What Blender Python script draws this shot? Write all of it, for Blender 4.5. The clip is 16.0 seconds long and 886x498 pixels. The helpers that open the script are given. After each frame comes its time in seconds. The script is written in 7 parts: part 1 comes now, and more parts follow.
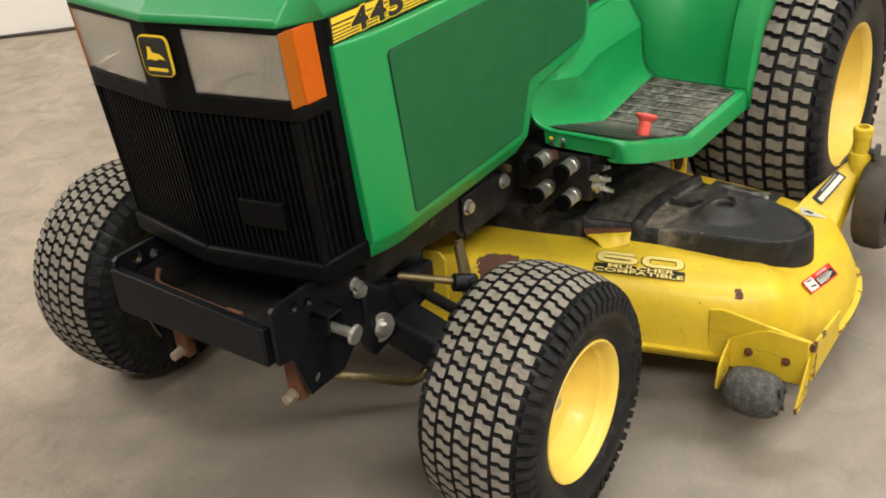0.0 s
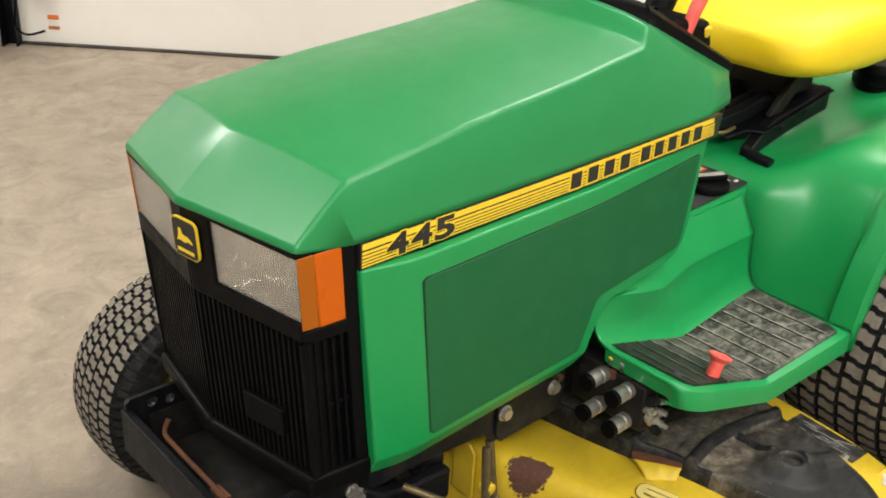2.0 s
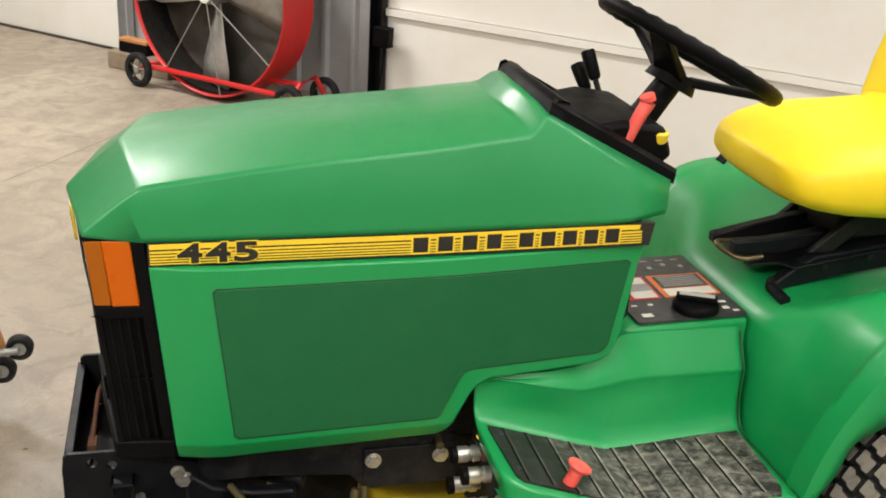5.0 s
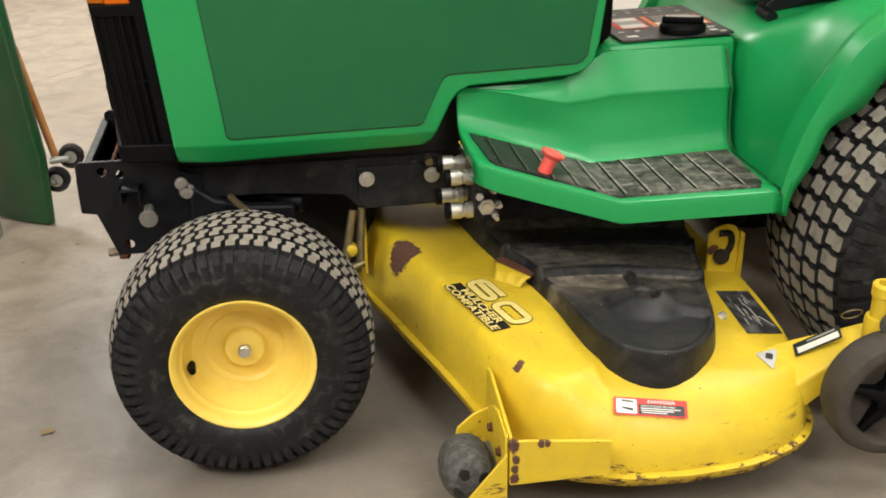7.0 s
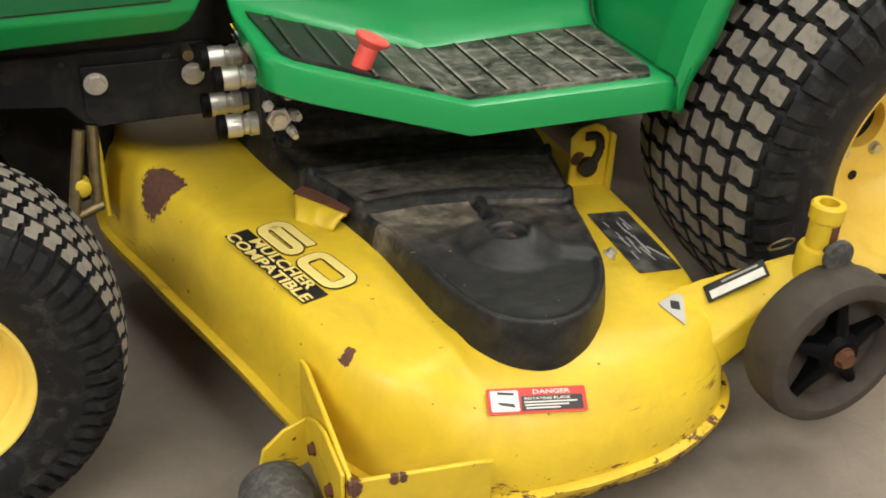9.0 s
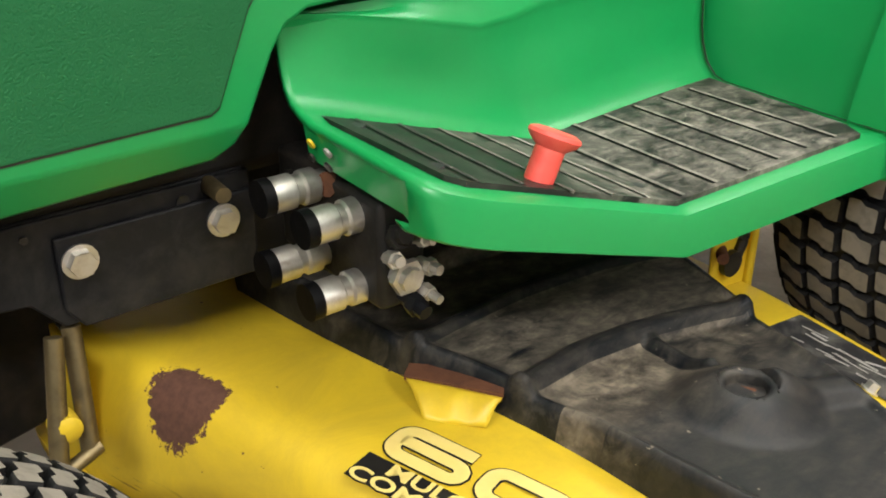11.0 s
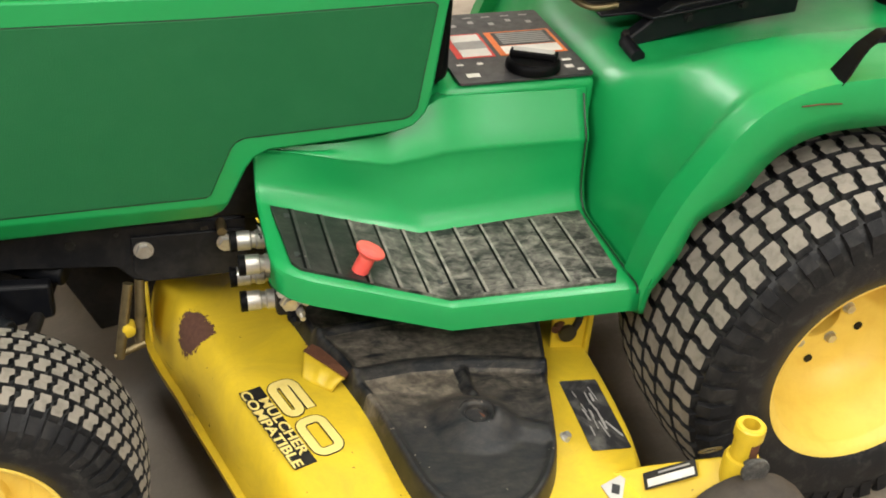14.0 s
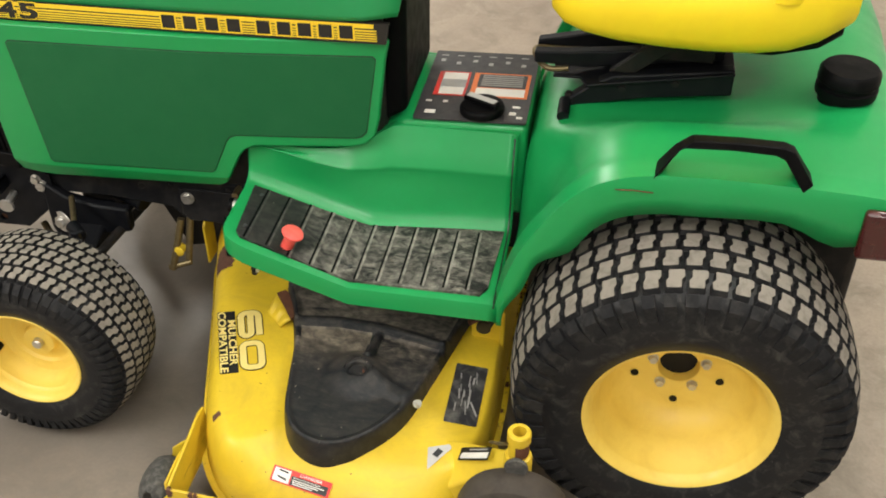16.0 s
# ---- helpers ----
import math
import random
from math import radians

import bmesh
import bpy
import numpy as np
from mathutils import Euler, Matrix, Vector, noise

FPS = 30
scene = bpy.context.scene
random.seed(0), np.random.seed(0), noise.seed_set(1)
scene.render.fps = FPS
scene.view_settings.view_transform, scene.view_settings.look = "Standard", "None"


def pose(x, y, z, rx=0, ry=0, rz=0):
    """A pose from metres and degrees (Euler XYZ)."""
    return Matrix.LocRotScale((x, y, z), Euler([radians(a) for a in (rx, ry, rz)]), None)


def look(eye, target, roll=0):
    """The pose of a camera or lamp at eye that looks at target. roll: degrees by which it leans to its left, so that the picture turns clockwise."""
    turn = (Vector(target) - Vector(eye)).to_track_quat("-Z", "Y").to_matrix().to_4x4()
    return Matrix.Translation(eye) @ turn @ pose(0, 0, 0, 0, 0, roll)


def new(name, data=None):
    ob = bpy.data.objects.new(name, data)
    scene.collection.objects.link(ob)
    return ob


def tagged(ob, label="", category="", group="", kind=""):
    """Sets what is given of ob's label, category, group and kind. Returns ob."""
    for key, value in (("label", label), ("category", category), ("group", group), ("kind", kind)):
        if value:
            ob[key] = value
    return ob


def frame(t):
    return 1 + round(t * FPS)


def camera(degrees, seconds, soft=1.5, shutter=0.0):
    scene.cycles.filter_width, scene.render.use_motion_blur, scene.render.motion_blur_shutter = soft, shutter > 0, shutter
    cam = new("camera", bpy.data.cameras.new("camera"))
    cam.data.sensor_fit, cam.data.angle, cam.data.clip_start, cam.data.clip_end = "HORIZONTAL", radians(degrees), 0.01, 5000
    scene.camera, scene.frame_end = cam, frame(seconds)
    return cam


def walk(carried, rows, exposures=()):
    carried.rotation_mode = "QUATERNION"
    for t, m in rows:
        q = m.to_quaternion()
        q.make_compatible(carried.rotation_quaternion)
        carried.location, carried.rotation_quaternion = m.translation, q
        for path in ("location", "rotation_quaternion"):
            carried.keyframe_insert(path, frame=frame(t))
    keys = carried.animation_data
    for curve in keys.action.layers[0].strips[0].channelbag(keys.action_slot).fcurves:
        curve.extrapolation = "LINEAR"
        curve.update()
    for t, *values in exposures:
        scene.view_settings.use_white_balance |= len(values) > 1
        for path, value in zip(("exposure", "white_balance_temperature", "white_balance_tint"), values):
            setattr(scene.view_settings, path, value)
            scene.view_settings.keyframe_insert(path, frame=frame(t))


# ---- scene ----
cam = camera(46.5, 16.0, soft=1.85)
PATH = [
    (0, (-1.202, -1.196, 1.269), (0.208, -0.134, 0.329), -5.1),
    (0.5, (-1.174, -1.07, 1.322), (0.268, -0.053, 0.382), -2.6),
    (1, (-1.135, -0.998, 1.369), (0.332, -0.002, 0.445), -0.3),
    (1.5, (-1.053, -1.049, 1.416), (0.355, 0.049, 0.516), 1.5),
    (2, (-0.9, -1.175, 1.498), (0.341, 0.108, 0.596), 3.2),
    (2.5, (-0.776, -1.192, 1.564), (0.341, 0.186, 0.64), 4.1),
    (3, (-0.605, -1.138, 1.618), (0.426, 0.283, 0.661), 5.4),
    (3.2, (-0.538, -1.12, 1.642), (0.465, 0.309, 0.666), 5.4),
    (5.3, (0.013, -1.915, 1.461), (0.384, -0.091, 0.73), 3.0),
    (5.5, (0.068, -1.989, 1.415), (0.383, -0.149, 0.696), 2.4),
    (6, (0.148, -2.08, 1.275), (0.351, -0.209, 0.598), 0.3),
    (6.5, (0.146, -2.098, 1.162), (0.332, -0.232, 0.466), -0.5),
    (7, (0.124, -2.09, 1.094), (0.379, -0.275, 0.295), -0.9),
    (7.5, (0.108, -2.038, 1.07), (0.493, -0.296, 0.165), -0.3),
    (8, (0.157, -1.763, 0.951), (0.653, -0.077, -0.004), 1.0),
    (8.5, (0.169, -1.688, 0.94), (0.795, -0.06, -0.037), 2.4),
    (9, (0.186, -1.551, 0.933), (0.846, 0.044, -0.077), 2.1),
    (9.5, (0.143, -1.429, 0.911), (0.795, 0.178, -0.085), 1.1),
    (10, (0.043, -1.24, 0.871), (0.806, 0.348, -0.075), -0.1),
    (10.2, (0.028, -1.172, 0.857), (0.868, 0.382, -0.08), -0.1),
    (12.3, (0.037, -0.796, 0.765), (1.248, 0.524, -0.124), 0.6),
    (12.5, (0.043, -0.869, 0.818), (1.225, 0.473, -0.078), 1.0),
    (13, (0.086, -1.069, 0.974), (1.051, 0.42, 0.052), 2.5),
    (13.5, (0.189, -1.265, 1.118), (0.867, 0.318, 0.1), 3.3),
    (14, (0.285, -1.61, 1.325), (0.794, -0.005, 0.245), 4.2),
    (14.5, (0.369, -1.837, 1.486), (0.729, -0.202, 0.392), 5.2),
    (15, (0.64, -1.87, 1.661), (0.741, -0.323, 0.396), 4.2),
    (15.5, (0.893, -1.916, 1.724), (0.831, -0.368, 0.459), 1.7),
    (16, (1.133, -1.938, 1.731), (0.859, -0.381, 0.506), -0.2),
]
EXPOSURES = [(0.0, 0.0), (1.5, 0.05), (3.0, -0.12), (6.0, -0.12), (7.0, 0.0), (8.0, -0.05), (9.0, -0.12), (10.2, 0.12), (12.3, 0.50), (13.0, 0.44), (13.5, 0.42), (14.0, 0.20), (15.0, -0.06), (16.0, -0.12)]
walk(cam, [(t, look(eye, target, roll)) for t, eye, target, roll in PATH], exposures=EXPOSURES)

# ---------------------------------------------------------------- light
world = bpy.data.worlds.new("garage_air")
scene.world = world
world.use_nodes = True
world.node_tree.nodes["Background"].inputs[0].default_value = (1.0, 0.93, 0.84, 1)
world.node_tree.nodes["Background"].inputs[1].default_value = 0.05

# unit vectors along and out of the long garage wall
ALONG = Vector((0.70711, -0.70711, 0))
INTO = Vector((-0.70711, -0.70711, 0))
WALL_C = 4.75 / math.sqrt(2)
CEIL = 3.3


def wall_pt(u, d, z):
    """A place u metres along the wall, d metres in front of it."""
    return ALONG * u - INTO * WALL_C + INTO * d + Vector((0, 0, z))


def tube_lamp(u, d, power, length=2.4, width=0.30):
    lamp = bpy.data.lights.new("ceiling_lamp", "AREA")
    lamp.shape, lamp.size, lamp.size_y = "RECTANGLE", length, width
    lamp.energy, lamp.color = power, (0.985, 0.965, 0.915)
    ob = new("ceiling_lamp_light", lamp)
    p = wall_pt(u, d, CEIL - 0.13)
    ob.matrix_world = Matrix.Translation(p) @ pose(0, 0, 0, 0, 0, -45)
    return p


LAMPS = [tube_lamp(u, d, power) for u, d, power in ((-3.8, 1.7, 175), (1.8, 1.7, 80), (-2.6, 3.7, 45), (2.0, 3.7, 45), (0.4, 6.4, 180), (4.2, 5.2, 130))]


# ---------------------------------------------------------------- materials
def mat(name, rough=0.5, metal=0.0, spec=0.5, coat=0.0):
    m = bpy.data.materials.new(name)
    m.use_nodes = True
    b = m.node_tree.nodes["Principled BSDF"]
    b.inputs["Roughness"].default_value = rough
    b.inputs["Metallic"].default_value = metal
    b.inputs["Specular IOR Level"].default_value = spec
    b.inputs["Coat Weight"].default_value = coat
    b.inputs["Coat Roughness"].default_value = 0.12
    return m, m.node_tree, b


def coords(nt, scale=(1, 1, 1)):
    tc = nt.nodes.new("ShaderNodeTexCoord")
    mp = nt.nodes.new("ShaderNodeMapping")
    mp.inputs["Scale"].default_value = scale
    nt.links.new(tc.outputs["Object"], mp.inputs["Vector"])
    return mp.outputs["Vector"]


def noise_tex(nt, vec, scale, detail=4.0, rough=0.6, dist=0.0):
    n = nt.nodes.new("ShaderNodeTexNoise")
    n.inputs["Scale"].default_value = scale
    n.inputs["Detail"].default_value = detail
    n.inputs["Roughness"].default_value = rough
    n.inputs["Distortion"].default_value = dist
    nt.links.new(vec, n.inputs["Vector"])
    return n.outputs["Fac"]


def ramp(nt, fac, lo, hi, a=0.0, b=1.0):
    r = nt.nodes.new("ShaderNodeMapRange")
    r.inputs["From Min"].default_value, r.inputs["From Max"].default_value = lo, hi
    r.inputs["To Min"].default_value, r.inputs["To Max"].default_value = a, b
    nt.links.new(fac, r.inputs["Value"])
    return r.outputs["Result"]


def mix(nt, fac, a, b):
    m = nt.nodes.new("ShaderNodeMix")
    m.data_type = "RGBA"
    for key, value in ((0, fac), (6, a), (7, b)):
        if isinstance(value, (tuple, list)):
            m.inputs[key].default_value = (*value[:3], 1)
        elif isinstance(value, float):
            m.inputs[key].default_value = value
        else:
            nt.links.new(value, m.inputs[key])
    return m.outputs[2]


def math_node(nt, op, a, b=0.0):
    m = nt.nodes.new("ShaderNodeMath")
    m.operation = op
    for i, v in enumerate((a, b)):
        if isinstance(v, (int, float)):
            m.inputs[i].default_value = v
        else:
            nt.links.new(v, m.inputs[i])
    return m.outputs[0]


def bump(nt, bsdf, height, strength=0.3, dist=0.002):
    b = nt.nodes.new("ShaderNodeBump")
    b.inputs["Strength"].default_value, b.inputs["Distance"].default_value = strength, dist
    nt.links.new(height, b.inputs["Height"])
    nt.links.new(b.outputs["Normal"], bsdf.inputs["Normal"])


def worn(name, colour, dark, rough=0.45, scale=9.0, amount=0.5, fine=160.0, bump_h=0.001, bump_s=0.12, coat=0.0, metal=0.0, spec=0.5, lo=0.45, hi=0.75, dust=0.0):
    """A painted, moulded or cast surface: its colour, a darker or dustier tone in broad patches, fine grain in relief and gloss."""
    m, nt, b = mat(name, rough, metal, spec, coat)
    b.inputs["Sheen Weight"].default_value, b.inputs["Sheen Roughness"].default_value = dust, 0.5
    vec = coords(nt)
    broad = ramp(nt, noise_tex(nt, vec, scale, 5.0, 0.65, 0.4), lo, hi, 0.0, amount)
    nt.links.new(mix(nt, broad, colour, dark), b.inputs["Base Color"])
    grain = noise_tex(nt, vec, fine, 3.0)
    nt.links.new(ramp(nt, noise_tex(nt, vec, scale * 2.3, 4.0), 0.3, 0.7, rough - 0.06, rough + 0.1), b.inputs["Roughness"])
    bump(nt, b, grain, bump_s, bump_h)
    return m


GREEN = worn("green_paint", (0.005, 0.262, 0.066), (0.013, 0.285, 0.083), 0.40, 5.0, 0.5, 220, 0.0006, 0.10, coat=0.28, spec=0.38)
GREEN_HOOD = worn("green_hood_plastic", (0.005, 0.215, 0.057), (0.016, 0.244, 0.079), 0.43, 4.0, 0.6, 420, 0.0005, 0.12, coat=0.34, dust=0.008, spec=0.42)
for paint, haze in ((GREEN, 0.24), (GREEN_HOOD, 0.20)):
    paint.node_tree.nodes["Principled BSDF"].inputs["Coat Roughness"].default_value = haze
INSERT = worn("grained_green_panel", (0.006, 0.112, 0.034), (0.012, 0.128, 0.043), 0.55, 6.0, 0.5, 480, 0.0016, 0.8, spec=0.32)
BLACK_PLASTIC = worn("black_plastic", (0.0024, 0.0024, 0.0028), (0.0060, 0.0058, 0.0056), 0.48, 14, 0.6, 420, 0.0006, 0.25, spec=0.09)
BLACK_STEEL = worn("black_steel", (0.0036, 0.0042, 0.0060), (0.012, 0.0115, 0.012), 0.44, 16, 0.7, 260, 0.0006, 0.2, spec=0.2)
RAIL_STEEL = worn("dusty_black_rail", (0.0065, 0.0070, 0.0090), (0.034, 0.032, 0.030), 0.5, 20, 0.8, 260, 0.0008, 0.25, spec=0.25)
DARK_STEEL = worn("dark_oily_steel", (0.007, 0.0065, 0.006), (0.026, 0.020, 0.015), 0.6, 25, 0.8, 200, 0.001, 0.3, spec=0.3)
RUBBER = worn("tyre_rubber", (0.008, 0.008, 0.009), (0.036, 0.034, 0.031), 0.72, 34, 0.8, 350, 0.001, 0.35, spec=0.25)
DUSTY = worn("dusty_tread_rubber", (0.228, 0.204, 0.170), (0.095, 0.086, 0.073), 0.85, 45, 0.85, 300, 0.001, 0.3, spec=0.2, lo=0.46, hi=0.78)
DUSTY_DARK = worn("faintly_dusty_rubber", (0.045, 0.042, 0.037), (0.018, 0.017, 0.016), 0.85, 60, 0.9, 300, 0.001, 0.3, spec=0.2)
RIM_YELLOW = worn("yellow_rim_paint", (0.82, 0.595, 0.105), (0.70, 0.465, 0.070), 0.48, 16, 0.7, 150, 0.0006, 0.1, coat=0.05)
SEAT_YELLOW = worn("yellow_vinyl", (0.90, 0.66, 0.010), (0.80, 0.56, 0.012), 0.50, 7, 0.5, 500, 0.0008, 0.25)
ORANGE = worn("orange_lens", (0.52, 0.100, 0.002), (0.44, 0.078, 0.002), 0.32, 10, 0.3, 90, 0.001, 0.2, spec=0.22)
AMBER = worn("amber_lens", (0.34, 0.090, 0.003), (0.28, 0.072, 0.003), 0.32, 10, 0.3, 90, 0.001, 0.2, spec=0.22)
RED_PLASTIC = worn("faded_red_plastic", (0.80, 0.095, 0.075), (0.86, 0.20, 0.16), 0.45, 30, 0.6, 200, 0.0006, 0.15)
RED_PAINT = worn("red_paint", (0.55, 0.018, 0.018), (0.38, 0.016, 0.014), 0.4, 6, 0.6, 120, 0.0008, 0.15)
ZINC = worn("zinc_plated_steel", (0.60, 0.585, 0.55), (0.38, 0.34, 0.28), 0.38, 60, 0.7, 200, 0.0006, 0.2, metal=0.85)
BRASSY = worn("tarnished_brass", (0.21, 0.165, 0.085), (0.11, 0.085, 0.048), 0.42, 60, 0.7, 200, 0.0006, 0.2, metal=0.8)
RUSTY = worn("rusted_steel", (0.13, 0.055, 0.030), (0.060, 0.030, 0.020), 0.85, 40, 0.9, 160, 0.002, 0.6, spec=0.2)
CHROME = worn("lamp_reflector", (0.95, 0.94, 0.91), (0.90, 0.88, 0.84), 0.14, 20, 0.6, 90, 0.0006, 0.05, metal=1.0)


def make_lens():
    """Weathered clear plastic: mostly see-through, with a faint milky haze in it."""
    m, nt, b = mat("clear_ribbed_lens", 0.08, 0, 0.5)
    b.inputs["IOR"].default_value = 1.45
    haze = ramp(nt, noise_tex(nt, coords(nt), 14, 4.0), 0.3, 0.75, 0.97, 0.90)
    nt.links.new(haze, b.inputs["Transmission Weight"])
    b.inputs["Base Color"].default_value = (0.98, 0.965, 0.93, 1)
    return m


CLEAR = make_lens()
DECAL_BLACK = worn("black_decal", (0.012, 0.011, 0.010), (0.03, 0.028, 0.025), 0.35, 30, 0.6, 200, 0.0004, 0.1)
DECAL_YELLOW = worn("yellow_decal", (0.86, 0.60, 0.028), (0.75, 0.50, 0.03), 0.35, 30, 0.6, 200, 0.0004, 0.1)
DECAL_WHITE = worn("white_decal", (0.72, 0.70, 0.64), (0.55, 0.52, 0.46), 0.4, 30, 0.6, 200, 0.0004, 0.1)
DECAL_RED = worn("red_decal", (0.62, 0.03, 0.02), (0.5, 0.03, 0.02), 0.38, 30, 0.6, 200, 0.0004, 0.1)
DECAL_ORANGE = worn("orange_decal", (0.72, 0.17, 0.03), (0.6, 0.13, 0.03), 0.4, 30, 0.6, 200, 0.0004, 0.1)
DECAL_GREY = worn("grey_decal", (0.34, 0.33, 0.31), (0.22, 0.21, 0.2), 0.45, 30, 0.6, 200, 0.0004, 0.1)
DECAL_SILVER = worn("silver_sticker", (0.50, 0.49, 0.46), (0.36, 0.35, 0.33), 0.4, 30, 0.6, 200, 0.0004, 0.1)
DECAL_WORN = worn("scuffed_black_sticker", (0.020, 0.020, 0.022), (0.15, 0.145, 0.13), 0.45, 22, 0.8, 200, 0.0004, 0.1, lo=0.46, hi=0.66)
DECAL_DARK = worn("dark_grey_decal", (0.030, 0.030, 0.032), (0.07, 0.068, 0.065), 0.40, 30, 0.6, 200, 0.0004, 0.1)
ROLLER = worn("grey_scuffed_roller", (0.045, 0.044, 0.040), (0.14, 0.135, 0.118), 0.8, 90, 0.9, 160, 0.003, 0.7)
WALL_WHITE = worn("white_door_paint", (0.80, 0.77, 0.72), (0.72, 0.68, 0.61), 0.5, 1.6, 0.7, 60, 0.001, 0.15)
WALL_STEEL = worn("grey_ribbed_steel", (0.45, 0.45, 0.46), (0.33, 0.33, 0.34), 0.45, 3, 0.7, 60, 0.001, 0.15, metal=0.2)
SEAL = worn("black_rubber_seal", (0.040, 0.033, 0.027), (0.11, 0.09, 0.07), 0.8, 8, 0.7, 90, 0.002, 0.3)
WOOD = worn("worn_board", (0.26, 0.20, 0.14), (0.15, 0.11, 0.08), 0.75, 12, 0.8, 90, 0.002, 0.3)
ORANGE_WOOD = worn("orange_wood_handle", (0.50, 0.22, 0.07), (0.36, 0.15, 0.05), 0.6, 14, 0.7, 120, 0.001, 0.2)
GALV = worn("grey_galvanised_steel", (0.36, 0.36, 0.34), (0.22, 0.22, 0.21), 0.42, 12, 0.8, 120, 0.001, 0.25, metal=0.6)
DEEP_GREEN = worn("deep_green_enamel", (0.004, 0.060, 0.016), (0.030, 0.055, 0.026), 0.42, 9, 0.8, 160, 0.001, 0.2, coat=0.2)
BLADE = worn("grey_fan_blade", (0.42, 0.41, 0.38), (0.22, 0.20, 0.17), 0.45, 8, 0.8, 90, 0.001, 0.2, metal=0.4)
WALL_GREY = worn("bare_grey_wallboard", (0.66, 0.63, 0.58), (0.56, 0.53, 0.48), 0.8, 1.6, 0.7, 60, 0.001, 0.15)
CEIL_WHITE = worn("white_ceiling", (0.78, 0.76, 0.72), (0.70, 0.68, 0.64), 0.7, 2, 0.5, 40, 0.001, 0.1)


def make_deck_yellow():
    """Yellow deck paint, chipped to brown rust in a few spots and along the lower edge."""
    m, nt, b = mat("chipped_yellow_paint", 0.36, 0, 0.45, 0.04)
    tc = nt.nodes.new("ShaderNodeTexCoord")
    vec = tc.outputs["Object"]
    wob = noise_tex(nt, vec, 55, 4.0, 0.7)
    ragged = noise_tex(nt, vec, 150, 5.0, 0.75)
    total = None
    flatten = nt.nodes.new("ShaderNodeMapping")
    flatten.inputs["Scale"].default_value = (1.0, 1.0, 0.7)
    nt.links.new(vec, flatten.inputs["Vector"])
    for (x, y, z), r in (((0.300, -0.188, 0.258), 0.036), ((0.318, -0.205, 0.262), 0.027), ((0.447, -0.641, 0.240), 0.010), ((0.454, -0.637, 0.240), 0.008), ((0.410, -0.797, 0.19), 0.009), ((0.413, -0.799, 0.165), 0.006), ((0.412, -0.799, 0.148), 0.006), ((0.411, -0.799, 0.130), 0.007), ((0.452, -0.799, 0.192), 0.006), ((0.462, -0.799, 0.191), 0.005), ((0.340, -0.792, 0.084), 0.007), ((0.545, -0.520, 0.25), 0.004), ((0.365, -0.42, 0.262), 0.003)):
        d = nt.nodes.new("ShaderNodeVectorMath")
        d.operation = "DISTANCE"
        nt.links.new(flatten.outputs["Vector"], d.inputs[0])
        d.inputs[1].default_value = (x, y, z * 0.7)
        dist = math_node(nt, "ADD", d.outputs["Value"], math_node(nt, "MULTIPLY", math_node(nt, "SUBTRACT", wob, 0.5), r * 1.1))
        dist = math_node(nt, "ADD", dist, math_node(nt, "MULTIPLY", math_node(nt, "SUBTRACT", ragged, 0.5), r * 0.4 + 0.012))
        spot = ramp(nt, dist, r * 1.03, r * 0.97)
        total = spot if total is None else math_node(nt, "MAXIMUM", total, spot)
    sep = nt.nodes.new("ShaderNodeSeparateXYZ")
    nt.links.new(vec, sep.inputs[0])
    low = ramp(nt, sep.outputs["Z"], 0.15, 0.085, 0.0, 0.23)
    scr = nt.nodes.new("ShaderNodeMapping")
    scr.inputs["Scale"].default_value = (1.0, 1.0, 4.0)
    nt.links.new(vec, scr.inputs["Vector"])
    chips = math_node(nt, "ADD", noise_tex(nt, scr.outputs["Vector"], 32, 6.0, 0.75, 0.3), low)
    total = math_node(nt, "MAXIMUM", total, ramp(nt, chips, 0.735, 0.755))
    # long thin scrapes along the skirt, in patches
    streak = nt.nodes.new("ShaderNodeMapping")
    streak.inputs["Scale"].default_value = (9.0, 9.0, 150.0)
    nt.links.new(vec, streak.inputs["Vector"])
    band = math_node(nt, "MULTIPLY", ramp(nt, sep.outputs["Z"], 0.105, 0.12), ramp(nt, sep.outputs["Z"], 0.185, 0.15))
    gate = math_node(nt, "MULTIPLY", band, ramp(nt, noise_tex(nt, vec, 7, 2.0), 0.50, 0.56))
    lines = math_node(nt, "MULTIPLY", ramp(nt, noise_tex(nt, streak.outputs["Vector"], 1.0, 4.0, 0.7), 0.60, 0.64), gate)
    total = math_node(nt, "MAXIMUM", total, math_node(nt, "MULTIPLY", lines, 0.8))
    specks = ramp(nt, noise_tex(nt, vec, 75, 3.0, 0.5), 0.735, 0.755)
    total = math_node(nt, "MAXIMUM", total, specks)
    dirt = ramp(nt, noise_tex(nt, vec, 9, 7.0, 0.74, 0.5), 0.40, 0.74, 0.0, 0.75)
    paint = mix(nt, dirt, (0.69, 0.485, 0.024), (0.47, 0.325, 0.030))
    rust = mix(nt, noise_tex(nt, vec, 140, 4.0), (0.045, 0.020, 0.013), (0.15, 0.065, 0.040))
    nt.links.new(mix(nt, total, paint, rust), b.inputs["Base Color"])
    nt.links.new(ramp(nt, total, 0, 1, 0.46, 0.88), b.inputs["Roughness"])
    h = math_node(nt, "SUBTRACT", math_node(nt, "MULTIPLY", noise_tex(nt, vec, 45, 3.0), 0.35), total)
    bump(nt, b, h, 0.25, 0.0015)
    return m


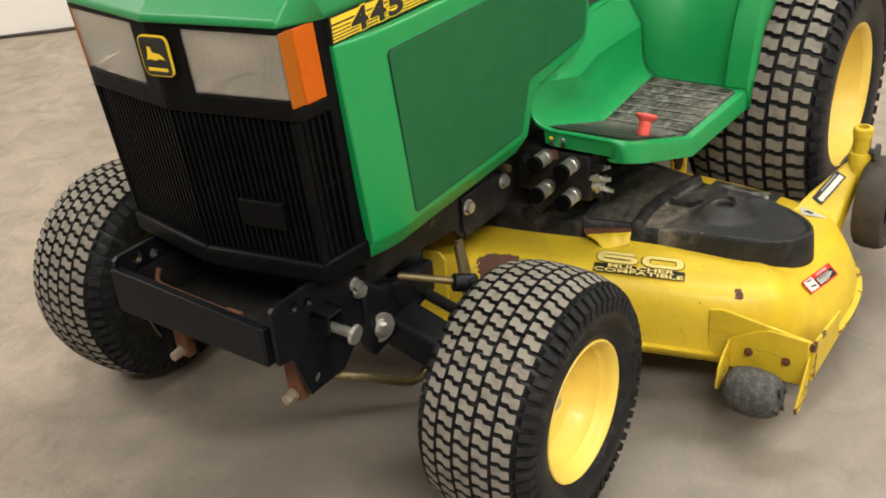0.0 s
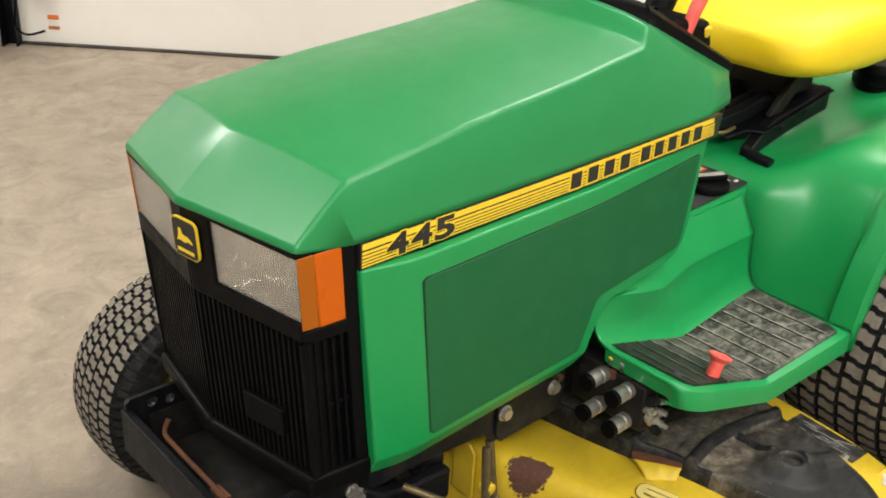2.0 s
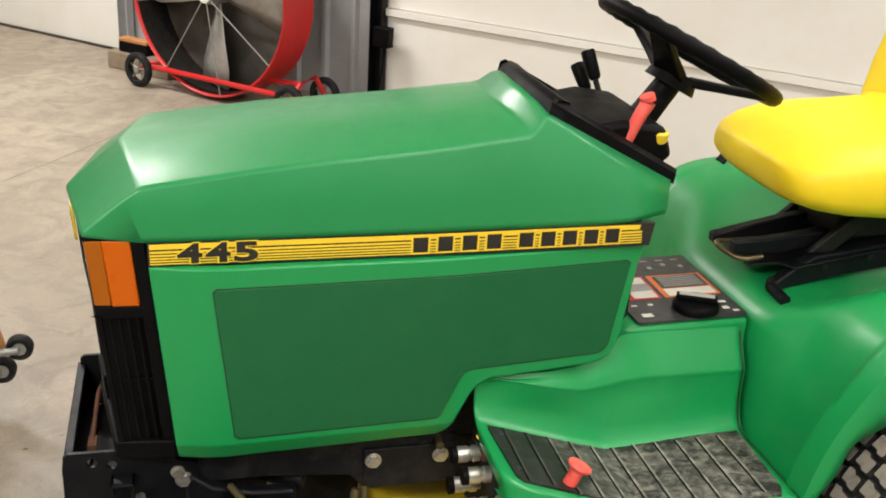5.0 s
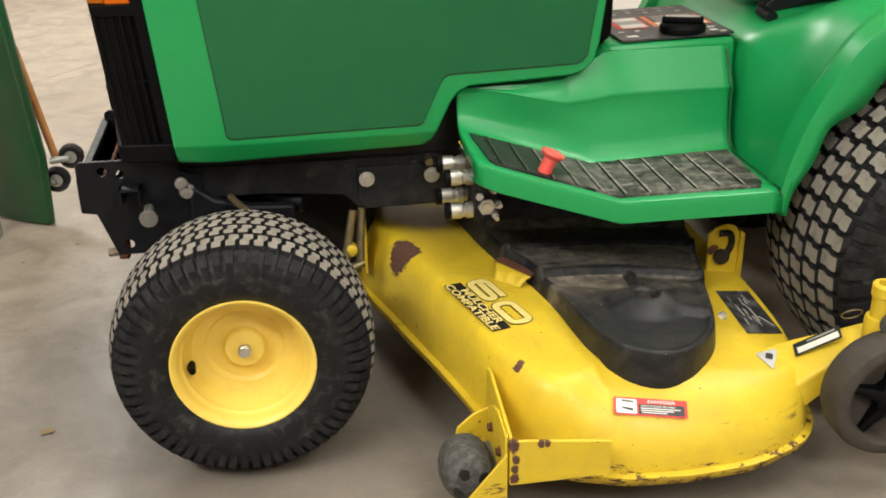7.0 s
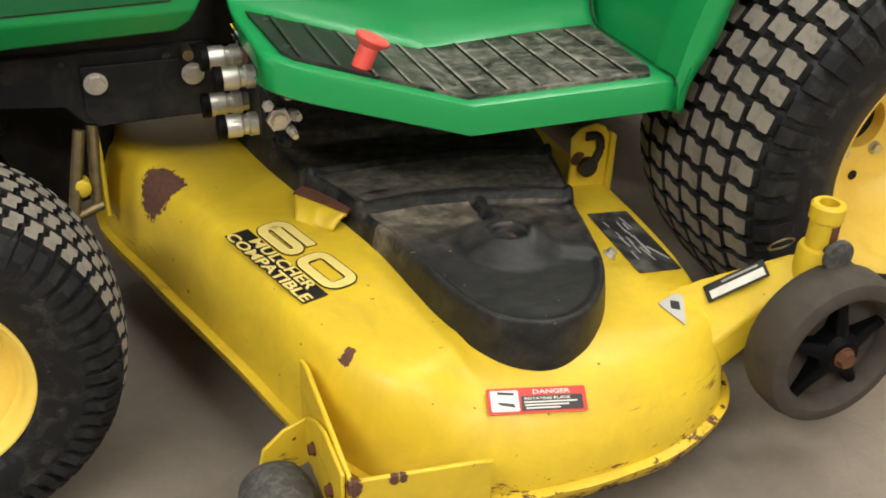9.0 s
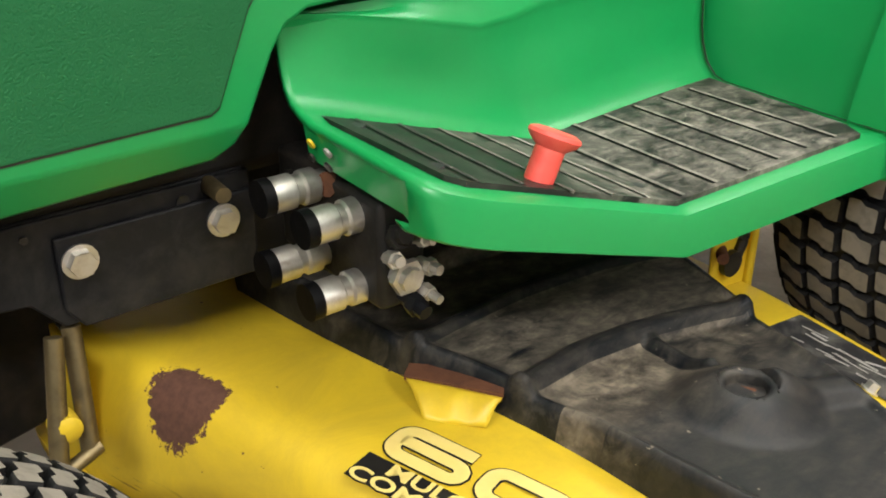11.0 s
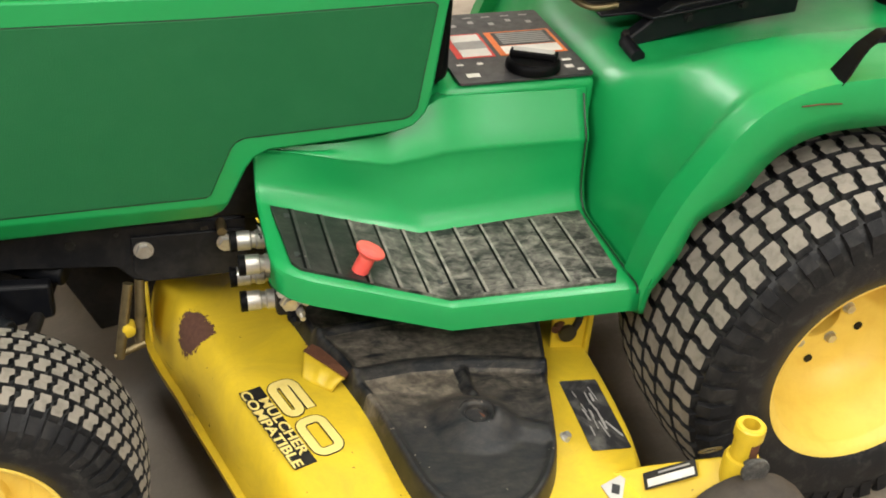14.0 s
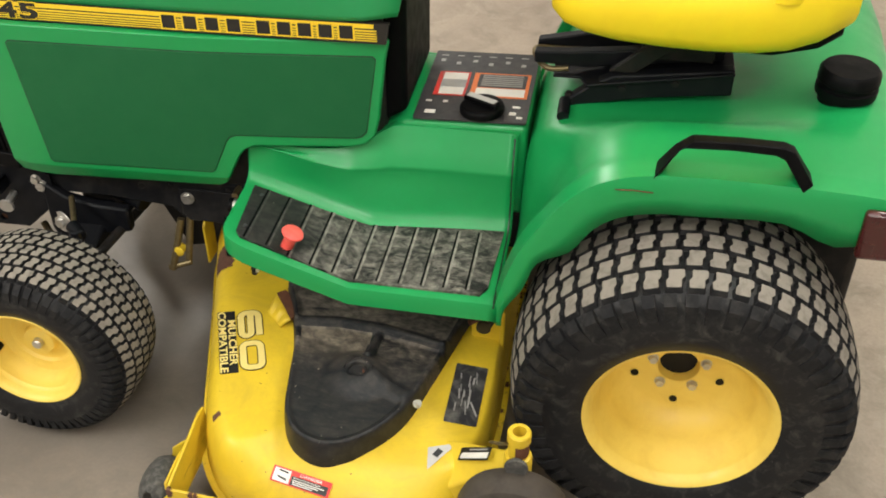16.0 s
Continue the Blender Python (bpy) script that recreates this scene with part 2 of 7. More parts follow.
def make_concrete():
    m, nt, b = mat("concrete_floor", 0.5)
    vec = coords(nt)
    broad = noise_tex(nt, vec, 0.9, 6.0, 0.62, 0.6)
    mid = noise_tex(nt, vec, 6.0, 6.0, 0.7, 0.8)
    c = mix(nt, ramp(nt, broad, 0.32, 0.70), (0.290, 0.234, 0.180), (0.440, 0.362, 0.282))
    c = mix(nt, ramp(nt, mid, 0.44, 0.74, 0.0, 0.85), c, (0.185, 0.158, 0.122))
    c = mix(nt, ramp(nt, noise_tex(nt, vec, 2.6, 5.0, 0.6, 1.5), 0.55, 0.72, 0.0, 0.5), c, (0.50, 0.425, 0.335))
    c = mix(nt, ramp(nt, noise_tex(nt, vec, 110, 4.0, 0.7), 0.3, 0.7, 0.0, 0.42), c, (0.20, 0.17, 0.132))
    c = mix(nt, ramp(nt, noise_tex(nt, vec, 17, 6.0, 0.72, 1.2), 0.56, 0.72, 0.0, 0.38), c, (0.47, 0.405, 0.33))
    specks = ramp(nt, noise_tex(nt, vec, 30, 3.0, 0.5), 0.725, 0.75, 0.0, 0.6)
    c = mix(nt, specks, c, (0.10, 0.08, 0.055))
    # dark dirt with the shade under the tractor's nose painted into one ragged patch
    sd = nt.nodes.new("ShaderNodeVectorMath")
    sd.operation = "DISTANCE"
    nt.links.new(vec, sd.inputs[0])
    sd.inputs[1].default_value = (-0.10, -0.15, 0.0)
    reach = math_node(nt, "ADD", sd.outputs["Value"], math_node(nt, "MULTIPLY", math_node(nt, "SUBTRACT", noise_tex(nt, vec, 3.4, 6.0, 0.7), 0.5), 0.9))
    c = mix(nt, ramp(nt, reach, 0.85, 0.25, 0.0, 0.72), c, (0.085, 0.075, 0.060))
    # cloudy, uneven grey stains, the dimmer light round the parking place painted in with them
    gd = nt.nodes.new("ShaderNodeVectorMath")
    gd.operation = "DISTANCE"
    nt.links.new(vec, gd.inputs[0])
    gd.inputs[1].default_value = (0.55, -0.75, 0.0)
    dim_stain = math_node(nt, "ADD", gd.outputs["Value"], math_node(nt, "MULTIPLY", math_node(nt, "SUBTRACT", noise_tex(nt, vec, 2.1, 7.0, 0.7, 0.8), 0.5), 1.7))
    c = mix(nt, ramp(nt, dim_stain, 1.5, 0.5, 0.0, 0.55), c, (0.150, 0.132, 0.112))
    w = nt.nodes.new("ShaderNodeTexVoronoi")
    w.feature = "DISTANCE_TO_EDGE"
    w.inputs["Scale"].default_value = 0.42
    wv = nt.nodes.new("ShaderNodeVectorMath")
    wv.operation = "ADD"
    nt.links.new(vec, wv.inputs[0])
    nw = nt.nodes.new("ShaderNodeTexNoise")
    nw.inputs["Scale"].default_value = 3.0
    nt.links.new(vec, nw.inputs["Vector"])
    sc = nt.nodes.new("ShaderNodeVectorMath")
    sc.operation = "SCALE"
    sc.inputs["Scale"].default_value = 0.25
    nt.links.new(nw.outputs["Color"], sc.inputs[0])
    nt.links.new(sc.outputs[0], wv.inputs[1])
    nt.links.new(wv.outputs[0], w.inputs["Vector"])
    crack = ramp(nt, w.outputs["Distance"], 0.0010, 0.0004, 0.0, 0.10)
    c = mix(nt, crack, c, (0.12, 0.095, 0.07))
    nt.links.new(c, b.inputs["Base Color"])
    nt.links.new(ramp(nt, mid, 0.3, 0.75, 0.38, 0.62), b.inputs["Roughness"])
    bump(nt, b, math_node(nt, "ADD", noise_tex(nt, vec, 60, 5.0), math_node(nt, "MULTIPLY", crack, -1.0)), 0.22, 0.002)
    return m


def make_dirty(name, base, dust, lo, hi, stretch, fade=None, scale=9, axis="X", clean=0.14):
    """Black rubber or plastic with dry, pale dirt rubbed into it."""
    m, nt, b = mat(name, 0.6, 0, 0.25)
    vec = coords(nt, stretch)
    f = ramp(nt, noise_tex(nt, vec, scale, 8.0, 0.72, 0.7), lo, hi, 0.0, 0.85)
    f = math_node(nt, "MULTIPLY", f, ramp(nt, noise_tex(nt, coords(nt), 55, 4.0), 0.3, 0.62, 0.25, 1.0))
    if fade:
        # the dirt lies in one stretch and thins out towards the other end
        sx = nt.nodes.new("ShaderNodeSeparateXYZ")
        nt.links.new(coords(nt), sx.inputs[0])
        edge = math_node(nt, "ADD", sx.outputs[axis], math_node(nt, "MULTIPLY", math_node(nt, "SUBTRACT", noise_tex(nt, coords(nt), 18, 4.0), 0.5), 0.12))
        f = math_node(nt, "MULTIPLY", f, ramp(nt, edge, fade[0], fade[1], clean, 1.0))
    flecks = ramp(nt, noise_tex(nt, coords(nt, (1.0, 0.5, 1.0)), 170, 2.0, 0.5), 0.735, 0.765, 0.0, 0.6)
    nt.links.new(mix(nt, flecks, mix(nt, f, base, dust), dust), b.inputs["Base Color"])
    nt.links.new(ramp(nt, f, 0, 1, 0.45, 0.85), b.inputs["Roughness"])
    bump(nt, b, noise_tex(nt, coords(nt), 220, 4.0), 0.3, 0.001)
    return m


DECK_YELLOW = make_deck_yellow()
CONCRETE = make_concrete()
MAT_RUBBER = make_dirty("dirty_floor_mat_rubber", (0.014, 0.014, 0.014), (0.33, 0.31, 0.262), 0.40, 0.66, (1.0, 1.6, 1.0), (0.54, 0.63), scale=24)
RIB_RUBBER = make_dirty("scuffed_rib_rubber", (0.022, 0.022, 0.022), (0.34, 0.325, 0.275), 0.20, 0.45, (1, 1, 1), (0.50, 0.64))
COVER_PLASTIC = make_dirty("dusty_black_cover", (0.008, 0.0095, 0.012), (0.290, 0.248, 0.190), 0.32, 0.74, (0.6, 1.5, 1), (-0.52, -0.38), 30, "Y", 0.16)
COVER_RIB = make_dirty("rubbed_black_cover", (0.008, 0.0095, 0.012), (0.110, 0.098, 0.080), 0.42, 0.80, (0.6, 1.5, 1), scale=30)
COVER_CAKED = make_dirty("black_cover_caked_with_dust", (0.020, 0.019, 0.018), (0.270, 0.228, 0.172), 0.22, 0.58, (0.8, 1.2, 1), (-0.470, -0.425), 34, "Y", 0.14)
SIDEWALL = make_dirty("grass_flecked_tyre_sidewall", (0.0085, 0.0085, 0.0095), (0.115, 0.112, 0.095), 0.50, 0.86, (1, 1, 1), scale=38)


# ---------------------------------------------------------------- mesh helpers
def link_mesh(name, bm, material, smooth=40, bevel=0.0, segs=2):
    me = bpy.data.meshes.new(name)
    bmesh.ops.recalc_face_normals(bm, faces=bm.faces)
    bm.to_mesh(me)
    bm.free()
    for mt in material if isinstance(material, (list, tuple)) else [material]:
        me.materials.append(mt)
    ob = new(name, me)
    if bevel:
        bv = ob.modifiers.new("worn_edge", "BEVEL")
        bv.width, bv.segments, bv.limit_method, bv.angle_limit = bevel, segs, "ANGLE", radians(28)
        bv.harden_normals = False
    for p in me.polygons:
        p.use_smooth = smooth > 0
    if smooth:
        me.set_sharp_from_angle(angle=radians(smooth))
    return ob


def part(name, bm, material, parent, label="", smooth=40, bevel=0.0, segs=2):
    ob = link_mesh(name, bm, material, smooth, bevel, segs)
    ob.parent = parent
    ob.matrix_parent_inverse = parent.matrix_world.inverted() if parent.type != "MESH" else Matrix()
    if label:
        ob["label"] = label
    return ob


def thing(name, label, category, at=(0, 0, 0), group="", kind=""):
    ob = new(name)
    ob.empty_display_size = 0.1
    ob.location = at
    bpy.context.view_layer.update()
    return tagged(ob, label, category, group, kind)


def box(bm, x0, x1, y0, y1, z0, z1, m=None):
    vs = [bm.verts.new((x, y, z)) for x in (x0, x1) for y in (y0, y1) for z in (z0, z1)]
    for f in ((0, 1, 3, 2), (4, 6, 7, 5), (0, 4, 5, 1), (2, 3, 7, 6), (0, 2, 6, 4), (1, 5, 7, 3)):
        bm.faces.new([vs[i] for i in f])
    if m is not None:
        bmesh.ops.transform(bm, matrix=m, verts=vs)
    return vs


def prism(bm, pts, axis, a, b):
    """A polygon given in the two other axes, drawn out along axis from a to b."""
    def put(p, v):
        q = list(p)
        q.insert("xyz".index(axis), v)
        return bm.verts.new(q)
    r0, r1 = [put(p, a) for p in pts], [put(p, b) for p in pts]
    n = len(pts)
    bm.faces.new(r0)
    bm.faces.new(r1[::-1])
    for i in range(n):
        bm.faces.new((r0[i], r0[(i + 1) % n], r1[(i + 1) % n], r1[i]))
    return r0 + r1


def grid(bm, rows, close_u=False, close_v=False, flip=False):
    """A skin over rows of points; returns the vertices, row by row."""
    vs = [[bm.verts.new(p) for p in row] for row in rows]
    nr, nc = len(vs), len(vs[0])
    for i in range(nr if close_u else nr - 1):
        for j in range(nc if close_v else nc - 1):
            a, b, c, d = vs[i][j], vs[i][(j + 1) % nc], vs[(i + 1) % nr][(j + 1) % nc], vs[(i + 1) % nr][j]
            bm.faces.new((a, d, c, b) if flip else (a, b, c, d))
    return vs


def lathe(bm, profile, n=48, cx=0.0, cz=0.0, axis="y", close=False, cap=True):
    """Turns a profile of (along, radius) round an axis."""
    rows = []
    for a, r in profile:
        row = []
        for i in range(n):
            t = 2 * math.pi * i / n
            c, s = r * math.cos(t), r * math.sin(t)
            row.append((cx + c, a, cz + s) if axis == "y" else ((cx + c, cz + s, a) if axis == "z" else (a, cx + c, cz + s)))
        rows.append(row)
    vs = grid(bm, rows, close_v=True, close_u=close)
    if not close and cap:
        for row in (vs[0], vs[-1]):
            if (row[0].co - row[n // 2].co).length > 1e-5:
                bm.faces.new(row)
    return vs


def rod(bm, a, b, r0, r1=None, n=12, cap=True):
    a, b = Vector(a), Vector(b)
    r1 = r0 if r1 is None else r1
    q = (b - a).to_track_quat("Z", "Y").to_matrix()
    rows = [[tuple(p + q @ Vector((r * math.cos(2 * math.pi * i / n), r * math.sin(2 * math.pi * i / n), 0))) for i in range(n)] for p, r in ((a, r0), (b, r1))]
    vs = grid(bm, rows, close_v=True)
    if cap:
        bm.faces.new(vs[0])
        bm.faces.new(vs[1])
    return vs


def spline(pts, n=8, closed=False):
    """A smooth run of points through the given ones."""
    P = [Vector(p) for p in pts]
    out = []
    m = len(P)
    for i in range(m if closed else m - 1):
        p0 = P[(i - 1) % m] if closed or i > 0 else P[i]
        p1, p2 = P[i], P[(i + 1) % m]
        p3 = P[(i + 2) % m] if closed or i + 2 < m else P[i + 1]
        for k in range(n):
            t = k / n
            out.append(0.5 * ((2 * p1) + (p2 - p0) * t + (2 * p0 - 5 * p1 + 4 * p2 - p3) * t * t + (3 * p1 - p0 - 3 * p2 + p3) * t ** 3))
    if not closed:
        out.append(P[-1])
    return out


def pipe(bm, pts, r, n=10, closed=False):
    pts = [Vector(p) for p in pts]
    m = len(pts)
    rows, up = [], Vector((0, 0, 1))
    for i, p in enumerate(pts):
        d = (pts[(i + 1) % m] - pts[i - 1]) if closed else (pts[min(i + 1, m - 1)] - pts[max(i - 1, 0)])
        d.normalize()
        side = d.cross(up)
        if side.length < 0.15:
            side = d.cross(Vector((0, 1, 0)))
        side.normalize()
        top = side.cross(d)
        rr = r(i / max(m - 1, 1)) if callable(r) else r
        rows.append([tuple(p + rr * (math.cos(2 * math.pi * k / n) * side + math.sin(2 * math.pi * k / n) * top)) for k in range(n)])
    vs = grid(bm, rows, close_v=True, close_u=closed)
    if not closed:
        bm.faces.new(vs[0])
        bm.faces.new(vs[-1])
    return vs


def sheet_xz(bm, poly, yfun, thick, step=0.04, out=-1):
    """A panel with the outline poly in x and z, bent to y = yfun(x); thick towards the tractor's middle."""
    vs = prism(bm, poly, "y", 0.0, thick)
    x0, x1 = min(p[0] for p in poly), max(p[0] for p in poly)
    n = int((x1 - x0) / step)
    for i in range(1, n + 1):
        x = x0 + (x1 - x0) * i / (n + 1)
        bmesh.ops.bisect_plane(bm, geom=bm.verts[:] + bm.edges[:] + bm.faces[:], plane_co=(x, 0, 0), plane_no=(1, 0, 0), dist=1e-5)
    for v in bm.verts:
        v.co.y = (yfun(v.co.x) + v.co.y) * (1 if out < 0 else -1)


def lerp_table(table):
    def f(x):
        if x <= table[0][0]:
            return table[0][1]
        for (a, va), (b, vb) in zip(table, table[1:]):
            if x <= b:
                return va + (vb - va) * (x - a) / (b - a)
        return table[-1][1]
    return f


def sstep(v, lo, hi):
    k = min(max((v - lo) / (hi - lo), 0), 1)
    return k * k * (3 - 2 * k)


def bolt(bm, at, normal, r=0.011, h=0.006, washer=1.5):
    """A hexagon head on a washer."""
    a, n = Vector(at), Vector(normal).normalized()
    rod(bm, a, a + n * 0.002, r * washer, n=18)
    rod(bm, a + n * 0.002, a + n * (0.002 + h), r, r * 0.93, n=6)


def words(text, size, material, name, parent, m, extrude=0.0004, label="", width=None, offset=None):
    """Lettering in the built-in font as a thin mesh, set at the pose m; width squeezes it to a length."""
    cu = bpy.data.curves.new(name, "FONT")
    cu.body, cu.size, cu.extrude, cu.align_x, cu.align_y = text, size, extrude, "CENTER", "CENTER"
    cu.offset = size * 0.012 if offset is None else offset
    cu.resolution_u = 3
    tmp = bpy.data.objects.new(name + "_curve", cu)
    scene.collection.objects.link(tmp)
    dg = bpy.context.evaluated_depsgraph_get()
    me = bpy.data.meshes.new_from_object(tmp.evaluated_get(dg))
    bpy.data.objects.remove(tmp)
    bpy.data.curves.remove(cu)
    if width:
        xs = [v.co.x for v in me.vertices]
        me.transform(Matrix.Diagonal(((width + 2 * (offset or 0)) / (max(xs) - min(xs)), 1, 1, 1)))
    me.transform(m)
    me.materials.clear()
    me.materials.append(material)
    ob = new(name, me)
    ob.parent = parent
    ob.matrix_parent_inverse = parent.matrix_world.inverted() if parent.type != "MESH" else Matrix()
    if label:
        ob["label"] = label
    return ob


def flat(name, pts, material, parent, m, thick=0.0006, label=""):
    """A thin sticker with the outline pts, in the plane of the pose m."""
    bm = bmesh.new()
    vs = prism(bm, pts, "z", 0.0, thick)
    bmesh.ops.transform(bm, matrix=m, verts=vs)
    return part(name, bm, material, parent, label, smooth=0)


def rect(w, h, r=0.0, n=3, cx=0.0, cy=0.0):
    if r <= 0:
        return [(cx - w / 2, cy - h / 2), (cx + w / 2, cy - h / 2), (cx + w / 2, cy + h / 2), (cx - w / 2, cy + h / 2)]
    out = []
    for sx, sy, a0 in ((1, -1, -90), (1, 1, 0), (-1, 1, 90), (-1, -1, 180)):
        for i in range(n + 1):
            a = radians(a0 + 90 * i / n)
            out.append((cx + sx * (w / 2 - r) + r * math.cos(a), cy + sy * (h / 2 - r) + r * math.sin(a)))
    return out


def frame_of(origin, ux, uy):
    """A pose whose x runs along ux and y along uy."""
    x = Vector(ux).normalized()
    z = x.cross(Vector(uy)).normalized()
    y = z.cross(x)
    m = Matrix((x, y, z)).transposed().to_4x4()
    m.translation = origin
    return m


def holed(name, outline, holes, y0, y1, material, parent, label=""):
    """A steel plate in x and z, from y0 to y1, with round holes (x, z, radius) cut through it."""
    cu = bpy.data.curves.new(name, "CURVE")
    cu.dimensions, cu.fill_mode, cu.extrude, cu.bevel_depth = "2D", "BOTH", abs(y1 - y0) / 2, 0.0
    rings = [outline] + [[(x + r * math.cos(2 * math.pi * i / 18), z + r * math.sin(2 * math.pi * i / 18)) for i in range(18)] for x, z, r in holes]
    for ring in rings:
        sp = cu.splines.new("POLY")
        sp.points.add(len(ring) - 1)
        for q, (x, z) in zip(sp.points, ring):
            q.co = (x, z, 0, 1)
        sp.use_cyclic_u = True
    tmp = bpy.data.objects.new(name + "_curve", cu)
    scene.collection.objects.link(tmp)
    me = bpy.data.meshes.new_from_object(tmp.evaluated_get(bpy.context.evaluated_depsgraph_get()))
    bpy.data.objects.remove(tmp)
    bpy.data.curves.remove(cu)
    me.transform(Matrix(((1, 0, 0, 0), (0, 0, -1, (y0 + y1) / 2), (0, 1, 0, 0), (0, 0, 0, 1))))
    bm = bmesh.new()
    bm.from_mesh(me)
    bpy.data.meshes.remove(me)
    bmesh.ops.remove_doubles(bm, verts=bm.verts, dist=0.0001)
    return part(name, bm, material, parent, label, smooth=30)


# ---------------------------------------------------------------- the garage
def wall_box(name, u0, u1, d0, d1, z0, z1, material, label="", kind="structure", bevel=0.0):
    bm = bmesh.new()
    corners = [wall_pt(u, d, z) for u in (u0, u1) for d in (d0, d1) for z in (z0, z1)]
    vs = [bm.verts.new(c) for c in corners]
    for f in ((0, 1, 3, 2), (4, 6, 7, 5), (0, 4, 5, 1), (2, 3, 7, 6), (0, 2, 6, 4), (1, 5, 7, 3)):
        bm.faces.new([vs[i] for i in f])
    ob = link_mesh(name, bm, material, 40, bevel)
    return tagged(ob, label, "", "", kind) if kind else ob


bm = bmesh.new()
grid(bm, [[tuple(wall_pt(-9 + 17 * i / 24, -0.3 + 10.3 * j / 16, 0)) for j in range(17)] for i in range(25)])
tagged(link_mesh("floor", bm, CONCRETE), "bare tan concrete floor, stained and hairline-cracked, with shade painted in round the tractor", "floor", kind="structure")
wall_box("ceiling", -9, 8, -0.3, 10, CEIL, CEIL + 0.12, CEIL_WHITE, "plain white garage ceiling")
wall_box("wall_west", -9.0, -8.85, -0.3, 10, 0, CEIL, WALL_GREY, "bare grey garage wall")
wall_box("wall_east", 7.85, 8.0, -0.3, 10, 0, CEIL, WALL_WHITE, "plain white garage wall")
wall_box("wall_south", -8.85, 7.85, 9.85, 10.0, 0, CEIL, WALL_GREY, "bare grey garage wall")
bm = bmesh.new()
ja, jb = Vector((-0.75, 2.89, 0)), Vector((-0.961, 2.551, 0))
jd = (ja - jb).normalized()
jn = Vector((-jd.y, jd.x, 0)) * 0.0013
grid(bm, [[tuple(jb + jd * s + jn * k + Vector((0.012 * math.sin(s * 2.1), 0, 0.0008))) for k in (-1, 1)] for s in [-2.2 + 0.2 * i for i in range(22)]])
tagged(link_mesh("floor_joint", bm, SEAL), "thin dark saw-cut joint across the concrete", "floor joint", kind="structure")
# the long wall: a white overhead door, a ribbed steel pier, a second overhead door
wall_box("lintel", -8.85, 7.85, -0.30, -0.05, 2.35, CEIL, WALL_WHITE, "white wall over the garage doors")


def overhead_door(name, u0, u1, label):
    door = thing(name, label, "garage door", wall_pt((u0 + u1) / 2, -0.1, 0), kind="structure")
    z = 0.014
    while z < 2.35:
        hgt = 0.56
        b = bmesh.new()
        pts = [(-0.16, z), (-0.10, z), (-0.10, z + hgt - 0.05), (-0.075, z + hgt - 0.04), (-0.075, z + hgt - 0.004), (-0.16, z + hgt - 0.004)]
        r0 = [b.verts.new(wall_pt(u0, d, zz)) for d, zz in pts]
        r1 = [b.verts.new(wall_pt(u1, d, zz)) for d, zz in pts]
        b.faces.new(r0)
        b.faces.new(r1[::-1])
        for i in range(len(pts)):
            b.faces.new((r0[i], r0[(i + 1) % len(pts)], r1[(i + 1) % len(pts)], r1[i]))
        part("panel", b, WALL_WHITE, door, smooth=30)
        z += hgt
    b = bmesh.new()
    pipe(b, [wall_pt(u0 + (u1 - u0) * i / 40, -0.088 + 0.004 * math.sin(i * 1.7), 0.008 + 0.001 * math.sin(i * 2.3)) for i in range(41)], 0.008, 8)
    part("bottom_seal", b, SEAL, door, "black rubber strip along the floor")
    return door


overhead_door("door_1", -8.85, -4.10, "white sectional overhead garage door with a black floor seal")
overhead_door("door_2", -2.02, 7.85, "white sectional overhead garage door, closed, with a black floor seal")
# ribbed steel between the doors, with the door tracks at both sides
bm = bmesh.new()
prof = []
for i in range(10):
    u = -4.10 + 2.08 * i / 10
    prof += [(u, -0.12), (u + 0.15, -0.12), (u + 0.165, -0.095), (u + 0.195, -0.095)]
prof.append((-2.02, -0.12))
grid(bm, [[tuple(wall_pt(u, d, z)) for u, d in prof] for z in (0, 2.4)])
grid(bm, [[tuple(wall_pt(u, -0.16, z)) for u in (-4.10, -2.02)] for z in (0, 2.4)], flip=True)
tagged(link_mesh("wall_north", bm, WALL_STEEL, 20), "grey ribbed steel wall between two overhead doors", "wall", kind="structure")


def door_track(u, label, steel):
    t = thing("door_track", label, "door track", wall_pt(u, -0.05, 0), group="door tracks")
    b = bmesh.new()
    for (ua, ub), (da, db) in (((u - 0.035, u + 0.035), (-0.09, -0.085)), ((u - 0.035, u - 0.030), (-0.085, -0.02)), ((u + 0.030, u + 0.035), (-0.085, -0.035))):
        vs = [b.verts.new(wall_pt(uu, dd, z)) for uu in (ua, ub) for dd in (da, db) for z in (0.0, 2.35)]
        for f in ((0, 1, 3, 2), (4, 6, 7, 5), (0, 4, 5, 1), (2, 3, 7, 6), (0, 2, 6, 4), (1, 5, 7, 3)):
            b.faces.new([vs[i] for i in f])
    part("rail", b, steel, t)
    return t


door_track(-2.055, "dark steel overhead-door track standing on the concrete", BLACK_STEEL)
door_track(-4.05, "grey steel overhead-door track standing on the concrete", WALL_STEEL)

for p in LAMPS:
    lampbody = thing("ceiling_light", "long white ceiling light fixture with a glowing diffuser", "ceiling light", p, group="ceiling lights")
    rot = Matrix.Translation(p) @ pose(0, 0, 0, 0, 0, -45)
    b = bmesh.new()
    vs = box(b, -1.25, 1.25, -0.17, 0.17, 0.02, 0.13)
    bmesh.ops.transform(b, matrix=rot, verts=vs)
    part("housing", b, CEIL_WHITE, lampbody, bevel=0.01)

# ---------------------------------------------------------------- garden tractor
TRACTOR = thing("garden_tractor", "green garden tractor with yellow wheels and seat, dusty turf tyres", "garden tractor")

